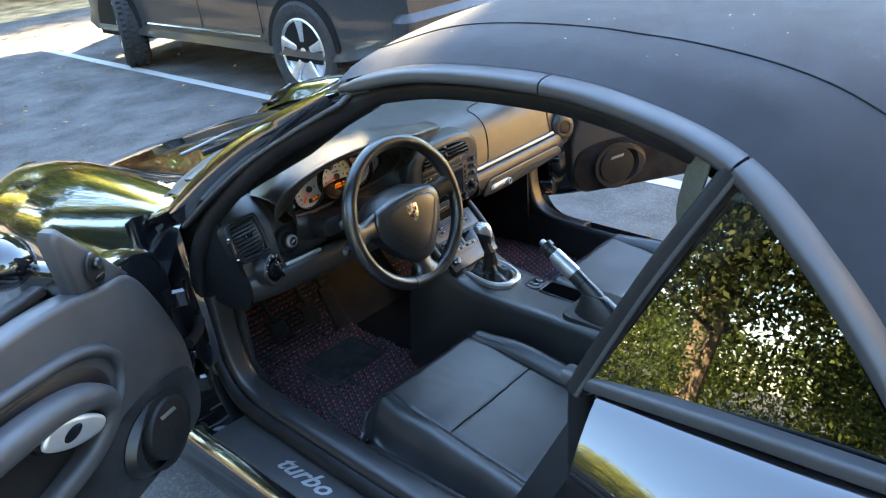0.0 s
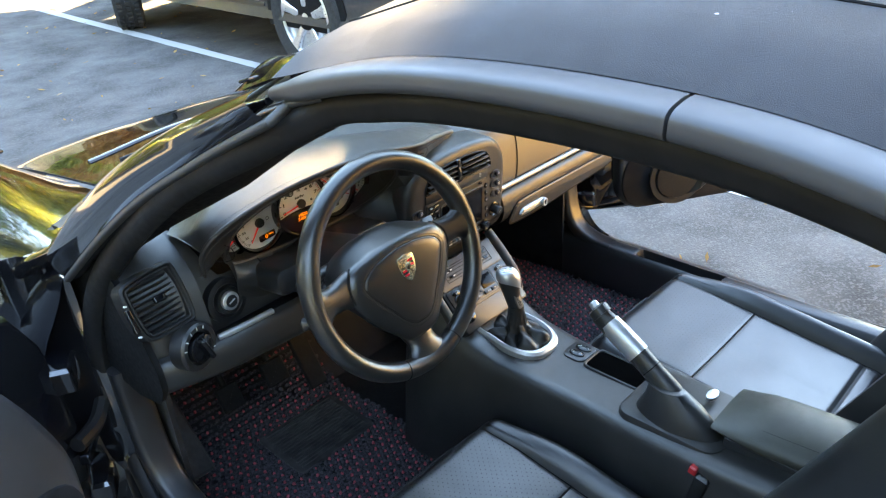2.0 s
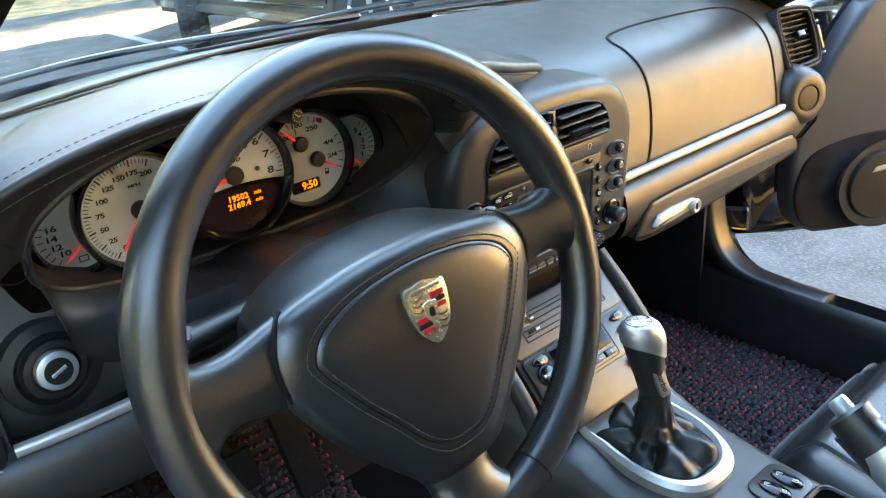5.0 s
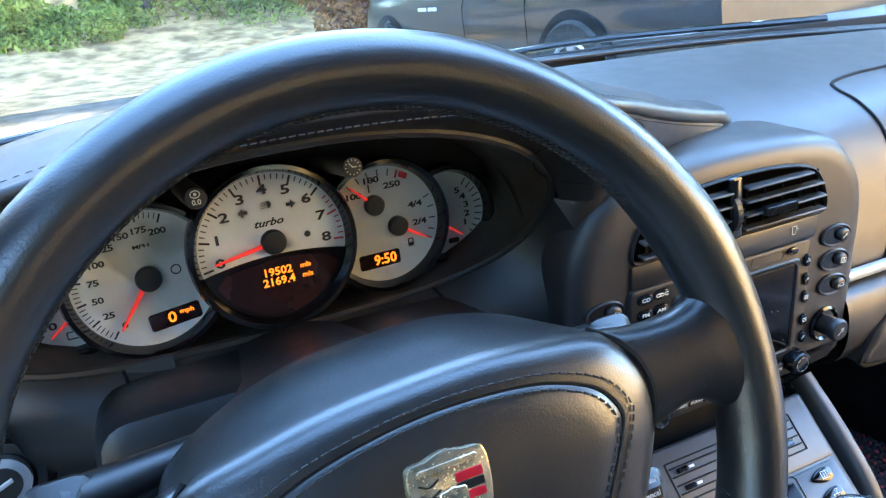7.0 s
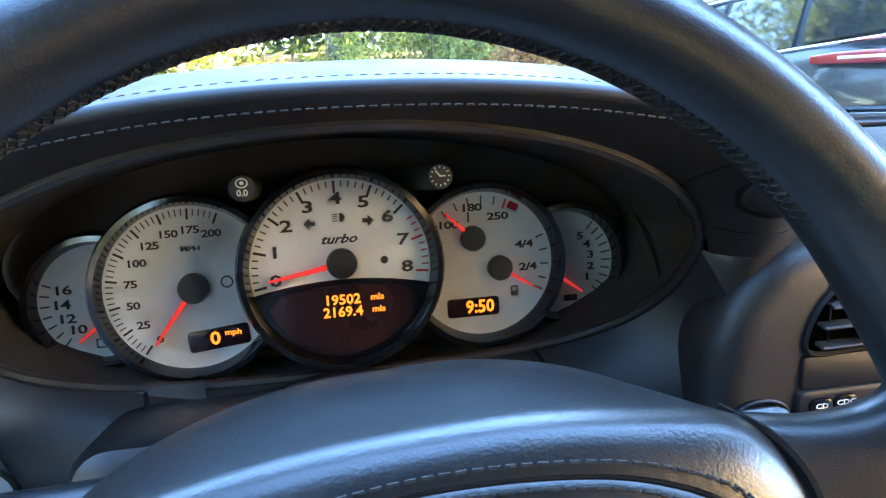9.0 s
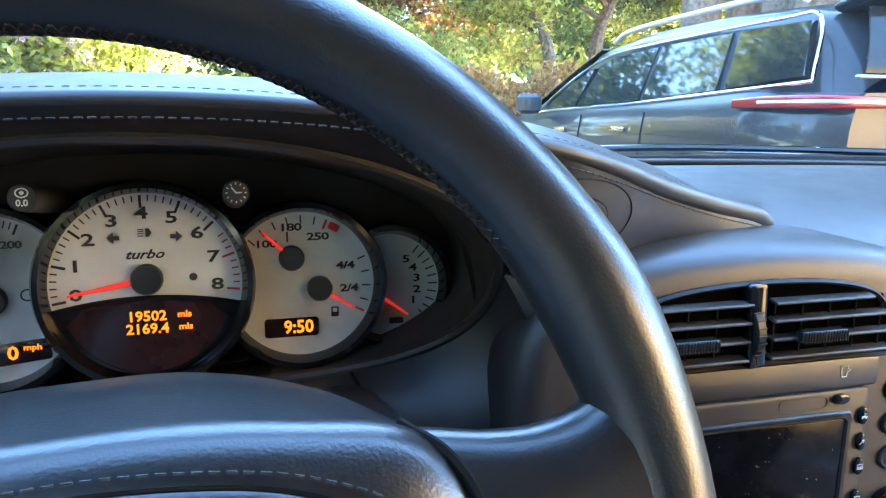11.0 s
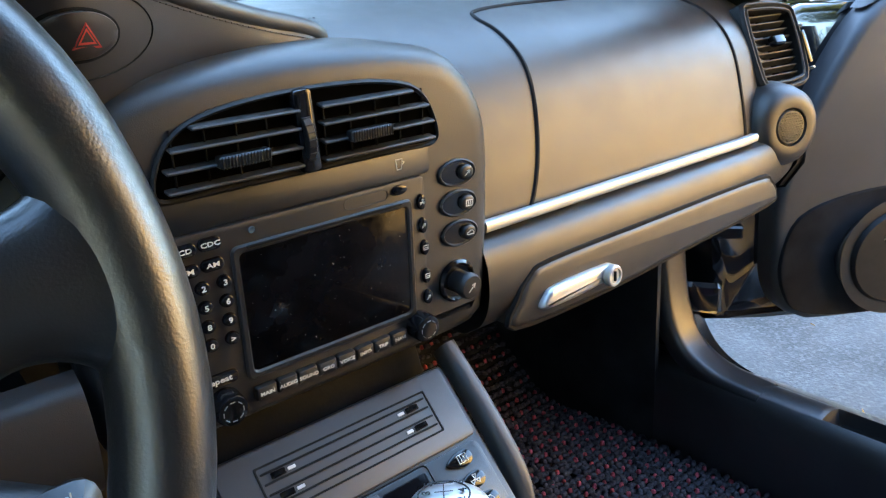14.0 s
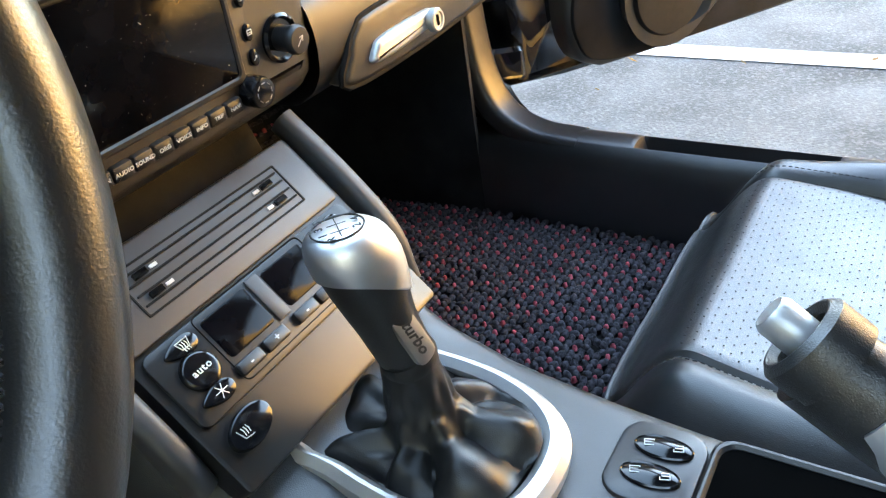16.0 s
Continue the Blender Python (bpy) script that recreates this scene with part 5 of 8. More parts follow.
part("keyhole", box(0.0022, 0.009, 0.002, 0.0004, m=pose(0.2745, -0.0170, 0.6815, 90)), deep_black, hnd)

# end vents, light switch and its mirrored tweeter, ignition
def end_vent(sg):
    v = thing("air_vent", "black louvred end air vent in the dashboard", "air vent", pose(0.651 if sg > 0 else -0.638, 0.051 if sg > 0 else 0.046, 0.838, 67, 0, -sg * 6), group="end air vents")
    o = [(-0.042, 0.036), (-0.042, -0.036), (-0.028, -0.045), (0.018, -0.045), (0.038, -0.034), (0.042, 0.028), (0.030, 0.042), (-0.028, 0.046)]
    o = [(p.x * sg * -1 if sg < 0 else p.x, p.y) for p in smooth_ring([(x, y, 0) for x, y in o], 3)]
    if sg < 0:
        o = [(-x, y) for x, y in o]
    i_ = inset(o, 0.004) if sum((o[k][0] * o[(k + 1) % len(o)][1] - o[(k + 1) % len(o)][0] * o[k][1]) for k in range(len(o))) > 0 else inset(list(reversed(o)), 0.004)
    oo = o if len(o) == len(i_) and i_[0] and sum((o[k][0] * o[(k + 1) % len(o)][1] - o[(k + 1) % len(o)][0] * o[k][1]) for k in range(len(o))) > 0 else list(reversed(o))
    part("rim", frame_ring(oo, i_, -0.012, 0.004, 0.0015), vent_plastic, v)
    part("surround", frame_ring(inset(oo, -0.0075), inset(oo, -0.0004), -0.030, 0.0045, 0.0042), vent_plastic, v)
    # flat black sheet stands in for the shade behind the slats
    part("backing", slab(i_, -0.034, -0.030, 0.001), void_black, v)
    for k in range(9):
        yy = -0.0355 + k * 0.0088
        w = 0.077 - 0.010 * abs(k - 4) / 4
        part("slat", box(w, 0.010, 0.0022, 0.0008, m=pose(0, yy, -0.008, 62)), vent_plastic, v)
    part("tab", box(0.020, 0.010, 0.012, 0.002, m=pose(0.005, 0.005, 0.0, 80)), gloss_black, v)
    part("slider_slot", slab(rrect(0.007, 0.040, 0.003, 3, sg * 0.050, -0.008), -0.002, 0.006, 0.001), gloss_black, v)
    for yy in (0.018, -0.034):
        part("slider_dot", turned([(0.0018, 0.0), (0.0016, 0.007), (0, 0.0072)], 10, m=Matrix.Translation((sg * 0.050, yy, 0))), grey_ink, v)
    return v


end_vent(-1)
end_vent(1)
for sg in (-1, 1):
    m = pose(sg * 0.61, 0.012, 0.754, 86, 0, -sg * 20)
    if sg < 0:
        k = thing("light_switch", "round black rotary headlight switch on the dashboard", "switch", m)
        part("bezel", turned([(0.040, -0.02), (0.040, 0.004), (0.036, 0.008), (0.029, 0.008), (0.027, 0.002), (0, 0.002)], 32), plastic, k)
        part("dial", turned([(0.025, 0.0), (0.024, 0.014), (0.021, 0.016), (0, 0.016)], 28), gloss_black, k)
        part("grip", box(0.009, 0.044, 0.016, 0.003, m=pose(0, 0, 0.020, 0, 0, 20)), gloss_black, k)
        for a in (60, 85, 110, 135, 160, -30):
            part("mark", box(0.006, 0.0018, 0.0008, 0.0002, m=pose(0, 0, 0, 0, 0, a) @ Matrix.Translation((0.033, 0, 0.0085))), grey_ink, k)
    else:
        k = thing("demister_outlet", "round grey outlet with mesh centre on the dashboard end", "air vent", m)
        part("bezel", turned([(0.050, -0.030), (0.047, -0.010), (0.043, 0.002), (0.036, 0.009), (0.028, 0.0115), (0.0215, 0.0105), (0.0205, 0.0075), (0, 0.0075)], 40), dash_skin, k)
        part("mesh", turned([(0.0203, 0.0075), (0.018, 0.0100), (0, 0.0112)], 28), plastic, k, "perforated round centre")
        bm = bmesh.new()
        for j in range(-5, 6):
            for i in range(-5, 6):
                x, y = (i + 0.5 * (j % 2)) * 0.0034, j * 0.0030
                if math.hypot(x, y) < 0.0165:
                    turned([(0.0009, 0.0100), (0.0008, 0.0116), (0, 0.0117)], 6, bm=bm, m=Matrix.Translation((x, y, 0)))
        part("mesh_studs", bm, trim_plastic, k)["kind"] = "stuff"
ig = thing("ignition_switch", "round ignition lock with steel key barrel", "ignition lock", pose(-0.5205, 0.0575, 0.781, 84, 0, 6))
part("bezel", turned([(0.040, -0.02), (0.039, 0.004), (0.030, 0.006), (0.026, 0.001), (0, 0.001)], 32), plastic, ig)
part("collar", turned([(0.025, 0), (0.024, 0.010), (0.019, 0.011), (0.017, 0.007), (0, 0.007)], 28), plastic, ig)
part("barrel", turned([(0.0165, 0.006), (0.016, 0.014), (0.014, 0.0155), (0, 0.0155)], 24), satin_silver, ig)
part("barrel_face", turned([(0.0112, 0.0150), (0.0108, 0.0164), (0, 0.0166)], 24), plastic, ig)
part("slot", box(0.0030, 0.013, 0.0012, 0.0004, m=pose(0, 0, 0.0168, 0, 0, -70)), silver, ig)

# ---- instrument pod ----
pod = thing("instrument_pod", "stitched black leather instrument hood with hazard switch", "instrument hood")
EX = [-0.560, -0.566, -0.549, -0.50, -0.42, -0.33, -0.24, -0.16, -0.11, -0.05, 0.0, 0.04, 0.058]
EZ = [0.862, 0.90, 0.932, 0.957, 0.974, 0.979, 0.975, 0.962, 0.951, 0.934, 0.921, 0.912, 0.905]
EYY = [0.03, 0.012, -0.005, -0.02, -0.028, -0.032, -0.033, -0.034, -0.022, 0.016, 0.040, 0.055, 0.066]
brow = smooth_path([(x, y, z) for x, y, z in zip(EX, EYY, EZ)], 6)


def hood_row(p):
    """From the brow forwards to the pad."""
    x = p.x
    zt = 0.922 - 0.012 * (abs(x) / 0.68) ** 3
    yb = 0.36 - 0.22 * smoothstep(-0.25, 0.058, x) - 0.24 * smoothstep(-0.46, -0.568, x)
    zb = dash_point(x, (0.3, 0.918)).z - 0.006
    hump = max(0.0, p.z - zb)
    row = []
    for k in range(11):
        t = k / 10
        y = p.y + (yb - p.y) * t
        row.append(V(x, y, zb + hump * (1 - smoothstep(0.0, 1.0, t)) * (1 + 0.10 * math.sin(math.pi * min(1, t * 2.5))) + 0.004 * math.sin(math.pi * t) + 0.0105 * smoothstep(0.0, 0.02, hump) * math.sin(math.pi * min(1.0, t * 1.9))))
    return row


bm = bmesh.new()
rows = [hood_row(p) for p in brow]
grid(bm, rows)
part("hood_top", bm, pod_leather, pod, "black leather hood top")
# padded brow roll with two seams
part("brow_roll", sweep([p + V(0, 0.0018, -0.0034) for p in brow], circle(0.0042, 10), up=(0, 1, 0.1), scale=lambda k: 1 + 0.45 * smoothstep(0.55, 0.80, k)), pod_leather, pod)
def on_hood(p, dy):
    r = hood_row(p)
    return V(p.x, p.y + dy, interp(p.y + dy, [q.y for q in r], [q.z for q in r]) + 0.0008)


stitches([on_hood(p, 0.009) - V(0, 0, 0.0009) for p in brow], pod, dark_stitch, 0.0060, 0.0032, 0.00035)
stitches([p + V(0, -0.0030, -0.0105) for p in brow], pod, tan_stitch, 0.0050, 0.0032, 0.00045)
# face between brow and the oval opening, and the tail face with the hazard switch
OX, OZ, OW = -0.332, 0.888, 0.186   # middle, height of the ends and half width of the instrument opening


def oval(a):
    """The lip of the opening: an ellipse above, squarer below, where it runs back under the gauges."""
    c, si = math.cos(a), math.sin(a)
    if si >= 0:
        return V(OX + OW * c, 0.008 - 0.022 * si + 0.012 * abs(c), OZ + 0.073 * si)
    k = (1 - abs(c) ** 3) ** (1 / 3)
    return V(OX + OW * c, 0.020 + 0.057 * k, OZ - 0.070 * k)


bm = bmesh.new()
rows = []
for p in brow:
    u = (p.x - OX) / (OW + 0.003)
    if abs(u) < 0.98:
        si = math.sqrt(max(0, 1 - u * u))
        zo, y0 = OZ + 0.074 * si, 0.008 - 0.022 * si + 0.012 * abs(u)
    elif u < 0:
        zo, y0 = OZ - 0.035 * smoothstep(0.98, 1.25, -u), 0.020 + 0.02 * smoothstep(1.0, 1.3, -u)
    else:
        zo, y0 = 0.884, 0.020 + 0.03 * smoothstep(1.0, 1.8, u)
    zo = min(zo, p.z - 0.013)
    a = p + V(0, -0.0012, -0.0062)
    yb_ = max(y0, p.y + 0.006)
    tail = 0.002 + 0.024 * smoothstep(2.05, 1.3, u)
    b = V(p.x, yb_ + (p.y + tail - yb_) * smoothstep(0.97, 1.12, u), zo)
    rows.append([a.lerp(b, t) + V(0, -0.004 * math.sin(math.pi * t), 0) for t in np.linspace(0, 1, 7)])
grid(bm, rows)
part("brow_face", bm, pod_leather, pod)
# right and left cheeks below the opening
part("opening_rim", sweep([oval(a) for a in np.linspace(0, 2 * math.pi, 64, endpoint=False)], circle(0.0034, 8), up=(0, 1, 0), closed=True), pod_leather, pod)
def well(u, v):
    a = 2 * math.pi * u
    p = oval(a)
    q = V(OX + 0.186 * math.cos(a), 0.116, OZ - 0.004 + 0.066 * math.sin(a))
    return p.lerp(q, v)
part("well", sheet(well, 48, 4), well_lining, pod)
part("well_back", slab([(OX + 0.188 * math.cos(a), OZ - 0.004 + 0.066 * math.sin(a)) for a in np.linspace(0, 2 * math.pi, 48, endpoint=False)], -0.122, -0.118, 0.0005, m=pose(0, 0, 0, 90)), well_lining, pod)
# lower cheek: from the oval down to the column
def cheek(u, v):
    a = math.pi * (1.0 + u)
    p = oval(a)
    c = math.cos(a)
    q = V(OX + (0.236 if c > 0 else 0.165) * c, 0.045 - 0.03 * c ** 3 * (1 if c > 0 else -0.8) * (1 if c > 0 else -1), 0.755)
    return p.lerp(q, v) + V(0, -0.016 * math.sin(math.pi * v), 0.006 * math.sin(math.pi * v))
part("lower_cheek", sheet(cheek, 40, 10), dash_skin, pod, "soft black panel under the gauges")
for u in (0.30, 0.70):
    part("cheek_seam", tube([cheek(u, v) + V(0, -0.0006, 0) for v in np.linspace(0.03, 1.0, 16)], 0.0012, 6), deep_black, pod)
# leather that closes the corner between the opening, the tail face and the cheek
tail_foot = [r[-1] for r in rows if OX + OW - 0.004 < r[-1].x < -0.075]
bm = bmesh.new()
grid(bm, [[p.lerp(cheek(1.0, 0.50 * k / (len(tail_foot) - 1)), t) for t in np.linspace(0, 1, 5)] for k, p in enumerate(tail_foot)])
part("tail_corner", bm, pod_leather, pod)
# blank oval cover on the short end of the hood
part("blank_cover", tube([V(-0.536 + 0.013 * math.cos(q), 0.010 - 0.02 * math.cos(q), 0.893 + 0.016 * math.sin(q)) for q in np.linspace(0, 2 * math.pi, 28, endpoint=False)], 0.0006, 6, closed=True, up=(0, 1, 0)), deep_black, pod)
# hazard switch sunk flush into the tail face
face_rows = rows


def on_face(x, z, out=0.0):
    """A point of the tail face, out metres in front of it."""
    i = max(k for k in range(len(face_rows) - 1) if face_rows[k][0].x <= x and face_rows[k + 1][0].x > face_rows[k][0].x)
    a, b = face_rows[i], face_rows[i + 1]
    f = (x - a[0].x) / (b[0].x - a[0].x)
    col = [p.lerp(q, f) for p, q in zip(a, b)]
    t = interp(-z, [-p.z for p in col], list(range(len(col))))
    k = min(len(col) - 2, int(t))
    return V(x, col[k].y + (col[k + 1].y - col[k].y) * (t - k), z) + V(0.42, -0.9, 0) * out


HX, HZ = -0.1225, 0.9185


def on_oval(a, k, rx, rz, out=0.0):
    return on_face(HX + rx * k * math.cos(a), HZ + rz * k * math.sin(a), out)


turn_round = list(np.linspace(0, 2 * math.pi, 40, endpoint=False))
hz = part("hazard_bezel", tube([on_oval(a, 1.0, 0.043, 0.0212, 0.0002) for a in turn_round], 0.00045, 6, closed=True, up=(0, 1, 0)), deep_black, pod, "fine seam round the hazard switch")
bm = bmesh.new()
grid(bm, [[on_oval(a, k, 0.0205, 0.0116, d) for a in turn_round] for k, d in ((1.10, 0.0002), (1.09, 0.0009), (0.98, 0.0009), (0.96, 0.0004))], closed=True)
part("hazard_gap", bm, deep_black, hz)
bm = bmesh.new()
btn = [[on_oval(a, k, 0.0205, 0.0116, d) for a in turn_round] for k, d in ((0.965, 0.0004), (0.95, 0.0028), (0.91, 0.0036), (0.7, 0.0040), (0.4, 0.0042), (0.02, 0.0042))]
grid(bm, btn, closed=True)
part("hazard_button", bm, pod_leather, hz, "oval hazard light button")
tri = [(0.0, 0.0068), (-0.0072, -0.0052), (0.0072, -0.0052)]
bm = bmesh.new()
for k0, k1 in ((1.0, 0.80), (0.62, 0.42)):
    ring_a = [on_face(HX + 0.002 + x * k0, HZ - 0.0008 + y * k0, 0.0047) for x, y in tri]
    ring_b = [on_face(HX + 0.002 + x * k1, HZ - 0.0008 + y * k1, 0.0047) for x, y in tri]
    grid(bm, [ring_a, ring_b], closed=True)
part("hazard_mark", bm, hazard_red, hz)

# ---- gauges ----
cluster = thing("instrument_cluster", "five overlapping round silver-faced gauges with red needles", "instrument cluster")
GR = 88.0


def gauge(nm, x, z, y, r, label):
    m = pose(x, y, z, GR)
    g = part(nm, turned([(r + 0.007, -0.010), (r + 0.0075, 0.004), (r + 0.006, 0.0075), (r + 0.003, 0.0078), (r + 0.0005, 0.001), (r, -0.002)], 64, m=m), gloss_black, cluster, label)
    part("face", turned([(r + 0.0006, -0.0012), (0, -0.0012)], 64, m=m), dial_silver, g, "silver dial face")
    return g, m @ Matrix.Translation((0, 0, -0.0011))


def ticks(g, m, spec, mat=None):
    bm = bmesh.new()
    for r0, r1, w, degs in spec:
        for d in degs:
            slab([(r0, -w / 2), (r1, -w / 2), (r1, w / 2), (r0, w / 2)], 0.0, 0.0003, 0.00005, 1, bm=bm, m=m @ pose(0, 0, 0, 0, 0, d))
    ob = part("dial_scale", bm, mat or dial_ink, g)
    ob["kind"] = "stuff"
    return ob


def needle(g, m, hx, hy, deg, length, hub=0.0085, w=0.0034):
    mm = m @ Matrix.Translation((hx, hy, 0))
    part("needle", slab([(0, -w / 2), (length, -w * 0.18), (length, w * 0.18), (0, w / 2)], 0.002, 0.0035, 0.0005, 1, m=mm @ pose(0, 0, 0, 0, 0, deg)), needle_red, g)
    part("needle_hub", turned([(hub, 0), (hub, 0.004), (hub * 0.9, 0.0055), (0, 0.006)], 28, m=mm), plastic, g)


def numeral(g, m, x, y, s, size=0.009, mat=None, wide=1.25, shear=0.0):
    lettering("numeral", s, size, mat or dial_ink, g, m @ Matrix.Translation((x, y, 0.0002)), spacing=0.90 if mat is None else 1.0, wide=wide * (1.25 if mat is None else 1.0), shear=shear)


# small outer gauges first, then speedometer and temperature, tachometer in front
g, m = gauge("voltmeter", -0.4655, 0.8670, 0.0995, 0.0320, "small voltage gauge")
for i, s in enumerate(("16", "14", "12", "10")):
    a = radians(158 + i * 24)
    numeral(g, m, 0.020 * math.cos(a), 0.020 * math.sin(a), s, 0.007)
ticks(g, m, [(0.026, 0.031, 0.0008, [158 + i * 12 for i in range(7)])])
needle(g, m, 0.016, 0.0, 218, 0.036, 0.004)
part("battery_mark", frame_ring(rrect(0.008, 0.0055, 0.0005, 1, 0.0, -0.024), rrect(0.0065, 0.004, 0.0004, 1, 0.0, -0.024), 0, 0.0003, 0.00005, m=m), dial_ink, g)
g, m = gauge("oil_gauge", -0.1915, 0.8668, 0.0995, 0.0320, "small oil pressure gauge")
for i, s in enumerate(("5", "4", "3", "2", "1")):
    a = radians(52 - i * 21)
    numeral(g, m, 0.018 * math.cos(a), 0.020 * math.sin(a), s, 0.0065)
ticks(g, m, [(0.025, 0.031, 0.0008, [52 - i * 10.5 for i in range(10)])])
needle(g, m, -0.018, 0.002, -36, 0.036, 0.004)
part("oil_mark", slab(rrect(0.009, 0.004, 0.0008, 1, 0.004, -0.023), 0, 0.0003, 0.00005, m=m), dial_ink, g)

g, m = gauge("speedometer", -0.4150, 0.8725, 0.089, 0.0460, "speedometer in miles per hour, needle at zero")
nums = ("0", "25", "50", "75", "100", "125", "150", "175", "200")
for i, s in enumerate(nums):
    a = radians(233 - i * 20.8)
    numeral(g, m, 0.0325 * math.cos(a) + 0.001, 0.0335 * math.sin(a) - 0.001, s, 0.0058, None, 1.1)
ticks(g, m, [(0.0385, 0.0445, 0.0012, [233 - i * 20.8 for i in range(9)]), (0.0405, 0.0445, 0.0006, [233 - i * 4.16 for i in range(41)])])
needle(g, m, 0.002, 0.0, 233, 0.038)
numeral(g, m, 0.002, 0.022, "MPH", 0.0036)
part("trip_window", slab(rrect(0.034, 0.012, 0.002, 3, 0.010, -0.031), 0.0, 0.0006, 0.0002, m=m @ pose(0, 0, 0, 0, 0, 6)), lcd_dark, g, "dark display window")
numeral(g, m @ Matrix.Translation((0, 0, 0.0009)), 0.011, -0.030, "0", 0.0105, amber, 1.1)
numeral(g, m @ Matrix.Translation((0, 0, 0.0009)), 0.021, -0.027, "mph", 0.0045, amber, 1.2)
part("cruise_mark", frame_ring(circle(0.0035, 14), circle(0.0027, 14), 0, 0.0003, 0.00005, m=m @ Matrix.Translation((0.020, 0.002, 0))), dial_ink, g)

g, m = gauge("temperature_gauge", -0.2465, 0.8725, 0.089, 0.0430, "temperature and fuel gauge with clock")
for s, x, y in (("100", -0.0205, 0.0245), ("180", -0.006, 0.034), ("250", 0.010, 0.028), ("4/4", 0.026, 0.010), ("2/4", 0.028, -0.004)):
    numeral(g, m, x, y, s, 0.0062)
ticks(g, m, [(0.036, 0.041, 0.0008, [150, 138, 126, 114, 102, 90, 78, 22, 9, -4, -17])])
ticks(g, m, [(0.035, 0.041, 0.0014, [68]), (0.035, 0.041, 0.0012, [-27])], red_ink)
part("warning_field", slab(rrect(0.0065, 0.0045, 0.0006, 1, 0, 0), 0, 0.0003, 0.00005, m=m @ Matrix.Translation((0.0195, 0.0335, 0)) @ pose(0, 0, 0, 0, 0, -28)), crest_red, g)
needle(g, m, -0.006, 0.016, 136, 0.023, 0.0075, 0.003)
needle(g, m, 0.010, -0.003, -32, 0.024, 0.0075, 0.003)
part("temperature_mark", slab([(-0.0005, 0), (0.0005, 0), (0.0005, 0.006), (-0.0005, 0.006)], 0, 0.0003, 0.00005, m=m @ Matrix.Translation((-0.008, 0.0255, 0))), dial_ink, g)
part("pump_mark", frame_ring(rrect(0.0045, 0.006, 0.0005, 1), rrect(0.0028, 0.0025, 0.0002, 1, 0, 0.001), 0, 0.0003, 0.00005, m=m @ Matrix.Translation((0.019, -0.018, 0))), dial_ink, g)
part("clock_window", slab(rrect(0.032, 0.0115, 0.002, 3, -0.007, -0.026), 0.0, 0.0006, 0.0002, m=m), lcd_dark, g, "dark display window")
numeral(g, m @ Matrix.Translation((0, 0, 0.0009)), -0.003, -0.026, "9:50", 0.0108, amber, 0.95)

g, m = gauge("tachometer", -0.3315, 0.8800, 0.0735, 0.0500, "tachometer with amber trip display, needle at zero")
for i in range(9):
    a = radians(190 - i * 24.5)
    numeral(g, m, 0.037 * math.cos(a), 0.037 * math.sin(a) + 0.002, str(i), 0.0090)
ticks(g, m, [(0.042, 0.049, 0.0014, [190 - i * 24.5 for i in range(7)]), (0.0455, 0.049, 0.0007, [190 - i * 4.9 for i in range(31)])])
ticks(g, m, [(0.042, 0.049, 0.0012, [190 - 24.5 * i for i in (7, 8)]), (0.0455, 0.049, 0.0008, [190 - 4.9 * i for i in range(32, 40)])], red_ink)
low = [(0.0505 * math.cos(a), 0.0505 * math.sin(a)) for a in np.linspace(radians(194), radians(346), 28)]
top_arc = [(x, -0.0120 + 0.006 * (1 - (x / 0.05) ** 2)) for x in np.linspace(0.0490, -0.0490, 18)]
part("lower_mask", slab(low + top_arc, 0.0004, 0.0016, 0.0006, 1, m=m), gloss_black, g)
low2 = [(0.046 * math.cos(a), 0.049 * math.sin(a)) for a in np.linspace(radians(204), radians(336), 24)]
top2 = [(x, -0.0125 + 0.0035 * (1 - (x / 0.036) ** 2)) for x in np.linspace(0.034, -0.034, 12)]
part("trip_display", slab(low2 + top2, 0.0014, 0.0022, 0.0005, 1, m=m), lcd_dark, g, "dark amber trip display")
m2 = m @ Matrix.Translation((0, 0, 0.0022))
numeral(g, m2, -0.001, -0.0175, "19502", 0.0078, amber, 1.05)
numeral(g, m2, 0.0185, -0.0172, "mls", 0.0048, amber, 1.15)
numeral(g, m2, -0.001, -0.0245, "2169.4", 0.0078, amber, 1.05)
numeral(g, m2, 0.0190, -0.0242, "mls", 0.0048, amber, 1.15)
needle(g, m, 0.0, 0.003, 190, 0.041, 0.0085, 0.0036)
numeral(g, m, -0.001, 0.0165, "turbo", 0.0070, dial_ink, 1.25, 0.4)
for sx in (-1, 1):
    part("turn_arrow", slab([(0, -0.0012), (0.003, -0.0012), (0.003, -0.003), (0.0062, 0), (0.003, 0.003), (0.003, 0.0012), (0, 0.0012)], 0, 0.0003, 0.00005, m=m @ Matrix.Translation((sx * 0.013, 0.026, 0)) @ pose(0, 0, 0, 0, 0, 0 if sx > 0 else 180)), dial_ink, g)
part("beam_mark", slab([(0.0004, -0.0024), (0.0022, -0.0022), (0.0034, 0), (0.0022, 0.0022), (0.0004, 0.0024)], 0, 0.0003, 0.00005, m=m @ Matrix.Translation((0, 0.0285, 0))), dial_ink, g)
for k in range(4):
    part("beam_ray", slab(rrect(0.0030, 0.0005, 0.0001, 1, -0.0021, 0.0018 - 0.0012 * k), 0, 0.0003, 0.00005, m=m @ Matrix.Translation((0, 0.0285, 0))), dial_ink, g)
part("sensor_dot", turned([(0.0022, 0), (0.002, 0.0006), (0, 0.0006)], 14, m=m @ Matrix.Translation((0.024, 0.003, 0))), dial_ink, g)
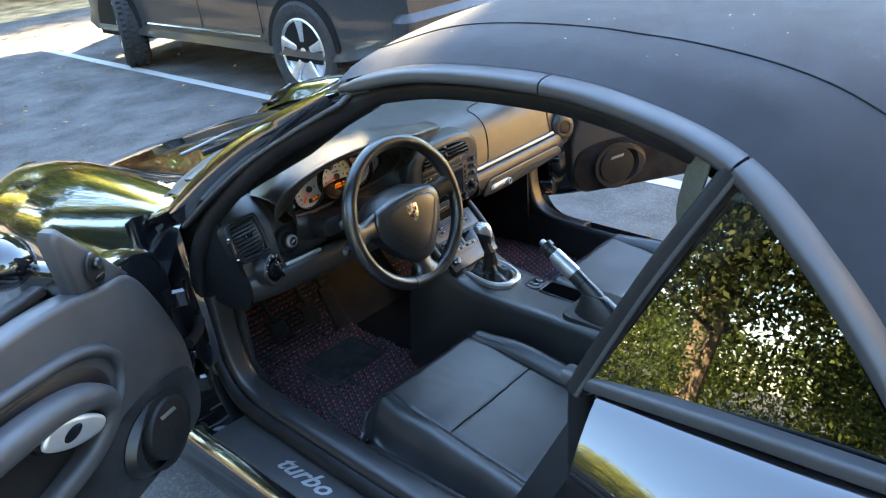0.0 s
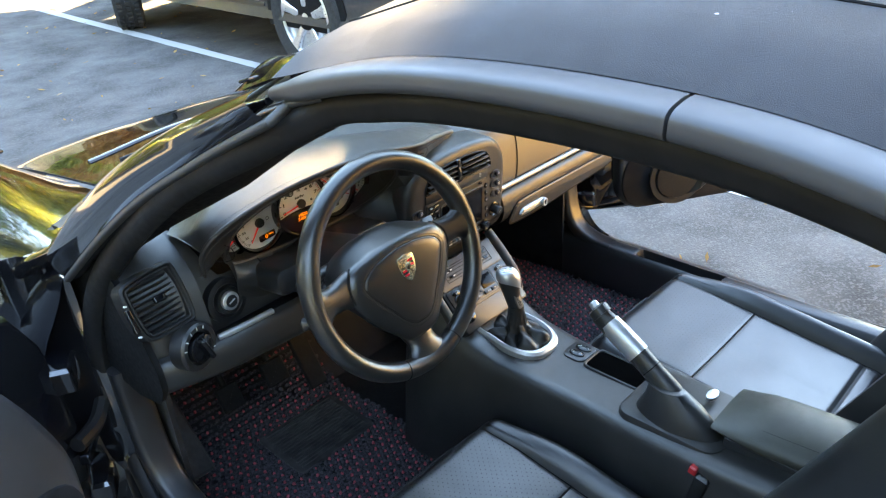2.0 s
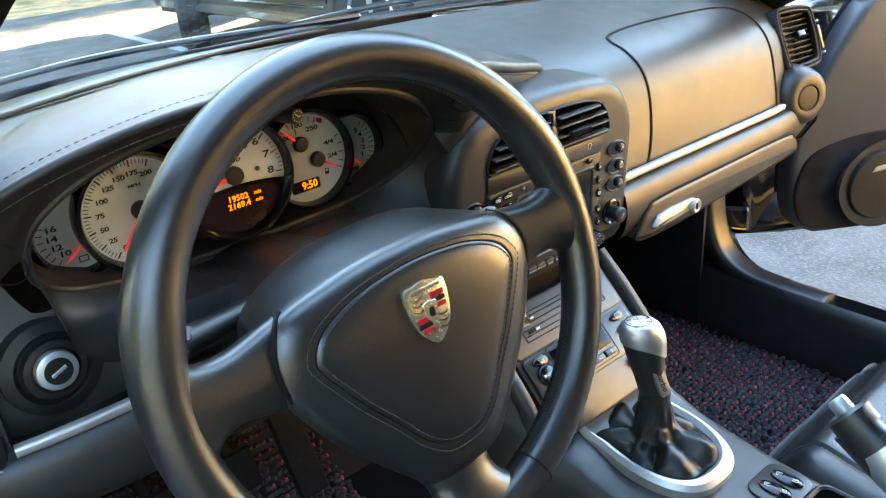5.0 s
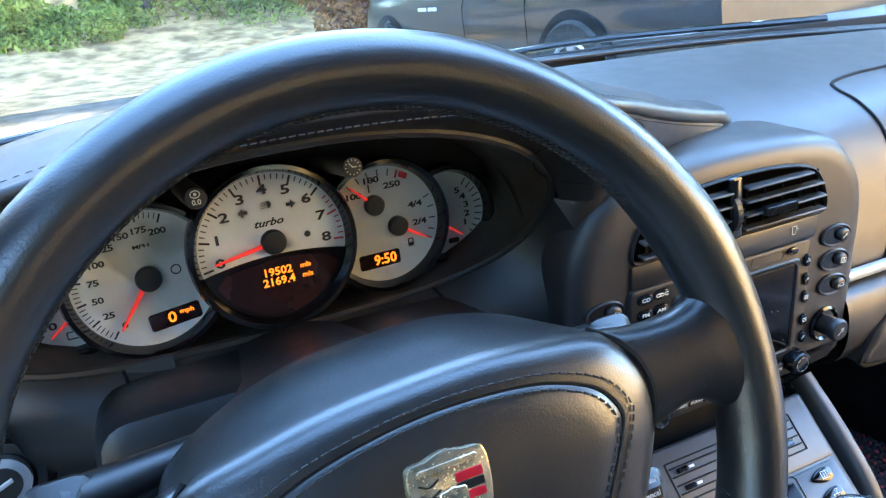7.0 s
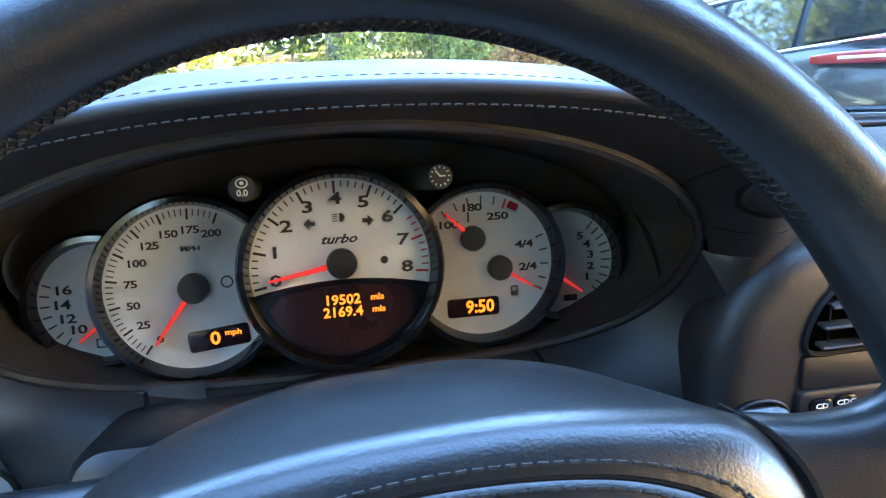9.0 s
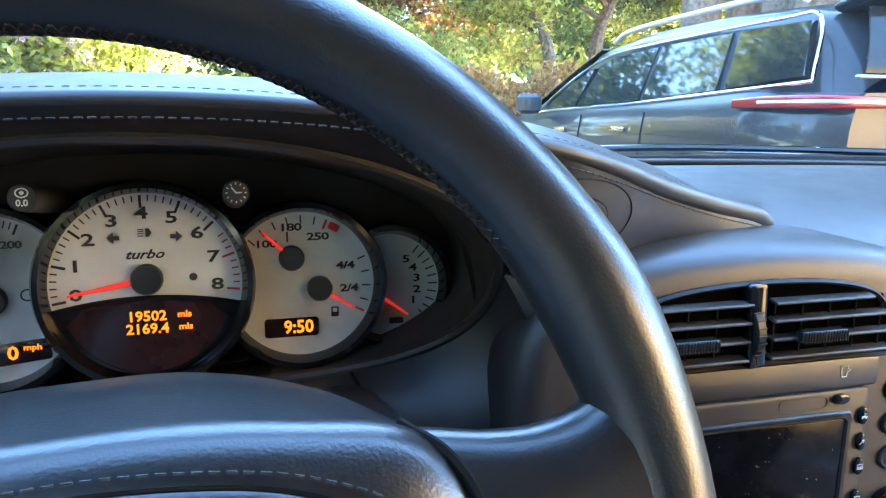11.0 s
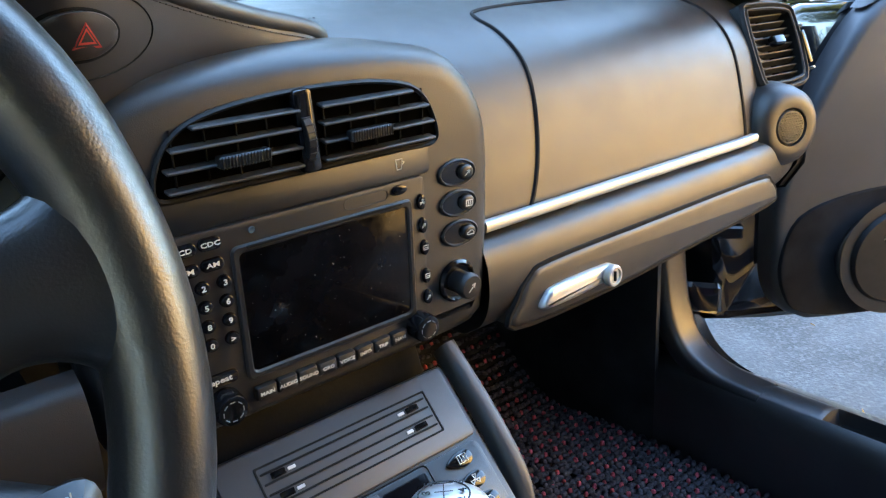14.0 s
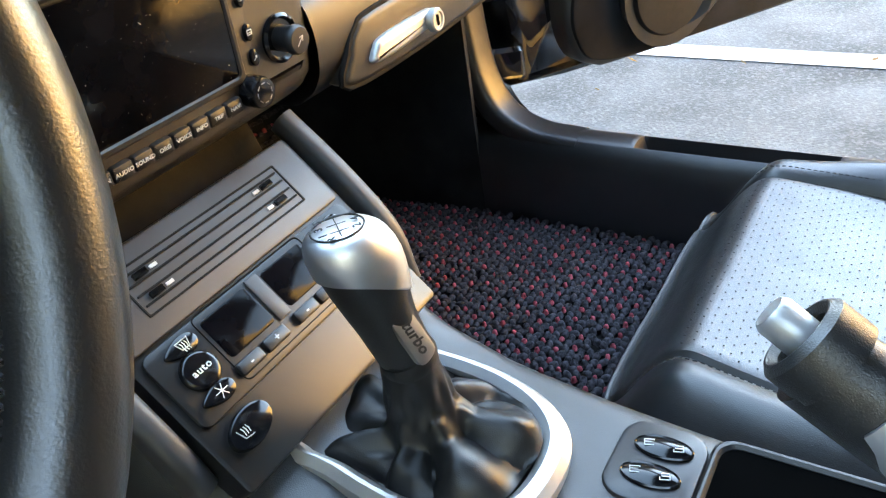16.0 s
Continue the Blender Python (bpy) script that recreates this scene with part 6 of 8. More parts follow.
for x, nm in ((-0.379, "reset_button"), (-0.283, "clock_button")):
    mm = pose(x, 0.030, 0.9325, 84)
    bt = part(nm, turned([(0.0072, -0.075), (0.0068, 0.0), (0.006, 0.0015), (0, 0.002)], 20, m=mm), plastic, cluster)
    if nm == "clock_button":
        bm = bmesh.new()
        for k in range(12):
            box(0.0012, 0.0006, 0.0004, 0.0001, bm=bm, m=mm @ pose(0, 0, 0, 0, 0, 30 * k) @ Matrix.Translation((0.0046, 0, 0.0021)))
        part("button_mark", bm, grey_ink, bt)
        for deg, ln in ((128, 0.0036), (2, 0.0028)):
            part("button_hand", slab([(0, -0.0004), (ln, -0.0003), (ln, 0.0003), (0, 0.0004)], 0.0018, 0.0023, 0.0001, m=mm @ pose(0, 0, 0, 0, 0, deg)), grey_ink, bt)
    else:
        part("button_mark", frame_ring(circle(0.0030, 16, 0.0024), circle(0.0024, 16, 0.0018), 0.0018, 0.0023, 0.0001, m=mm @ Matrix.Translation((0, 0.0022, 0))), grey_ink, bt)
        part("button_dot", turned([(0.0010, 0.0018), (0.0009, 0.0023), (0, 0.0023)], 12, m=mm @ Matrix.Translation((0, 0.0022, 0))), grey_ink, bt)
        lettering("button_print", "0.0", 0.0044, grey_ink, bt, mm @ Matrix.Translation((0, -0.0026, 0.0021)))

# ---- steering wheel and column ----
WM = pose(-0.333, -0.176, 0.842, 72.6, 0, 1.0) @ pose(0, 0, 0, 0, 0, 2.6)   # turned a little to the left
wheel = thing("steering_wheel", "three-spoke black leather steering wheel with crest hub", "steering wheel", WM)
R0 = 0.1715
rings = []
for i in range(97):
    a = 2 * math.pi * i / 96
    grip = 1 + 0.10 * (math.exp(-((math.degrees(a) - 22) / 10) ** 2) + math.exp(-((math.degrees(a) - 158) / 10) ** 2))
    rings.append([V((R0 + 0.0160 * grip * math.cos(q)) * math.cos(a), (R0 + 0.0160 * grip * math.cos(q)) * math.sin(a), 0.0168 * grip * math.sin(q)) for q in np.linspace(0, 2 * math.pi, 20, endpoint=False)])
part("rim", loft(rings, False), wheel_leather, wheel, "worn smooth black leather rim")
def rim_seam(a0, a1):
    bm = bmesh.new()
    n = int((a1 - a0) / 1.25)
    for k in range(n):
        a = radians(a0 + (a1 - a0) * k / n)
        d = radians(0.55)
        for s in (-1, 1):
            p = V((R0 - 0.0158) * math.cos(a - d * s), (R0 - 0.0158) * math.sin(a - d * s), -0.003)
            q = V((R0 - 0.0158) * math.cos(a + d * s), (R0 - 0.0158) * math.sin(a + d * s), 0.0035)
            tube([p, (p + q) / 2 * 0.9985, q], 0.0005, 5, bm=bm, up=(math.cos(a), math.sin(a), 0.2))
    part("rim_stitching", bm, dark_stitch, wheel)
rim_seam(18, 162)
rim_seam(202, 250)
rim_seam(290, 338)
# wrap joints
for a in (250.2, 289.8):
    a = radians(a)
    part("wrap_joint", tube([V((R0 + 0.0162 * math.cos(q)) * math.cos(a), (R0 + 0.0162 * math.cos(q)) * math.sin(a), 0.017 * math.sin(q)) for q in np.linspace(0, 2 * math.pi, 24, endpoint=False)], 0.0008, 5, closed=True, up=(-math.sin(a), math.cos(a), 0)), deep_black, wheel)


def spoke(d, s, stations, t):
    """A spoke along d with s across it: stations of (run, lower edge, upper edge, height over the wheel's plane)."""
    d, s = Vector(d), Vector(s)
    st = smooth_path([(r, lo, hi) for r, lo, hi, z in stations], 5)
    zz = [interp(p.x, [q[0] for q in stations], [q[3] for q in stations]) for p in st]
    rings = []
    for p, z in zip(st, zz):
        c, w = (p.y + p.z) / 2, (p.z - p.y) / 2
        rings.append([d * p.x + s * (c + w * math.cos(q)) + V(0, 0, z + t / 2 * abs(math.sin(q)) ** 0.75 * (1 if math.sin(q) > 0 else -1)) for q in np.linspace(0, 2 * math.pi, 28, endpoint=False)])
    return loft(rings)


arm = [(0.088, -0.024, 0.036, -0.012), (0.104, -0.022, 0.0335, -0.009), (0.120, -0.017, 0.0305, -0.007), (0.136, -0.0135, 0.0300, -0.005), (0.150, -0.018, 0.0335, -0.003), (0.160, -0.030, 0.0430, -0.002), (0.168, -0.043, 0.0540, -0.001)]
part("spoke", spoke((1, 0, 0), (0, 1, 0), arm, 0.030), wheel_leather, wheel)
part("spoke", spoke((-1, 0, 0), (0, 1, 0), arm, 0.030), wheel_leather, wheel)
leg = [(0.105, -0.036, 0.036, -0.016), (0.122, -0.031, 0.031, -0.013), (0.134, -0.027, 0.027, -0.010), (0.146, -0.031, 0.031, -0.006), (0.157, -0.043, 0.043, -0.003), (0.167, -0.056, 0.056, -0.001)]
part("spoke", spoke((0, -1, 0), (1, 0, 0), leg, 0.028), wheel_leather, wheel)


def outline(half):
    """A closed outline, mirrored about the middle, from the right half read from top to bottom."""
    o = half + [(-x, y) for x, y in reversed(half[1:-1])]
    return [(p.x + 0.003, p.y) for p in smooth_ring([(x, y, 0) for x, y in reversed(o)], 5)]


# hub cover: deep at the back, a soft ridge along its top, and a stitched three-cornered face
H_BACK = outline([(0, 0.0605), (0.030, 0.0595), (0.060, 0.053), (0.085, 0.042), (0.099, 0.029), (0.103, 0.008), (0.100, -0.012), (0.088, -0.036), (0.068, -0.064), (0.050, -0.090), (0.030, -0.112), (0, -0.116)])
H_RIDGE = outline([(0, 0.0470), (0.032, 0.0460), (0.062, 0.0420), (0.094, 0.0345), (0.110, 0.0150), (0.112, -0.006), (0.106, -0.024), (0.091, -0.052), (0.070, -0.080), (0.051, -0.102), (0.031, -0.122), (0, -0.126)])
H_FACE = outline([(0, 0.0335), (0.030, 0.0315), (0.056, 0.0265), (0.078, 0.0165), (0.0875, 0.003), (0.0855, -0.007), (0.078, -0.020), (0.064, -0.042), (0.048, -0.063), (0.033, -0.084), (0.017, -0.0965), (0, -0.0990)])


def between(a, b, k, shrink=1.0):
    out = [(p[0] + (q[0] - p[0]) * k, p[1] + (q[1] - p[1]) * k) for p, q in zip(a, b)]
    return [(0.003 + (x - 0.003) * shrink, -0.02 + (y + 0.02) * shrink) for x, y in out]


rings = []
for o, z in ((between(H_BACK, H_BACK, 0, 0.90), -0.082), (between(H_BACK, H_BACK, 0, 0.97), -0.064), (H_BACK, -0.050), (between(H_BACK, H_RIDGE, 0.25), -0.036),
             (between(H_BACK, H_RIDGE, 0.60), -0.020), (between(H_BACK, H_RIDGE, 0.88), -0.008), (H_RIDGE, 0.0000), (between(H_RIDGE, H_FACE, 0.10), 0.0045),
             (between(H_RIDGE, H_FACE, 0.30), 0.0085), (between(H_RIDGE, H_FACE, 0.60), 0.0112), (between(H_RIDGE, H_FACE, 0.92), 0.0130), (H_FACE, 0.0132), (between(H_FACE, H_FACE, 0, 0.988), 0.0122),
             (between(H_FACE, H_FACE, 0, 0.972), 0.0133), (between(H_FACE, H_FACE, 0, 0.93), 0.0148), (between(H_FACE, H_FACE, 0, 0.78), 0.0164), (between(H_FACE, H_FACE, 0, 0.55), 0.0176), (between(H_FACE, H_FACE, 0, 0.28), 0.0182)):
    rings.append([V(x, y, z) for x, y in o])
hub = part("hub_pad", loft(rings), wheel_leather, wheel, "padded black leather hub cover")
for k, z in ((1.055, 0.0130), (0.945, 0.0146)):
    pth = [V(x, y, z) for x, y in between(H_FACE, H_FACE, 0, k)]
    stitches([p + V(0, 0, 0.0003) for p in pth + pth[:1]], hub, stitch_mat, 0.0042, 0.0027, 0.0005)
part("hub_seam", tube([V(x, y, 0.0126) for x, y in between(H_FACE, H_FACE, 0, 0.988)], 0.0008, 6, closed=True), deep_black, hub)
for sx in (-1, 1):
    pth = smooth_path([(sx * 0.090, 0.0368, -0.004), (sx * 0.101, 0.0275, 0.003), (sx * 0.108, 0.0145, 0.0062), (sx * 0.1095, -0.002, 0.0062), (sx * 0.1045, -0.019, 0.002), (sx * 0.100, -0.030, -0.006)], 6)
    part("spoke_joint", tube([p + V(0.003, 0, 0) for p in pth], 0.0018, 6), deep_black, hub)
part("spoke_joint", tube([p + V(0.003, 0, 0) for p in smooth_path([(-0.034, -0.113, -0.004), (-0.024, -0.1185, 0.0005), (0, -0.1245, 0.002), (0.024, -0.1185, 0.0005), (0.034, -0.113, -0.004)], 6)], 0.0014, 6), deep_black, hub)
# crest, in plain fields of its colours
cm = Matrix.Translation((0.003, -0.003, 0.0182)) @ pose(0, 0, 0, 0, 0, -2.6) @ Matrix.Diagonal((1.06, 1.0, 1, 1))
sh = [(-0.0155, 0.019), (-0.008, 0.0205), (0, 0.0225), (0.008, 0.0205), (0.0155, 0.019), (0.0165, 0.006), (0.0135, -0.009), (0.007, -0.018), (0, -0.0225), (-0.007, -0.018), (-0.0135, -0.009), (-0.0165, 0.006)]
sh = list(reversed([(p.x, p.y) for p in smooth_ring([(x, y, 0) for x, y in sh], 3)]))
cr = part("crest", slab(sh, -0.002, 0.0022, 0.0012, 2, m=cm), gold, hub, "gold and red shield crest")
for bx, by, bw, bh, mt in ((0.0075, 0.0105, 0.011, 0.0038, crest_red), (0.0075, 0.0065, 0.011, 0.0034, deep_black), (0.0078, 0.0025, 0.010, 0.0034, crest_red),
                           (-0.0075, -0.0035, 0.010, 0.0034, crest_red), (-0.007, -0.0073, 0.010, 0.0032, deep_black), (-0.0055, -0.011, 0.0085, 0.0032, crest_red)):
    part("crest_field", slab(rrect(bw, bh, 0.0004, 1, bx, by), 0.0018, 0.0028, 0.0003, 1, m=cm), mt, cr)
part("crest_inner", slab([(x * 0.34, y * 0.36) for x, y in sh], 0.0018, 0.0034, 0.0004, 1, m=cm), gold, cr)
part("crest_mark", slab(rrect(0.004, 0.0065, 0.0015, 2), 0.003, 0.0039, 0.0003, 1, m=cm), deep_black, cr)
part("crest_band", slab(rrect(0.024, 0.0028, 0.0008, 1, 0, 0.0165), 0.0018, 0.0026, 0.0003, 1, m=cm), gold, cr)
for i in range(3):
    for s, ox, oy in ((1, 0.0085, -0.0045), (-1, -0.0085, 0.0115)):
        pth = smooth_path([(ox - 0.004, oy - i * 0.0042 * 1 + 0.001, 0.0024), (ox, oy - i * 0.0042 - 0.0008, 0.0026), (ox + 0.004, oy - i * 0.0042 + 0.001, 0.0024)], 4)
        part("crest_antler", tube([cm @ p for p in pth], 0.0004, 5), deep_black, cr)
# column shroud and stalks
col = thing("steering_column", "black steering column shroud with control stalks", "steering column")
rings = []
for k in range(8):
    t = k / 7
    c = V(-0.333, -0.130 + 0.215 * t, 0.828 - 0.068 * t)
    w, h = 0.062 + 0.012 * t, 0.046 + 0.016 * t
    rings.append([c + V(w * math.cos(q), -0.2 * h * math.sin(q), h * math.sin(q)) for q in np.linspace(0, 2 * math.pi, 28, endpoint=False)])
part("shroud", loft(rings), plastic, col)
part("binnacle_base", slab(rrect(0.26, 0.05, 0.02, 5), -0.04, 0.06, 0.012, m=pose(-0.333, 0.04, 0.795, 80)), plastic, col)


def stalk(p0, p1, head, nm, words=()):
    p0, p1 = Vector(p0), Vector(p1)
    st = part(nm, sweep([p0, p0.lerp(p1, 0.5), p1], circle(0.010, 12, 0.008), scale=lambda k: 0.8 + 0.45 * k), plastic, col, "black control stalk")
    part("stalk_head", box(0.030, 0.023, 0.020, 0.008, m=Matrix.Translation(p1) @ pose(0, 0, 0, 72, 0, head)), plastic, st)
    for i, s in enumerate(words):
        lettering("stalk_print", s, 0.0045, grey_ink, st, Matrix.Translation(p1) @ pose(0, 0, 0, 72, 0, head) @ Matrix.Translation((0, 0.008 - 0.008 * i, 0.0102)))
    return st


ist = stalk((-0.39, -0.085, 0.842), (-0.470, -0.108, 0.846), 0, "indicator_stalk")
stalk((-0.39, -0.06, 0.80), (-0.468, -0.10, 0.772), 0, "cruise_stalk")
stalk((-0.28, -0.085, 0.835), (-0.180, -0.090, 0.832), 0, "wiper_stalk")
stalk((-0.28, -0.07, 0.79), (-0.193, -0.133, 0.757), 0, "computer_stalk", ("accel", "cancel", "set/dec."))

GLYPHS = {
    "defrost": [[(-1, 0.7), (1, 0.7), (0.6, -0.5), (-0.6, -0.5), (-1, 0.7)], [(-0.4, 0.4), (-0.3, 0), (-0.4, -0.4), (-0.3, -0.9)], [(0, 0.4), (0.1, 0), (0, -0.4), (0.1, -0.9)], [(0.4, 0.4), (0.5, 0), (0.4, -0.4), (0.5, -0.9)]],
    "rear": [[(-0.9, 0.7), (0.9, 0.7), (0.9, -0.7), (-0.9, -0.7), (-0.9, 0.7)], [(-0.35, 0.5), (-0.25, 0), (-0.35, -0.5)], [(0.25, 0.5), (0.35, 0), (0.25, -0.5)]],
    "snow": [[(-1, 0), (1, 0)], [(-0.5, -0.87), (0.5, 0.87)], [(-0.5, 0.87), (0.5, -0.87)]],
    "seat": [[(-0.9, 0.9), (-0.5, -0.5), (0.5, -0.7), (0.8, -0.7)], [(-0.2, 0.8), (-0.1, 0.3), (-0.2, -0.2)], [(0.2, 0.8), (0.3, 0.3), (0.2, -0.2)], [(0.6, 0.8), (0.7, 0.3), (0.6, -0.2)]],
    "fan": [[(0, 0), (0.5, 0.8), (-0.2, 0.9), (0, 0)], [(0, 0), (0.6, -0.7), (0.95, -0.1), (0, 0)], [(0, 0), (-0.9, 0), (-0.7, -0.7), (0, 0)]],
    "car": [[(-1, -0.4), (-0.9, 0.1), (-0.4, 0.2), (0, 0.6), (0.6, 0.5), (1, 0), (1, -0.4), (-1, -0.4)]],
    "arrow": [[(-0.8, -0.6), (0.3, 0.4)], [(0.3, -0.1), (0.5, 0.6), (-0.2, 0.5)]],
    "cup": [[(-0.7, 0.8), (-0.5, -0.8), (0.3, -0.8), (0.5, 0.8), (-0.7, 0.8)], [(0.5, 0.4), (0.9, 0.2), (0.4, -0.2)]],
    "window": [[(-0.9, 0.8), (0.9, 0.8), (0.9, -0.6), (-0.9, -0.6), (-0.9, 0.8)], [(-0.9, 0), (0.9, 0)]],
    "dot": [[(-0.3, 0), (0.3, 0)]],
    "beam": [[(0.1, 0.9), (0.1, -0.9), (0.6, -0.7), (0.9, 0), (0.6, 0.7), (0.1, 0.9)], [(-1, 0.8), (-0.1, 0.8)], [(-1, 0.4), (-0.1, 0.4)], [(-1, 0), (-0.1, 0)], [(-1, -0.4), (-0.1, -0.4)], [(-1, -0.8), (-0.1, -0.8)]],
}


def glyph(kind, m, size, parent, w=0.00055):
    """A small printed sign drawn in strokes, half its size from the middle to the edge."""
    bm = bmesh.new()
    for line in GLYPHS[kind]:
        for (x0, y0), (x1, y1) in zip(line, line[1:]):
            a, b = V(x0, y0, 0) * size / 2, V(x1, y1, 0) * size / 2
            d_ = b - a
            slab([(-w / 2, -w / 2), (d_.length + w / 2, -w / 2), (d_.length + w / 2, w / 2), (-w / 2, w / 2)], 0, 0.0003, 0.00005, 1, bm=bm, m=m @ Matrix.Translation(a) @ pose(0, 0, 0, 0, 0, math.degrees(math.atan2(d_.y, d_.x))))
    return part("switch_sign", bm, grey_ink, parent)


glyph("beam", Matrix.Translation((-0.470, -0.108, 0.846)) @ pose(0, 0, 0, 72) @ Matrix.Translation((0, 0, 0.0101)), 0.0095, ist)

# ---- centre stack ----
stack = thing("centre_stack", "arched centre fascia with air vent, screen radio and switches", "centre console")
SM = pose(0, -0.008, 0.835, 93) @ Matrix.Translation((0, -0.835, -0.0195))   # local x, y become the car's x and height; local z comes out of the fascia


def sp(x, z, out, turn=0.0):
    """A place on the centre fascia."""
    return SM @ Matrix.Translation((x, z, out)) @ pose(0, 0, 0, 0, 0, turn)


arch = [(-0.146, 0.70), (-0.149, 0.78), (-0.147, 0.835), (-0.128, 0.872), (-0.09, 0.891), (0, 0.899), (0.09, 0.893), (0.127, 0.875), (0.149, 0.838), (0.152, 0.78), (0.147, 0.70), (0.137, 0.681), (0.10, 0.674), (-0.10, 0.674), (-0.135, 0.680)]
arch = list(reversed([(p.x, p.y) for p in smooth_ring([(x, y, 0) for x, y in arch], 5)]))
va = [(-0.0955, 0.829), (-0.0945, 0.851), (-0.079, 0.868), (-0.048, 0.8765), (0.0, 0.8795), (0.047, 0.8775), (0.079, 0.8695), (0.0940, 0.851), (0.0950, 0.829), (0.055, 0.8285), (0, 0.828), (-0.055, 0.8285)]
va = list(reversed([(p.x, p.y) for p in smooth_ring([(x, y, 0) for x, y in va], 5)]))
rings = [[SM @ V(x, y, z) for x, y in p] for p, z in ((arch, -0.055), (arch, -0.004), (inset(arch, 0.002), 0.005), (inset(arch, 0.006), 0.0105), (inset(arch, 0.012), 0.0140), (inset(arch, 0.020), 0.0155))]
bm = bmesh.new()
vs = grid(bm, rings, True)
cap(bm, vs[-1])
part("arch_fascia", bm, dash_skin, stack, "soft black arched surround")
vent = part("centre_vent", frame_ring(va, inset(va, 0.003), 0.006, 0.0185, 0.0015, m=SM), vent_plastic, stack, "wide arched centre air vent")
# black sheet paints the darkness inside the vent
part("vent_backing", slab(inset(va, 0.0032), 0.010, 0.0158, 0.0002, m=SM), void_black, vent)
for k, yy in enumerate((0.8350, 0.8460, 0.8570, 0.8675)):
    half = (0.0910, 0.0905, 0.0865, 0.0740)[k]
    for x0, x1 in ((-half, -0.0085), (0.0060, half)):
        part("slat", box(x1 - x0, 0.0019, 0.009, 0.0007, m=sp((x0 + x1) / 2, yy, 0.0185) @ pose(0, 0, 0, 8)), trim_plastic, vent)
for k in range(10):
    x = -0.084 + 0.0187 * k
    if abs(x + 0.001) > 0.010:
        part("vane", box(0.0011, 0.036 - 0.10 * max(0, abs(x) - 0.06), 0.0016, 0.0003, m=sp(x, 0.8505, 0.0166)), deep_black, vent)
for x in (-0.0470, 0.0378):
    t = part("vent_tab", box(0.031, 0.0068, 0.008, 0.0012, m=sp(x, 0.8470, 0.0235)), plastic, vent)
    bm = bmesh.new()
    for k in range(16):
        box(0.0007, 0.0071, 0.0010, 0.0002, bm=bm, m=sp(x - 0.0143 + 0.0019 * k, 0.8470, 0.0277))
    part("tab_ribs", bm, vent_plastic, t)["kind"] = "stuff"
th = part("thumbwheel_frame", slab(rrect(0.0125, 0.050, 0.003, 3, 0, 0), -0.008, 0.0025, 0.002, m=sp(-0.0045, 0.8540, 0.0195, 4)), gloss_black, vent)
part("thumbwheel", turned([(0.0, -0.0032), (0.0185, -0.0032), (0.0198, -0.0022), (0.0198, 0.0022), (0.0185, 0.0032), (0, 0.0032)], 40, m=sp(-0.0045, 0.8500, 0.0070, 4) @ pose(0, 0, 0, 0, 90, 0)), plastic, th)
bm = bmesh.new()
for k in range(28):
    box(0.0062, 0.0008, 0.0012, 0.0002, bm=bm, m=sp(-0.0045, 0.8500, 0.0070, 4) @ pose(0, 0, 0, k * 360 / 28) @ Matrix.Translation((0, 0, 0.0199)))
part("thumbwheel_ribs", bm, vent_plastic, th)["kind"] = "stuff"
part("vent_dot", turned([(0.0019, 0), (0.0017, 0.001), (0, 0.0012)], 14, m=sp(-0.0013, 0.8330, 0.0200)), grey_ink, vent)
# dark band between vent and radio
part("upper_band", slab(rrect(0.186, 0.0185, 0.002, 2, -0.005, 0.8190), 0.012, 0.0176, 0.001, m=SM), plastic, stack)
glyph("cup", sp(0.0631, 0.8204, 0.0177), 0.0085, stack)

radio = thing("screen_radio", "dark grey navigation radio with dark screen and keypad", "car radio")
radio_front = material("satin dark grey radio front", (0.0230, 0.0220, 0.0215), 0.45, scale=25, var=0.15, bump=0.12, grain=1800, spec=0.45)
part("radio_body", slab(rrect(0.1815, 0.1235, 0.004, 3, -0.0085, 0.7478), 0.0, 0.0195, 0.002, m=SM), radio_front, radio, "satin dark grey radio front")
so, si = rrect(0.1310, 0.0875, 0.0045, 4, 0.0045, 0.7525), rrect(0.1215, 0.0775, 0.0035, 4, 0.0045, 0.7525)
part("screen_bezel", frame_ring(so, si, 0.014, 0.0214, 0.0012, m=SM), plastic, radio)
part("screen", slab(si, 0.014, 0.0203, 0.0003, m=SM), screen_glass, radio, "switched-off dark screen with dust")
dust = bmesh.new()
rnd = random.Random(8)
for k in range(110):
    px, pz = 0.0045 + rnd.uniform(-0.058, 0.058), 0.7525 + rnd.uniform(-0.037, 0.037)
    s_, a_ = 0.00010 + 0.00026 * rnd.random() ** 3, rnd.uniform(0, 3)
    dust.faces.new([dust.verts.new(SM @ V(px + s_ * math.cos(a_ + q), pz + s_ * math.sin(a_ + q) * rnd.uniform(0.5, 1.6), 0.02042)) for q in (0, 1.5, 3.0, 4.6)])
part("dust", dust, grey_ink, radio)["kind"] = "stuff"
part("screen_slot", box(0.112, 0.0016, 0.002, 0.0003, m=sp(0.0045, 0.7945, 0.0213)), deep_black, radio)
part("label_plate", frame_ring(rrect(0.034, 0.0080, 0.0038, 4, 0.034, 0.8030), rrect(0.0332, 0.0072, 0.0034, 4, 0.034, 0.8030), 0.019, 0.0199, 0.0001, m=SM), plastic, radio)
part("eject_key", slab(circle(0.0058, 18, 0.0033), 0.0, 0.003, 0.001, m=sp(0.0599, 0.8043, 0.019)), gloss_black, radio)
part("sensor", turned([(0.0024, 0), (0.0022, 0.001), (0, 0.0008)], 14, m=sp(-0.0465, 0.8039, 0.0195)), chrome, radio)
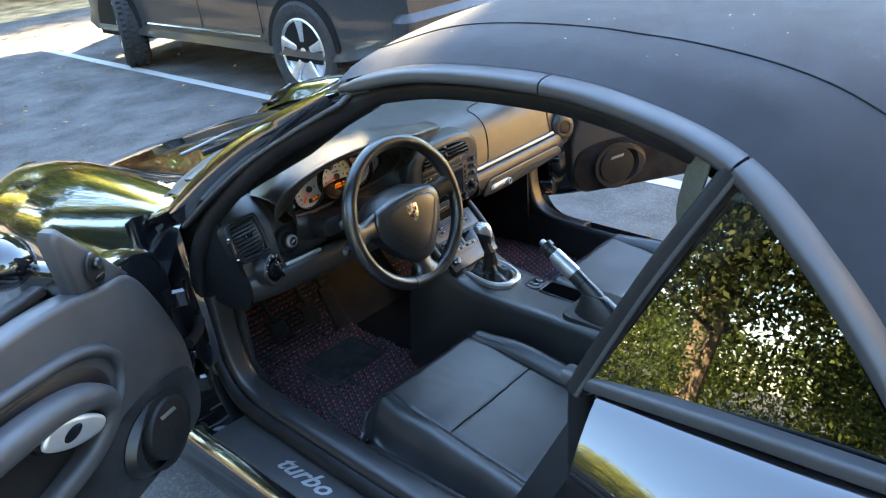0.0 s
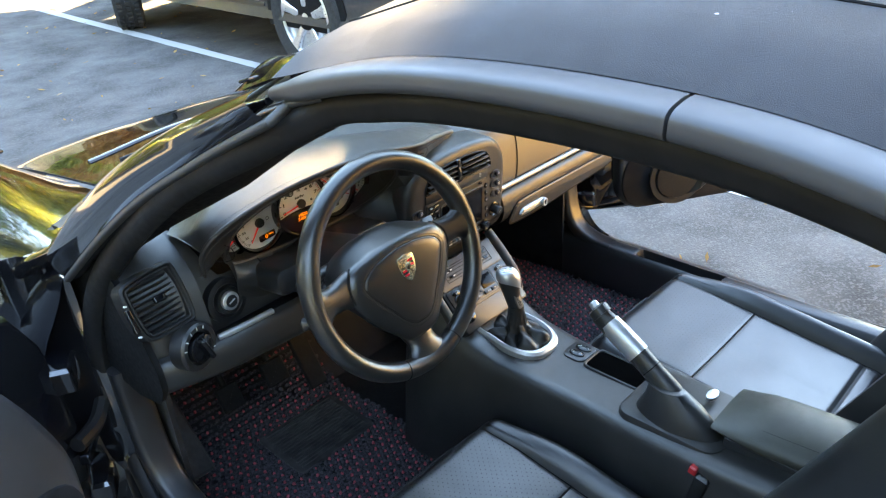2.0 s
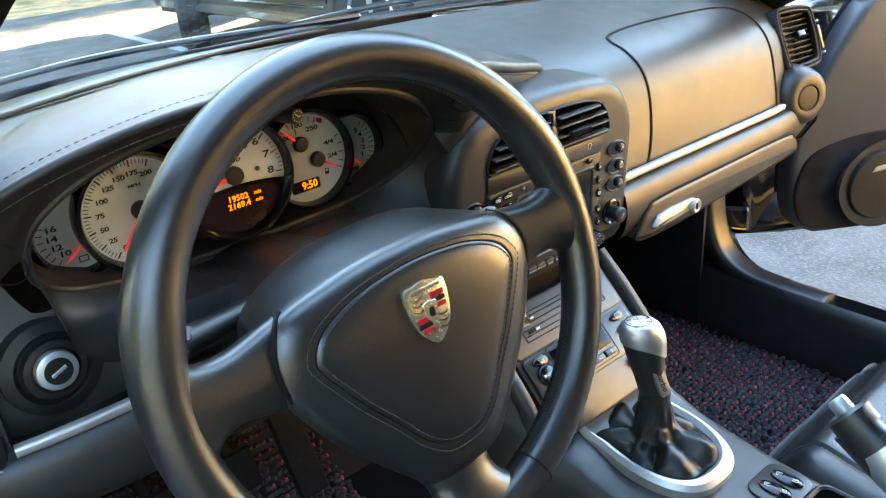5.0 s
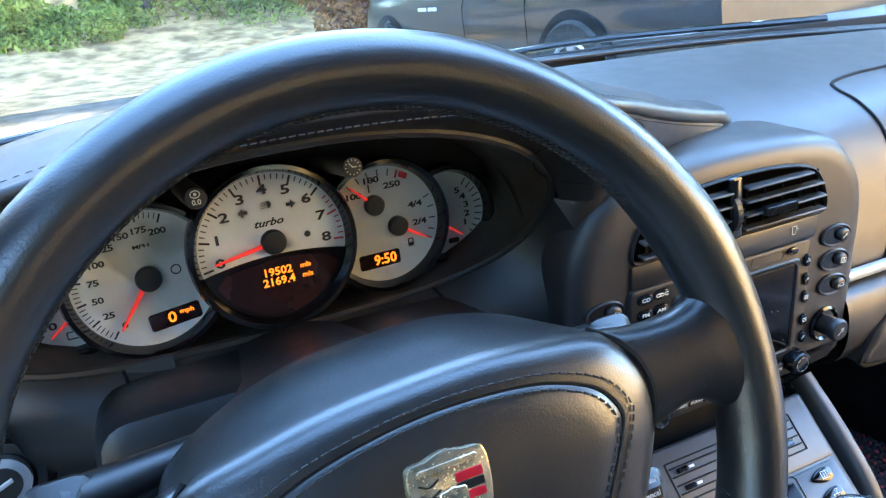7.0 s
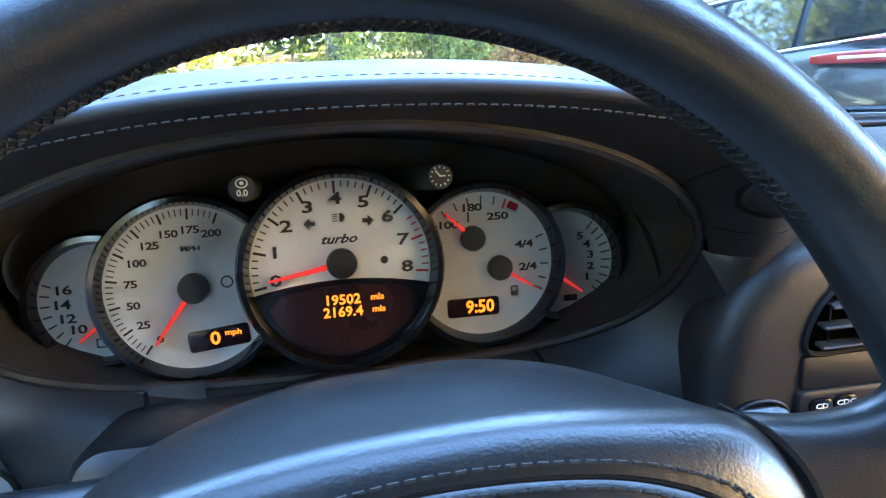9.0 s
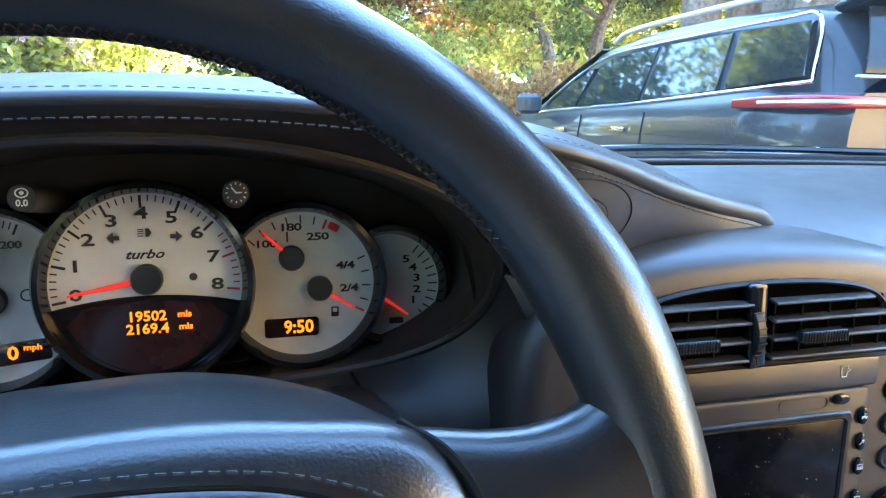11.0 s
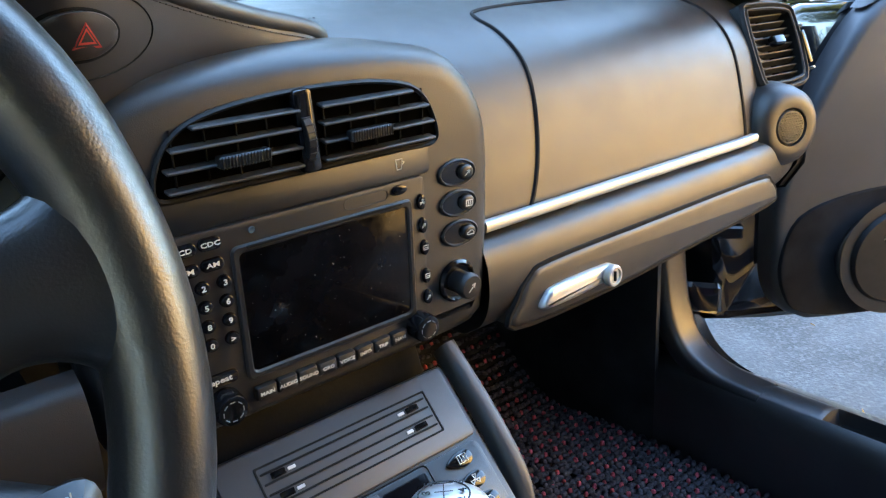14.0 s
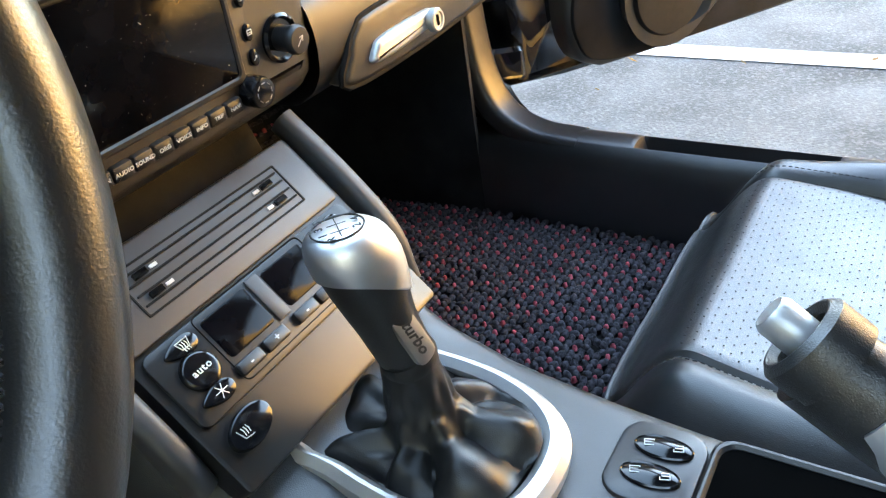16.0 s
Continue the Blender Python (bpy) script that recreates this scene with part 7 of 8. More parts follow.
for i, (xx, zz) in enumerate(((0.0775, 0.7920), (0.0783, 0.7750), (0.0790, 0.7585), (0.0797, 0.7370), (0.0803, 0.7205))):
    kx = part("side_key", slab(circle(0.0034, 16, 0.0056), 0.0, 0.003, 0.001, m=sp(xx, zz, 0.019)), gloss_black, radio)
    glyph(("fan", "arrow", "window", "window", "arrow")[i], sp(xx, zz, 0.0220), 0.0042, kx, 0.0004)
for s_, x, zz in (("CD", -0.0872, 0.8012), ("CDC", -0.0725, 0.8020), ("FM", -0.0872, 0.7888), ("AM", -0.0725, 0.7895)):
    kx = part("source_key", slab(rrect(0.0140, 0.0078, 0.0036, 4, x, zz), 0.019, 0.0214, 0.001, m=SM), gloss_black, radio)
    lettering("key_print", s_, 0.0040, grey_ink, kx, sp(x, zz, 0.0216), wide=1.35)
for r in range(4):
    for c in range(3):
        s_ = ("1", "2", "3", "4", "5", "6", "7", "8", "9", "", "0", ">")[r * 3 + c]
        x, zz = -0.0935 + 0.0131 * c, 0.7768 + 0.0004 * c - 0.0121 * r
        kx = part("number_key", slab(circle(0.0044, 18, 0.0041), 0.0, 0.0034, 0.0014, m=sp(x, zz, 0.019)), gloss_black, radio)
        if s_:
            lettering("key_print", s_, 0.0048, grey_ink, kx, sp(x, zz, 0.0226), wide=1.15)
kx = part("repeat_key", slab(rrect(0.026, 0.0085, 0.004, 4, -0.0795, 0.7170), 0.019, 0.0214, 0.001, m=SM), gloss_black, radio)
lettering("key_print", "repeat", 0.0050, grey_ink, kx, sp(-0.0795, 0.7170, 0.0216), wide=1.25)
for i, s_ in enumerate(("MAIN", "AUDIO", "SOUND", "ORG", "VOICE", "INFO", "TRIP", "NAVI")):
    x = -0.0511 + 0.0147 * i
    kx = part("menu_key", slab(rrect(0.0140, 0.0098, 0.0016, 3, x, 0.6985), 0.016, 0.0240, 0.0018, m=SM), plastic, radio)
    lettering("key_print", s_, 0.0035, grey_ink, kx, sp(x, 0.6985, 0.0242), wide=1.15)
for x, zz in ((-0.0775, 0.7000), (0.0713, 0.7015)):
    kb = part("radio_knob", turned([(0.0108, 0.0), (0.0104, 0.011), (0.0094, 0.0135), (0.007, 0.0140), (0, 0.0135)], 28, m=sp(x, zz, 0.018)), gloss_black, radio, "ribbed round radio knob")
    bm = bmesh.new()
    for k in range(8):
        slab([(0.0060, -0.0016), (0.0066, -0.0016), (0.0066, 0.0016), (0.0060, 0.0016)], 0.0140, 0.0143, 0.0001, 1, bm=bm, m=sp(x, zz, 0.018, k * 45))
    part("knob_mark", bm, badge_silver, kb)
# rocker switches down both sides of the radio: a dished oval with a raised finger pad at one end
def rocker(x, z, nm, mark="car", turn=0):
    m_ = sp(x, z, 0.0145, turn)
    sw = part(nm, frame_ring(circle(0.0172, 36, 0.0100), circle(0.0150, 36, 0.0080), -0.002, 0.0035, 0.0008, m=m_), plastic, stack, "oval rocker switch")
    part("switch_dish", turned([(1.0, 0.0022), (0.8, 0.0010), (0.4, 0.0004), (0, 0.0004)], 32, m=m_ @ Matrix.Diagonal((0.0151, 0.0081, 1, 1))), gloss_black, sw)
    pad = part("switch_cap", slab(circle(0.0064, 22, 0.0056), 0.0006, 0.0062, 0.0024, 3, m=m_ @ Matrix.Translation((0.0068, 0, 0))), plastic, sw)
    if mark:
        glyph(mark, m_ @ Matrix.Translation((0.0068, 0, 0.0062)), 0.0062, pad)
        part("switch_lamp", frame_ring(circle(0.0017, 14), circle(0.0012, 14), 0.0004, 0.0010, 0.0001, m=m_ @ Matrix.Translation((-0.0085, 0, 0))), badge_silver, sw)
for x, z, mk in ((0.1135, 0.8042, "arrow"), (0.1142, 0.7817, "rear"), (0.1150, 0.7588, "car")):
    rocker(x, z, "rocker_switch", mk, -4)
for z in (0.7972, 0.7745):
    rocker(-0.1205, z, "rocker_switch")
lt = part("lighter_ring", turned([(0.0165, 0.0), (0.0165, 0.004), (0.0145, 0.0055), (0.0125, 0.003), (0, 0.003)], 32, m=sp(0.1110, 0.7222, 0.0135)), gloss_black, stack, "cigarette lighter in its ring")
part("lighter_knob", turned([(0.0088, 0.0), (0.0088, 0.013), (0.0100, 0.014), (0.0098, 0.018), (0.0085, 0.0195), (0, 0.0200)], 26, m=sp(0.1110, 0.7222, 0.0145)), plastic, lt)
glyph("arrow", sp(0.1110, 0.7222, 0.0346), 0.009, lt)

part("lower_gap", box(0.20, 0.006, 0.085, 0.002, m=pose(0, 0.045, 0.655, -20)), deep_black, stack)

# ---- lower console: climate panel, gear lever ring, switches ----
console = thing("centre_console", "black centre tunnel console with climate panel and cubby", "centre console")
CP = pose(0.0, 0.010, 0.655, 45)     # climate panel: local y runs up the slope, z out of it
side = [[(-0.118, y, z), (-0.118, y, z)] for y, z in ((0, 0),)]
pan = rrect(0.194, 0.156, 0.004, 3, 0.0, -0.078)
part("panel", slab(pan, -0.05, 0.0, 0.002, m=CP), plastic, console, "sloping climate control panel")
for sg in (-1, 1):
    pth = [CP @ V(sg * 0.109, 0.012, -0.002), CP @ V(sg * 0.111, -0.05, -0.002), CP @ V(sg * 0.110, -0.10, -0.006), CP @ V(sg * 0.106, -0.135, -0.022)]
    part("panel_rail", sweep(smooth_path(pth, 6), rrect(0.016, 0.020, 0.006)), trim_plastic, console, "rounded rail beside the panel")
# cassette flap panel with slots
f = part("tray_panel", slab(rrect(0.184, 0.056, 0.003, 3, 0.0, -0.030), -0.002, 0.003, 0.001, m=CP), trim_plastic, console, "storage panel with twin ribs")
for k, yy in enumerate((-0.0185, -0.0255, -0.0325, -0.0395)):
    part("groove", box(0.132, 0.0014, 0.002, 0.0002, m=CP @ Matrix.Translation((0.001, yy, 0.003))), deep_black, f)
part("groove_frame", frame_ring(rrect(0.138, 0.033, 0.001, 2, 0.001, -0.0295), rrect(0.1352, 0.0302, 0.001, 2, 0.001, -0.0295), 0.001, 0.0036, 0.0002, m=CP), deep_black, f)
for x, yy in ((-0.054, -0.0220), (-0.054, -0.0360), (0.054, -0.0220), (0.054, -0.0360)):
    part("slide_tab", box(0.010, 0.004, 0.003, 0.0006, m=CP @ Matrix.Translation((x, yy, 0.004))), gloss_black, f)
    part("tab_mark", box(0.0055, 0.0022, 0.001, 0.0002, m=CP @ Matrix.Translation((x * 0.82, yy, 0.0036))), grey_ink, f)
c = part("climate_unit", slab(rrect(0.181, 0.0535, 0.006, 3, 0.0, -0.0875), -0.002, 0.0025, 0.001, m=CP), plastic, console, "climate control unit with twin displays")
part("display_frame", frame_ring(rrect(0.0960, 0.0500, 0.004, 3, -0.005, -0.0850), rrect(0.0945, 0.0485, 0.004, 3, -0.005, -0.0850), 0.0018, 0.0032, 0.0003, m=CP), deep_black, c)
for x in (-0.0310, 0.0210):
    part("display", slab(rrect(0.038, 0.0285, 0.003, 3, x, -0.0795), 0.0018, 0.0032, 0.0005, m=CP), screen_glass, c)
part("display_bridge", slab(rrect(0.0105, 0.0330, 0.001, 2, -0.005, -0.0795), 0.0018, 0.0042, 0.0008, m=CP), trim_plastic, c)
au = part("auto_button", slab(circle(0.0122, 30), 0.002, 0.0062, 0.003, 4, m=CP @ Matrix.Translation((-0.0690, -0.0865, 0))), gloss_black, c)
lettering("button_print", "auto", 0.0060, grey_ink, au, CP @ Matrix.Translation((-0.0690, -0.0865, 0.0064)), spacing=1.15, wide=1.1)
for x, yy, s in ((-0.0680, -0.0695, "defrost"), (-0.0710, -0.1030, "snow"), (0.0680, -0.0695, "rear"), (0.0690, -0.0865, "fan"), (0.0710, -0.1030, "car")):
    leaf_ = [(0.0118 * math.cos(q), 0.0058 * math.sin(q) * (1 + 0.35 * math.cos(q))) for q in np.linspace(0, 2 * math.pi, 26, endpoint=False)]
    b = part("climate_button", slab(leaf_, 0.002, 0.0048, 0.0015, m=CP @ Matrix.Translation((x, yy, 0))), gloss_black, c)
    glyph(s, CP @ Matrix.Translation((x + 0.002, yy, 0.0048)), 0.0085, b)
for x, s in ((-0.0440, "-"), (-0.0215, "+"), (0.0070, "-"), (0.0290, "+")):
    b = part("rocker_key", slab(rrect(0.0195, 0.0082, 0.0015, 2, x, -0.1020), 0.002, 0.0065, 0.0015, m=CP), plastic, c)
    lettering("button_print", s, 0.0072, grey_ink, b, CP @ Matrix.Translation((x, -0.1020, 0.0067)))
for x in (-0.0705, 0.0640):
    h = part("seat_heater_switch", slab(circle(0.0165, 26, 0.0105), 0.0, 0.005, 0.002, m=CP @ Matrix.Translation((x, -0.1285, 0.0)) @ pose(0, 0, 0, 0, 0, 12 if x < 0 else -12)), gloss_black, console, "oval seat heating switch")
    glyph("seat", CP @ Matrix.Translation((x - 0.006, -0.1295, 0.0050)), 0.009, h)

# tunnel body
TY = [0.06, 0.0, -0.06, -0.10, -0.16, -0.24, -0.34, -0.44, -0.56, -0.66, -0.80, -0.95]
TZ = [0.60, 0.585, 0.55, 0.525, 0.508, 0.502, 0.500, 0.502, 0.508, 0.515, 0.53, 0.53]
TW = [0.100, 0.105, 0.106, 0.104, 0.100, 0.094, 0.088, 0.090, 0.095, 0.098, 0.10, 0.10]
rows = []
for y in np.linspace(0.05, -0.95, 40):
    z, w = interp(-y, [-v for v in TY], TZ), interp(-y, [-v for v in TY], TW)
    flare = 0.05 * smoothstep(-0.30, 0.02, y)
    half = [(0, z), (w * 0.6, z), (w - 0.014, z - 0.002), (w - 0.002, z - 0.012), (w + 0.004 + flare * 0.2, z - 0.04), (w + 0.012 + flare * 0.5, z - 0.12), (w + 0.02 + flare, 0.21)]
    r = [V(p.x, y, p.y) for p in smooth_path([(a, b, 0) for a, b in half], 4)]
    rows.append([V(-p.x, p.y, p.z) for p in reversed(r)] + r[1:])
bm = bmesh.new()
grid(bm, rows)
part("tunnel", bm, leather, console, "leather-covered centre tunnel")
# silver ring round the gear boot
RM = pose(0.002, -0.146, 0.522, 7)
def ring_outline(k):
    o = [(-0.051, 0.076), (0.051, 0.076), (0.0600, 0.03), (0.0625, -0.022), (0.051, -0.064), (0.024, -0.087), (-0.024, -0.087), (-0.051, -0.064), (-0.0625, -0.022), (-0.0600, 0.03)]
    return list(reversed([(p.x * k, p.y * k) for p in smooth_ring([(x, y, 0) for x, y in reversed(o)], 5)]))[::-1]
ro_, ri_ = ring_outline(1.0), ring_outline(0.80)
if sum(ro_[k][0] * ro_[(k + 1) % len(ro_)][1] - ro_[(k + 1) % len(ro_)][0] * ro_[k][1] for k in range(len(ro_))) < 0:
    ro_, ri_ = ro_[::-1], ri_[::-1]
part("shift_ring", frame_ring(ro_, ri_, -0.02, 0.006, 0.005, m=RM), satin_silver, console, "satin silver ring round the gear boot")
# window switches and cubby
part("switch_plate", slab(rrect(0.062, 0.052, 0.016, 5, 0.0445, -0.2765), 0.0, 0.006, 0.003, m=Matrix.Translation((0, 0, 0.499))), sill_plastic, console, "rounded switch plate")
for xx, yy in ((0.0555, -0.2780), (0.0330, -0.2770)):
    m_ = pose(xx, yy, 0.505, 0, 0, 94)
    w = part("window_switch", frame_ring(circle(0.0175, 32, 0.0088), circle(0.0160, 32, 0.0072), 0.0, 0.0025, 0.0008, m=m_), gloss_black, console, "oval window switch")
    part("switch_dish", turned([(1.0, 0.0018), (0.8, 0.0026), (0.4, 0.0040), (0, 0.0044)], 28, m=m_ @ Matrix.Diagonal((0.0160, 0.0072, 1, 1))), gloss_black, w)
    for dx in (-0.0085, 0.0085):
        glyph("window", m_ @ Matrix.Translation((dx, 0, 0.0036)) @ pose(0, 0, 0, 0, 0, 15), 0.0062, w)
part("cubby_rim", frame_ring(rrect(0.070, 0.134, 0.014, 5, 0.045, -0.3695), rrect(0.059, 0.123, 0.011, 5, 0.045, -0.3695), 0.0, 0.006, 0.002, m=Matrix.Translation((0, 0, 0.499))), plastic, console)
# shallow black sheet paints the shade of a deep pocket
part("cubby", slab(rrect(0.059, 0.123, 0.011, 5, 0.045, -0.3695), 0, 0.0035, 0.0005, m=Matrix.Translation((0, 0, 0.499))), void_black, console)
part("roof_button", slab(circle(0.017, 24, 0.0095), 0.0, 0.006, 0.002, m=pose(0.055, -0.556, 0.526)), silver, console, "oval silver-rimmed console button")
part("rear_tray", slab(rrect(0.17, 0.20, 0.03, 5, 0.01, -0.53), 0.0, 0.020, 0.010, m=Matrix.Translation((0, 0, 0.497))), dash_skin, console)
ar = thing("armrest", "olive-black leather centre armrest between the seats", "armrest")
rings = []
for y in np.linspace(-0.60, -0.92, 12):
    t = (-y - 0.60) / 0.32
    k = min(1, 0.35 + 3.2 * t) if t < 0.2 else 1.0
    rings.append([V(0.02 + 0.075 * math.cos(q) * (0.8 + 0.2 * k), y, 0.545 + 0.020 * t + 0.030 * k * math.sin(q)) for q in np.linspace(0, 2 * math.pi, 24, endpoint=False)])
part("pad", loft(rings), olive_leather, ar, "padded leather lid")
part("base", box(0.118, 0.29, 0.034, 0.008, m=pose(0.02, -0.765, 0.522)), plastic, ar, "black plastic base")
stitches([V(0.02 + 0.050 * sx, y, 0.545 + 0.020 * (-y - 0.60) / 0.32 + 0.0235) for sx in (-1,) for y in np.linspace(-0.68, -0.91, 20)], ar, stitch_mat, 0.006, 0.0035, 0.0006)

# ---- gear lever ----
gear = thing("gear_lever", "aluminium-topped gear knob on pleated black leather boot", "gear lever")
gk0, gk1 = V(0.004, -0.163, 0.530), V(-0.026, -0.139, 0.681)
ax = (gk1 - gk0).normalized()
gm = Matrix.Translation(gk0) @ ax.to_track_quat("Z", "Y").to_matrix().to_4x4()
if (gm.to_3x3() @ V(0, 1, 0)).y < 0:
    gm = gm @ pose(0, 0, 0, 0, 0, 180)
L = (gk1 - gk0).length
KT = [0.34, 0.50, 0.60, 0.70, 0.78, 0.86, 0.92, 0.965, 0.99, 1.0]
KR = [0.0136, 0.0142, 0.0150, 0.0170, 0.0185, 0.0192, 0.0186, 0.0164, 0.0130, 0.0086]


def knob(t, q, grow=0.0):
    """A point of the knob's skin; its top leans towards the rear seat."""
    r = interp(t, KT, KR) + grow
    y = r * 1.14 * math.sin(q) - 0.003 * smoothstep(0.5, 0.9, t)
    return gm @ V(r * math.cos(q), y, L * t + 0.22 * y * smoothstep(0.6, 1.0, t))


QQ = list(np.linspace(0, 2 * math.pi, 40, endpoint=False))
part("knob_grip", loft([[knob(t, q) for q in QQ] for t in np.linspace(0.34, 0.95, 18)]), wheel_leather, gear, "black leather knob grip")
rings = []
for f in (0.0, 0.02, 0.12, 0.25, 0.4, 0.55, 0.7, 0.8, 0.88, 0.94, 0.98, 1.0):
    ring_ = []
    for q in QQ:
        dip = (0.5 - 0.5 * math.sin(q)) ** 2.2
        t0 = 0.855 - 0.19 * dip
        ring_.append(knob(t0 + (1.0 - t0) * f, q, 0.0004 if f == 0 else 0.0014))
    rings.append(ring_)
kc = part("knob_cap", loft(rings), silver, gear, "satin aluminium knob cap")
pm = gm @ Matrix.Translation((0, -0.003, L * 1.0003)) @ pose(0, 0, 0, 12.4)
part("pattern_ring", tube([pm @ V(0.0118 * math.cos(q), 0.0136 * math.sin(q), -0.0008) for q in np.linspace(0, 2 * math.pi, 32, endpoint=False)], 0.0005, 5, closed=True), dial_ink, kc)
for s, x, y in (("1", -0.006, 0.008), ("2", -0.006, -0.009), ("3", 0.001, 0.009), ("4", 0.001, -0.010), ("5", 0.008, 0.008), ("6", 0.008, -0.009), ("R", -0.0115, 0.005)):
    lettering("pattern_print", s, 0.0062, dial_ink, kc, pm @ Matrix.Translation((x, y, 0.0006)))
bm = bmesh.new()
for x in (-0.006, 0.001, 0.008):
    box(0.0005, 0.010, 0.0004, 0.0001, bm=bm, m=pm @ Matrix.Translation((x, 0, 0.0006)))
box(0.0195, 0.0005, 0.0004, 0.0001, bm=bm, m=pm @ Matrix.Translation((-0.0025, 0, 0.0006)))
part("pattern_lines", bm, dial_ink, kc)
BM = gm @ pose(0, 0, 0, 0, 0, -58) @ Matrix.Translation((0, -0.0150, L * 0.53)) @ pose(0, 0, 0, 82)
bd = part("script_badge", slab(rrect(0.0145, 0.036, 0.005, 4), -0.002, 0.0016, 0.0008, m=BM), badge_silver, gear, "small silver script badge")
lettering("badge_script", "turbo", 0.010, dial_ink, bd, BM @ Matrix.Translation((0, 0, 0.0018)) @ pose(0, 0, 0, 0, 0, -90), shear=0.35)
rings = []
rim_a = sorted((math.atan2(y, x), math.hypot(x, y)) for x, y in ri_)
rim_a = [(a - 2 * math.pi, r) for a, r in rim_a[-3:]] + rim_a + [(a + 2 * math.pi, r) for a, r in rim_a[:3]]
for k in range(37):
    t = k / 36
    ring_ = []
    out = smoothstep(0.52, 1.0, t)
    for i in range(128):
        a0 = -math.pi + 2 * math.pi * i / 128
        rr = interp(a0, [p[0] for p in rim_a], [p[1] for p in rim_a])
        deep = noise.noise(V(1.7 * math.cos(a0), 1.7 * math.sin(a0), 2.2 * t + 1.3))
        fine = noise.noise(V(3.4 * math.cos(a0 + t), 3.4 * math.sin(a0 + t), 4.5 * t + 7))
        w = smoothstep(0.32, 0.62, t) * smoothstep(1.0, 0.90, t)
        r = 0.0152 + 0.0140 * t + (rr - 0.0292) * out ** 1.15 + 0.0022 * smoothstep(0.1, 0.3, t) * fine * (1 - w) + 0.006 * w * deep
        c = (gm @ V(0, 0, L * 0.42)).lerp(V(0.001, -0.150, 0.528), min(1, t / 0.62))
        z = c.z + w * (0.013 * deep + 0.010 * (abs(math.sin(3.5 * a0 + 3 * t + 2 * deep)) - 0.5) + 0.004 * fine) - 0.010 * smoothstep(0.8, 1.0, t)
        c = c.lerp(V(0.002, -0.146, 0), out)
        ring_.append(V(c.x + r * math.cos(a0), c.y + r * math.sin(a0), z))
    rings.append(ring_)
part("boot", loft(rings, False), boot_leather, gear, "pleated black leather boot")
part("boot_collar", turned([(0.0162, 0), (0.0172, 0.005), (0.0160, 0.010)], 24, m=gm @ Matrix.Translation((0, 0, L * 0.36))), boot_leather, gear)

# ---- handbrake ----
hb = thing("handbrake_lever", "black leather handbrake with aluminium grip plate", "handbrake")
p0, p1 = V(-0.026, -0.590, 0.500), V(-0.012, -0.352, 0.664)
d = (p1 - p0).normalized()
up = V(1, 0, 0).cross(d).normalized()
if up.z < 0:
    up = -up


def grip_point(t, q, grow=0.0):
    """A point of the lever's skin: t along it, q round it from the passenger's side over the top."""
    r = interp(t, [0, 0.25, 0.5, 0.65, 0.85, 0.95, 1.0], [0.030, 0.0235, 0.0190, 0.0195, 0.0200, 0.0188, 0.0180]) + grow
    return p0.lerp(p1, t) + up * (0.012 * math.sin(math.pi * t) - 0.006 + 1.12 * r * math.sin(q)) + V(0.92 * r * math.cos(q), 0, 0)


QG = list(np.linspace(0, 2 * math.pi, 28, endpoint=False))
part("grip", loft([[grip_point(t, q) for q in QG] for t in np.linspace(0, 0.975, 24)]), leather, hb, "black leather handbrake grip")
arc = [radians(a) for a in np.linspace(25, 215, 16)]
rings = []
for t in np.linspace(0.635, 0.895, 12):
    w = 1 - 0.35 * smoothstep(0.82, 0.895, t)
    qs = [radians(120) + (q - radians(120)) * w for q in arc]
    rings.append([grip_point(t, q, 0.0016) for q in qs] + [grip_point(t, q, -0.0012) for q in reversed(qs)])
part("grip_plate", loft(rings), silver, hb, "brushed aluminium grip plate")
part("grip_seam", tube([grip_point(0.52, q, 0.0002) for q in QG], 0.0009, 5, closed=True), deep_black, hb)
part("grip_collar", frame_ring(circle(0.0195, 28, 0.0200), circle(0.0125, 28, 0.013), -0.012, 0.006, 0.003, m=Matrix.Translation(p1) @ d.to_track_quat("Z", "Y").to_matrix().to_4x4()), leather, hb)
part("release_button", sweep([p1 - d * 0.012, p1 + d * 0.004, p1 + d * 0.016, p1 + d * 0.0185], circle(0.0086, 18), scale=lambda k: 1.0 if k < 0.9 else 0.82), satin_silver, hb, "silver release button")
part("gaiter", loft([[V(-0.028 + w * math.cos(q), y + l * math.sin(q), z) for q in np.linspace(0, 2 * math.pi, 24, endpoint=False)] for w, l, y, z in ((0.042, 0.088, -0.535, 0.503), (0.040, 0.080, -0.535, 0.520), (0.030, 0.056, -0.525, 0.550), (0.020, 0.034, -0.508, 0.575))]), leather, hb, "black leather handbrake gaiter")

# ---- seats ----
def crease(x, y, seed):
    """Fine wrinkles worn into the front of the cushion."""
    return (0.0008 if seed < 0 else 0.0001) * noise.noise(V(x * 34 + 9 * y, y * 13, seed)) * smoothstep(-0.14, -0.24, y) * smoothstep(-0.52, -0.40, y)


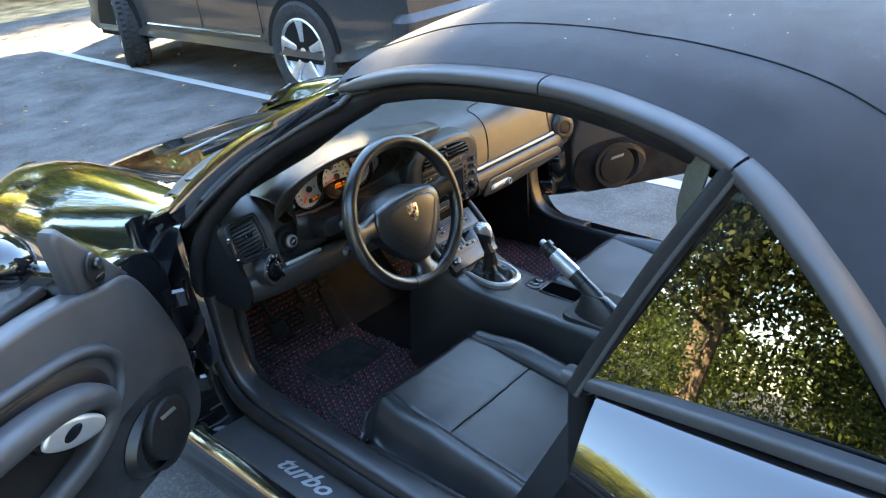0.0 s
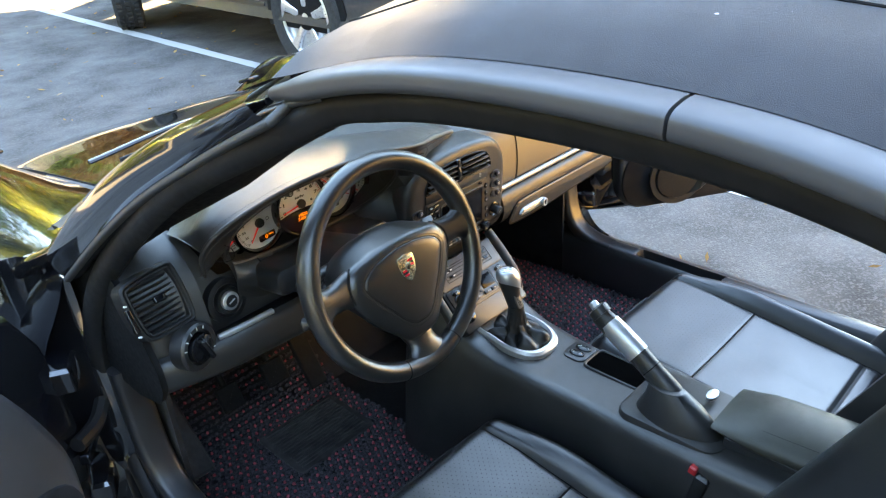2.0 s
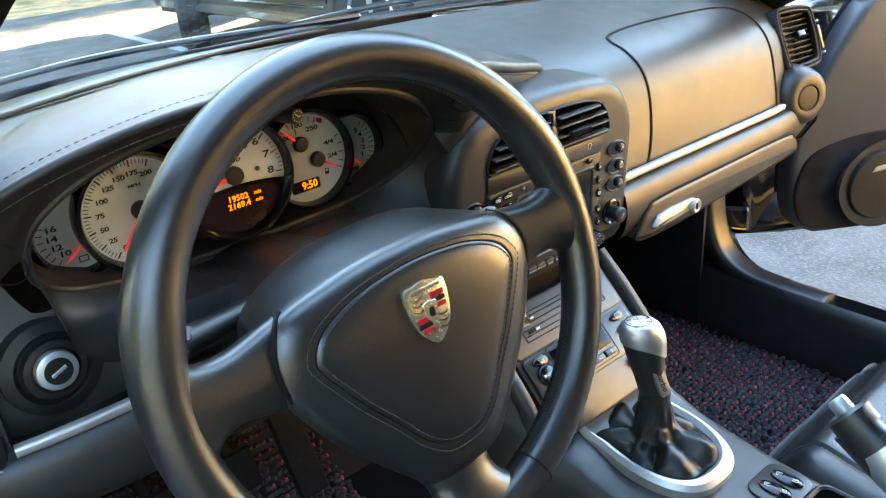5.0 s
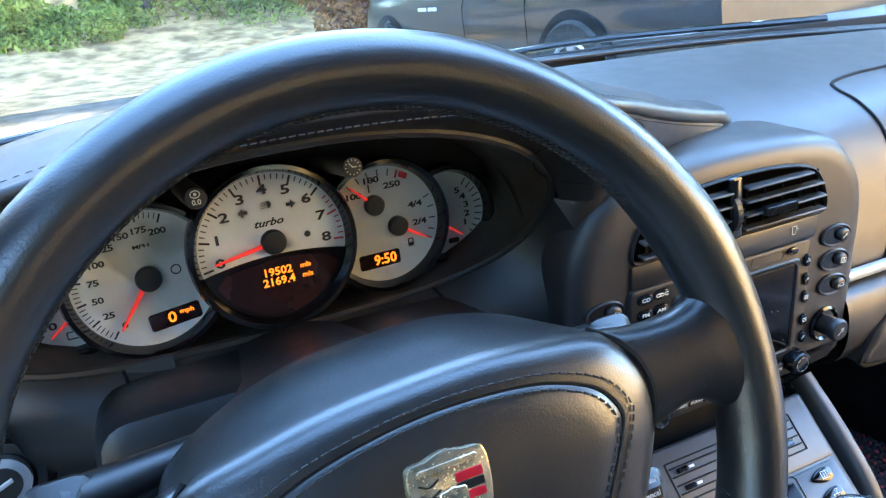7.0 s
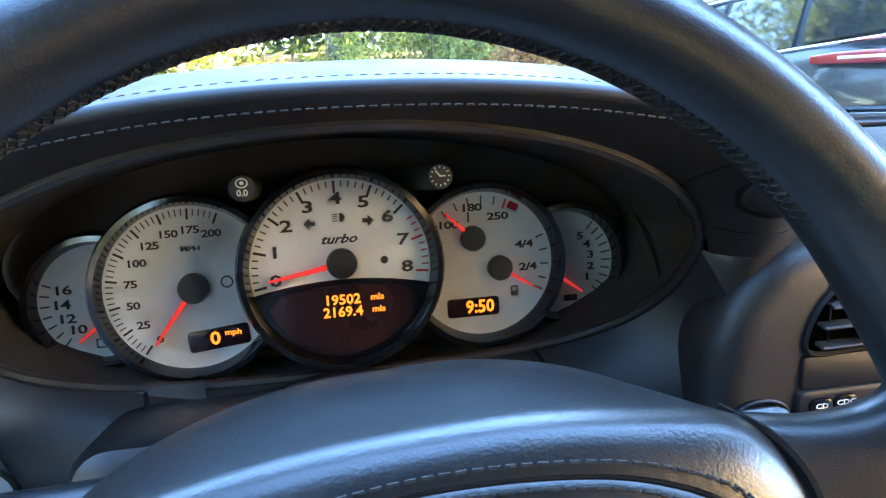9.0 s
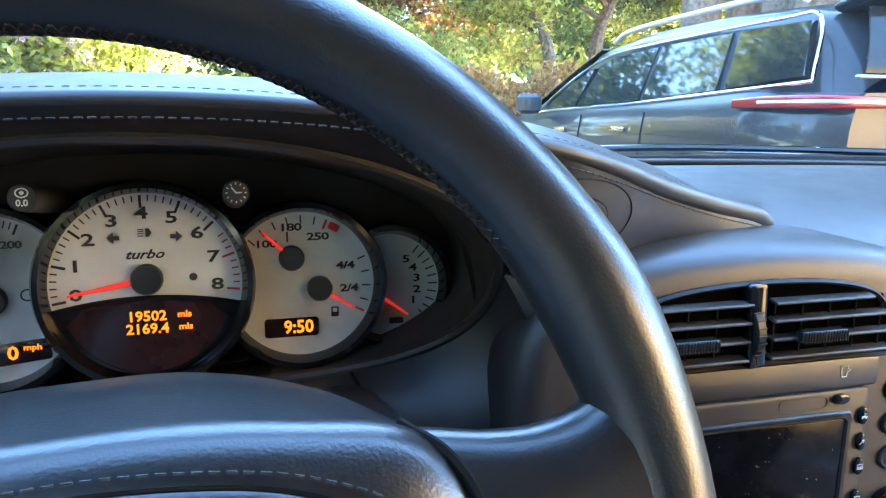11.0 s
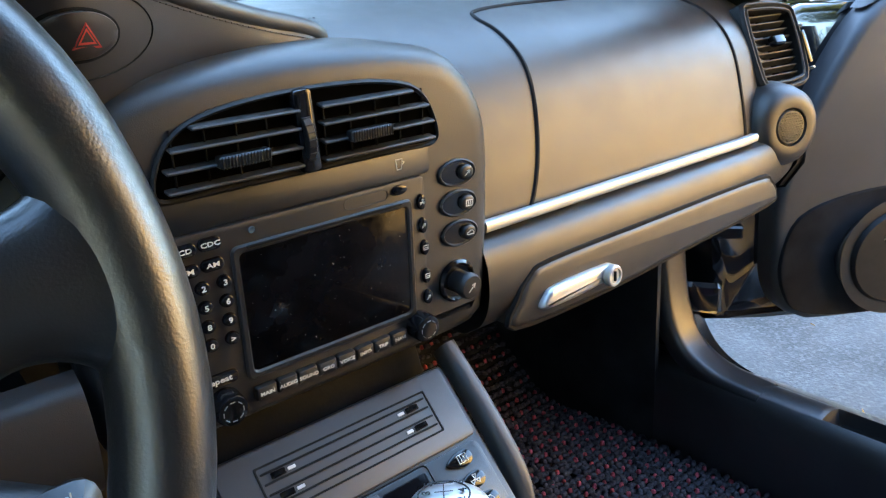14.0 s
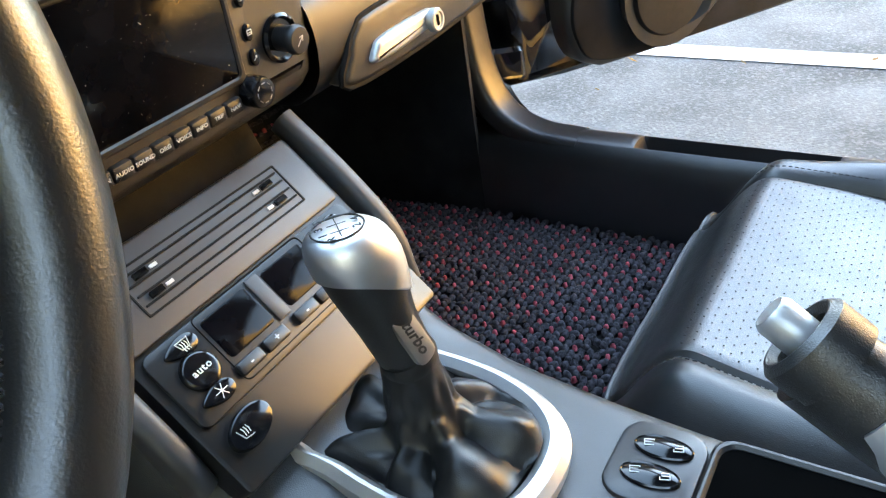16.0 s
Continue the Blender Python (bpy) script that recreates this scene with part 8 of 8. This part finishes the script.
def seat(cx, name_label):
    s = thing("leather_bucket_seat", name_label, "seat", Matrix.Translation((cx, -0.45, 0.20)), group="front seats")
    def P(nm, bm, mat, label="", parent=None):
        bm.transform(Matrix.Translation((-cx, 0.45, -0.20)))
        return part(nm, bm, mat, parent or s, label)
    # cushion: a dished middle between two raised bolsters, rolled over at the front
    def top(u, v):
        k = 2 * u - 1
        ak = abs(k)
        sg_ = 1 if k > 0 else -1
        x = 0.262 * k * (1 - 0.10 * smoothstep(0.25, 0.0, v) * ak)
        y = -0.175 - 0.62 * v
        roll = smoothstep(0.10, 0.0, v)
        z = 0.448 - 0.080 * v - 0.006 * (1 - ak)
        if ak > 0.60:
            b_ = (ak - 0.60) / 0.40
            z += 0.032 * math.sin(math.pi * min(1, b_ * 1.15)) ** 0.9 * (0.10 + 0.90 * smoothstep(0.05, 0.40, v)) - 0.080 * smoothstep(0.22, 1.0, b_) ** 1.3
        z -= 0.085 * roll ** 1.6
        y += 0.018 * roll - 0.03 * ak ** 4 * smoothstep(0.3, 0.0, v)
        for v0, dep in ((0.405, 0.0012), (0.80, 0.005), (0.86, 0.005), (0.92, 0.005)):
            z -= dep * math.exp(-((v - v0) / 0.0075) ** 2) * (1 - smoothstep(0.56, 0.62, ak))
        z -= 0.009 * math.exp(-((ak - 0.605) / 0.016) ** 2)
        z += 0.0016 * noise.noise(V(x * 11, y * 11, cx)) + crease(x, y, cx)
        return V(cx + x, y, z)
    bm = sheet(top, 96, 200)
    P("cushion", bm, seat_leather, "black perforated leather cushion")
    skirt = [top(0, v) for v in np.linspace(1, 0, 30)] + [top(u, 0) for u in np.linspace(0, 1, 40)[1:]] + [top(1, v) for v in np.linspace(0, 1, 30)[1:]]
    bm = bmesh.new()
    grid(bm, [[V(cx + (p.x - cx) * f, -0.45 + (p.y + 0.45) * f, p.z + (h - p.z) * g_) for p in skirt] for f, h, g_ in ((1.0, 0, 0), (1.012, 0.36, 0.35), (0.99, 0.33, 0.75), (0.95, 0.28, 1.0))])
    P("cushion_skirt", bm, leather, "black leather cushion side")
    P("piping", tube([p + V((p.x - cx) * 0.008, 0.002, -0.001) for p in skirt], 0.0028, 6), leather, "leather piping")
    # pin holes of the perforated panel, joined
    bm = bmesh.new()
    for a_ in range(26):
        for b_ in range(28):
            u_, v_ = 0.5 + (a_ - 12.5 + 0.5 * (b_ % 2)) * 0.0222, 0.075 + b_ * 0.0116
            p = top(u_, v_) + V(0, 0, 0.0006)
            bm.faces.new([bm.verts.new(p + V(0.0009 * math.cos(q), 0.0009 * math.sin(q), 0)) for q in (0, 1.05, 2.09, 3.14, 4.19, 5.24)])
    P("perforation", bm, deep_black)["kind"] = "stuff"
    for u0, u1, v0, v1 in ((0.20, 0.80, 0.405, 0.405), (0.1975, 0.1975, 0.02, 0.95), (0.8025, 0.8025, 0.02, 0.95)):
        P("seam", tube([top(u0 + (u1 - u0) * k, v0 + (v1 - v0) * k) + V(0, 0, 0.0002) for k in np.linspace(0, 1, 60)], 0.0022, 6), deep_black, "sunken dark seam")
    P("cushion_base", slab([(p.x, p.y) for p in smooth_ring([(cx - 0.23, -0.19, 0), (cx + 0.23, -0.19, 0), (cx + 0.25, -0.68, 0), (cx - 0.25, -0.68, 0)], 6)][::-1], 0.24, 0.33, 0.03, m=None), leather)
    P("side_valance", box(0.02, 0.42, 0.10, 0.008, m=pose(cx - 0.258, -0.46, 0.315)), plastic, "seat side cover with switches")
    P("seat_switch", slab(circle(0.034, 20, 0.011), 0, 0.014, 0.005, m=pose(cx - 0.268, -0.40, 0.325, 90, 0, -90)), silver, "silver seat adjuster switch")
    for sx in (-1, 1):
        P("rail", box(0.03, 0.60, 0.05, 0.006, m=pose(cx + sx * 0.18, -0.45, 0.225)), deep_black)
    # seams
    for k in (-0.625, 0.625):
        pth = [top(0.5 + k * 0.5, v) + V(0, 0, 0.0015) for v in np.linspace(0.03, 0.95, 40)]
        stitches([p + V(0.006 * (1 if k > 0 else -1), 0, 0.004) for p in pth], s, stitch_mat, 0.006, 0.0035, 0.0006).matrix_basis = Matrix.Translation((-cx, 0.45, -0.20))
    # backrest
    def back(u, v):
        x = -0.25 + 0.50 * u
        k = abs(x) / 0.25
        h = v
        bol = 0.16 * smoothstep(0.50, 0.85, k) * (1 - 0.55 * smoothstep(0.9, 1.0, k)) * (1 - 0.45 * h) * (1 - 0.8 * smoothstep(0.6, 1, h))
        narrow = 1 - 0.42 * smoothstep(0.62, 1.0, h)
        y = -0.80 - 0.28 * h + bol - 0.05 * smoothstep(0.9, 1.0, k)
        z = 0.36 + 0.72 * h
        return V(cx + x * narrow, y, z - 0.02 * k * k * h)
    P("backrest", sheet(back, 40, 40, 0.07), seat_leather, "black leather backrest with integral headrest")
    return s


seat(-0.350, "black perforated leather driver's seat with bolsters")
ps = seat(0.357, "black perforated leather passenger seat with bolsters")
ps.matrix_world = Matrix.Translation((0.357, -0.470, 0.210))   # slid further back
bk = thing("belt_buckle", "black seat belt buckle with red release button", "seat belt buckle")
part("body", box(0.030, 0.026, 0.10, 0.005, m=pose(-0.092, -0.612, 0.440, 12)), plastic, bk)
part("button", box(0.024, 0.014, 0.016, 0.002, m=pose(-0.092, -0.603, 0.491, 12)), red_button, bk, "red release button")
for sg, cx in ((-1, -0.35), (1, 0.39)):
    b = thing("seat_belt", "olive grey seat belt webbing hanging from the pillar", "seat belt", group="seat belts")
    pth = smooth_path([(sg * 0.600, -1.02, 1.235), (sg * 0.585, -0.992, 1.12), (sg * 0.55, -0.985, 1.04), (sg * 0.53, -0.985, 0.94), (sg * 0.53, -0.98, 0.80)], 8)
    part("webbing", sweep(pth, rrect(0.046, 0.003, 0.001), up=(sg * 0.8, 0.5, 0.2)), belt_mat, b)

# ---- mats, pedals ----
def mat_thing(x0, x1, y0, y1, seed, z0=0.212):
    t = thing("floor_mat", "black and dark red woven floor mat", "floor mat", group="floor mats")
    def zf(x, y):
        return z0 + 0.35 * smoothstep(0.34, 0.72, y) + 0.004 * smoothstep(0.30, 0.45, y)
    bm = sheet(lambda u, v: (x0 + (x1 - x0) * u, y0 + (y1 - y0) * v, zf(0, y0 + (y1 - y0) * v) - 0.003), 12, 30, 0.21 - z0 if z0 > 0.22 else 0.0)
    part("backing", bm, carpet, t)
    rg = np.random.RandomState(seed)
    for mt, nm, red in ((tuft_dark, "dark_yarn", False), (tuft_red, "red_yarn", True)):
        vs, fs = [], []
        step = 0.0100
        ny, nx = int((y1 - y0) / step), int((x1 - x0) / step)
        for j in range(ny):
            for i in range(nx):
                is_red = (i + j // 2) % 2 == 0 and j % 2 == 0 and rg.rand() < 0.92
                if is_red != red:
                    continue
                x = x0 + (i + 0.5 + 0.5 * (j % 2)) * step + rg.normal() * 0.0007
                y = y0 + (j + 0.5) * step + rg.normal() * 0.0007
                if x > x1 or x < x0:
                    continue
                z = zf(x, y) + 0.004
                a, b2, h = (0.0042, 0.0034, 0.0066) if red else (0.0078, 0.0050, 0.0062)
                h *= 0.75 + 0.5 * rg.rand()
                tw = rg.normal() * 0.35 + 0.5 * (1 if (i + j) % 2 else -1)
                cs, sn = math.cos(tw), math.sin(tw)
                k0 = len(vs)
                for rr, hh in ((1.0, 0.0), (0.72, 0.75)):
                    for q in range(6):
                        c_, s_ = math.cos(q * math.pi / 3) * a * rr, math.sin(q * math.pi / 3) * b2 * rr
                        vs.append((x + c_ * cs - s_ * sn, y + c_ * sn + s_ * cs, z + h * hh))
                vs.append((x, y, z + h))
                for q in range(6):
                    r = (q + 1) % 6
                    fs.append((k0 + q, k0 + r, k0 + 6 + r, k0 + 6 + q))
                    fs.append((k0 + 6 + q, k0 + 6 + r, k0 + 12))
        me = bpy.data.meshes.new(nm)
        me.from_pydata(vs, [], fs)
        me.polygons.foreach_set("use_smooth", [True] * len(fs))
        ob = link(nm, me, mt, t)
        ob["kind"] = "stuff"
    return t


mat_thing(0.135, 0.618, -0.38, 0.56, 3, 0.258)
mt = mat_thing(-0.605, -0.125, -0.38, 0.60, 5)
part("heel_pad", slab(rrect(0.22, 0.17, 0.012, 3, -0.285, 0.235), 0.218, 0.2245, 0.002), pad_rubber, mt, "ribbed rubber heel pad")
bm = bmesh.new()
for k in range(15):
    box(0.19, 0.004, 0.004, 0.001, bm=bm, m=pose(-0.285, 0.165 + k * 0.0102, 0.2255))
part("heel_pad_ribs", bm, pad_rubber, mt)
ped = thing("pedals", "black rubber-faced pedals under the dashboard", "pedals")
for x, y, z, w, h, nm in ((-0.43, 0.33, 0.37, 0.055, 0.06, "clutch_pedal"), (-0.31, 0.33, 0.37, 0.06, 0.06, "brake_pedal"), (-0.20, 0.36, 0.33, 0.05, 0.15, "accelerator_pedal")):
    p = part(nm, box(w, h, 0.014, 0.004, m=pose(x, y, z, 58)), deep_black, ped, "ribbed rubber pedal")
    part("pedal_arm", tube([V(x, y + 0.01, z + 0.01), V(x, y + 0.10, z + 0.13), V(x, y + 0.10, 0.62)], 0.008, 8), deep_black, p)
part("foot_rest", box(0.07, 0.20, 0.02, 0.006, m=pose(-0.555, 0.36, 0.32, 45)), pad_rubber, ped)

# ---- marks on the windscreen ----
def on_screen(x, z):
    """Place and axes on the inner face of the windscreen."""
    u = (x / 0.64 + 1) / 2
    v = max(0.02, min(0.9, (z - scr_base(u).z) / (scr_head(u).z - scr_base(u).z)))
    p = screen(u, v)
    du = (screen(u + 0.01, v) - p).normalized()
    dv = (screen(u, v + 0.02) - p)
    dv = (dv - du * dv.dot(du)).normalized()
    n = du.cross(dv)
    p = p - n * 0.004 if (p - n * 0.004).y < p.y else p + n * 0.004
    return Matrix(((du.x, dv.x, n.x, p.x), (du.y, dv.y, n.y, p.y), (du.z, dv.z, n.z, p.z), (0, 0, 0, 1)))


sticker_blue = material("blue vinyl", (0.015, 0.045, 0.30), 0.4, scale=90)
sticker_grey = material("mottled grey vinyl", (0.10, 0.11, 0.12), 0.5, scale=120, var=0.6, stain=(0.32, 0.34, 0.36))
sticker_white = material("white vinyl", (0.75, 0.75, 0.74), 0.5, scale=90)
st = thing("windscreen_sticker", "grey mottled oval sticker on the windscreen glass", "sticker", group="windscreen stickers")
part("film", slab(circle(0.028, 28, 0.018), 0, 0.0008, 0.0002, m=on_screen(0.60, 0.955)), sticker_grey, st)
st = thing("windscreen_sticker", "blue oval sticker with red and white band on the glass", "sticker", group="windscreen stickers")
sm_ = on_screen(0.545, 0.945)
part("film", slab(circle(0.019, 28, 0.013), 0, 0.0008, 0.0002, m=sm_), sticker_blue, st)
part("band", slab(rrect(0.030, 0.005, 0.001, 2, 0, 0.001), -0.0006, 0.0014, 0.0002, m=sm_), sticker_white, st)
part("band", slab(rrect(0.024, 0.0025, 0.001, 2, 0, -0.004), -0.0006, 0.0014, 0.0002, m=sm_), crest_red, st)
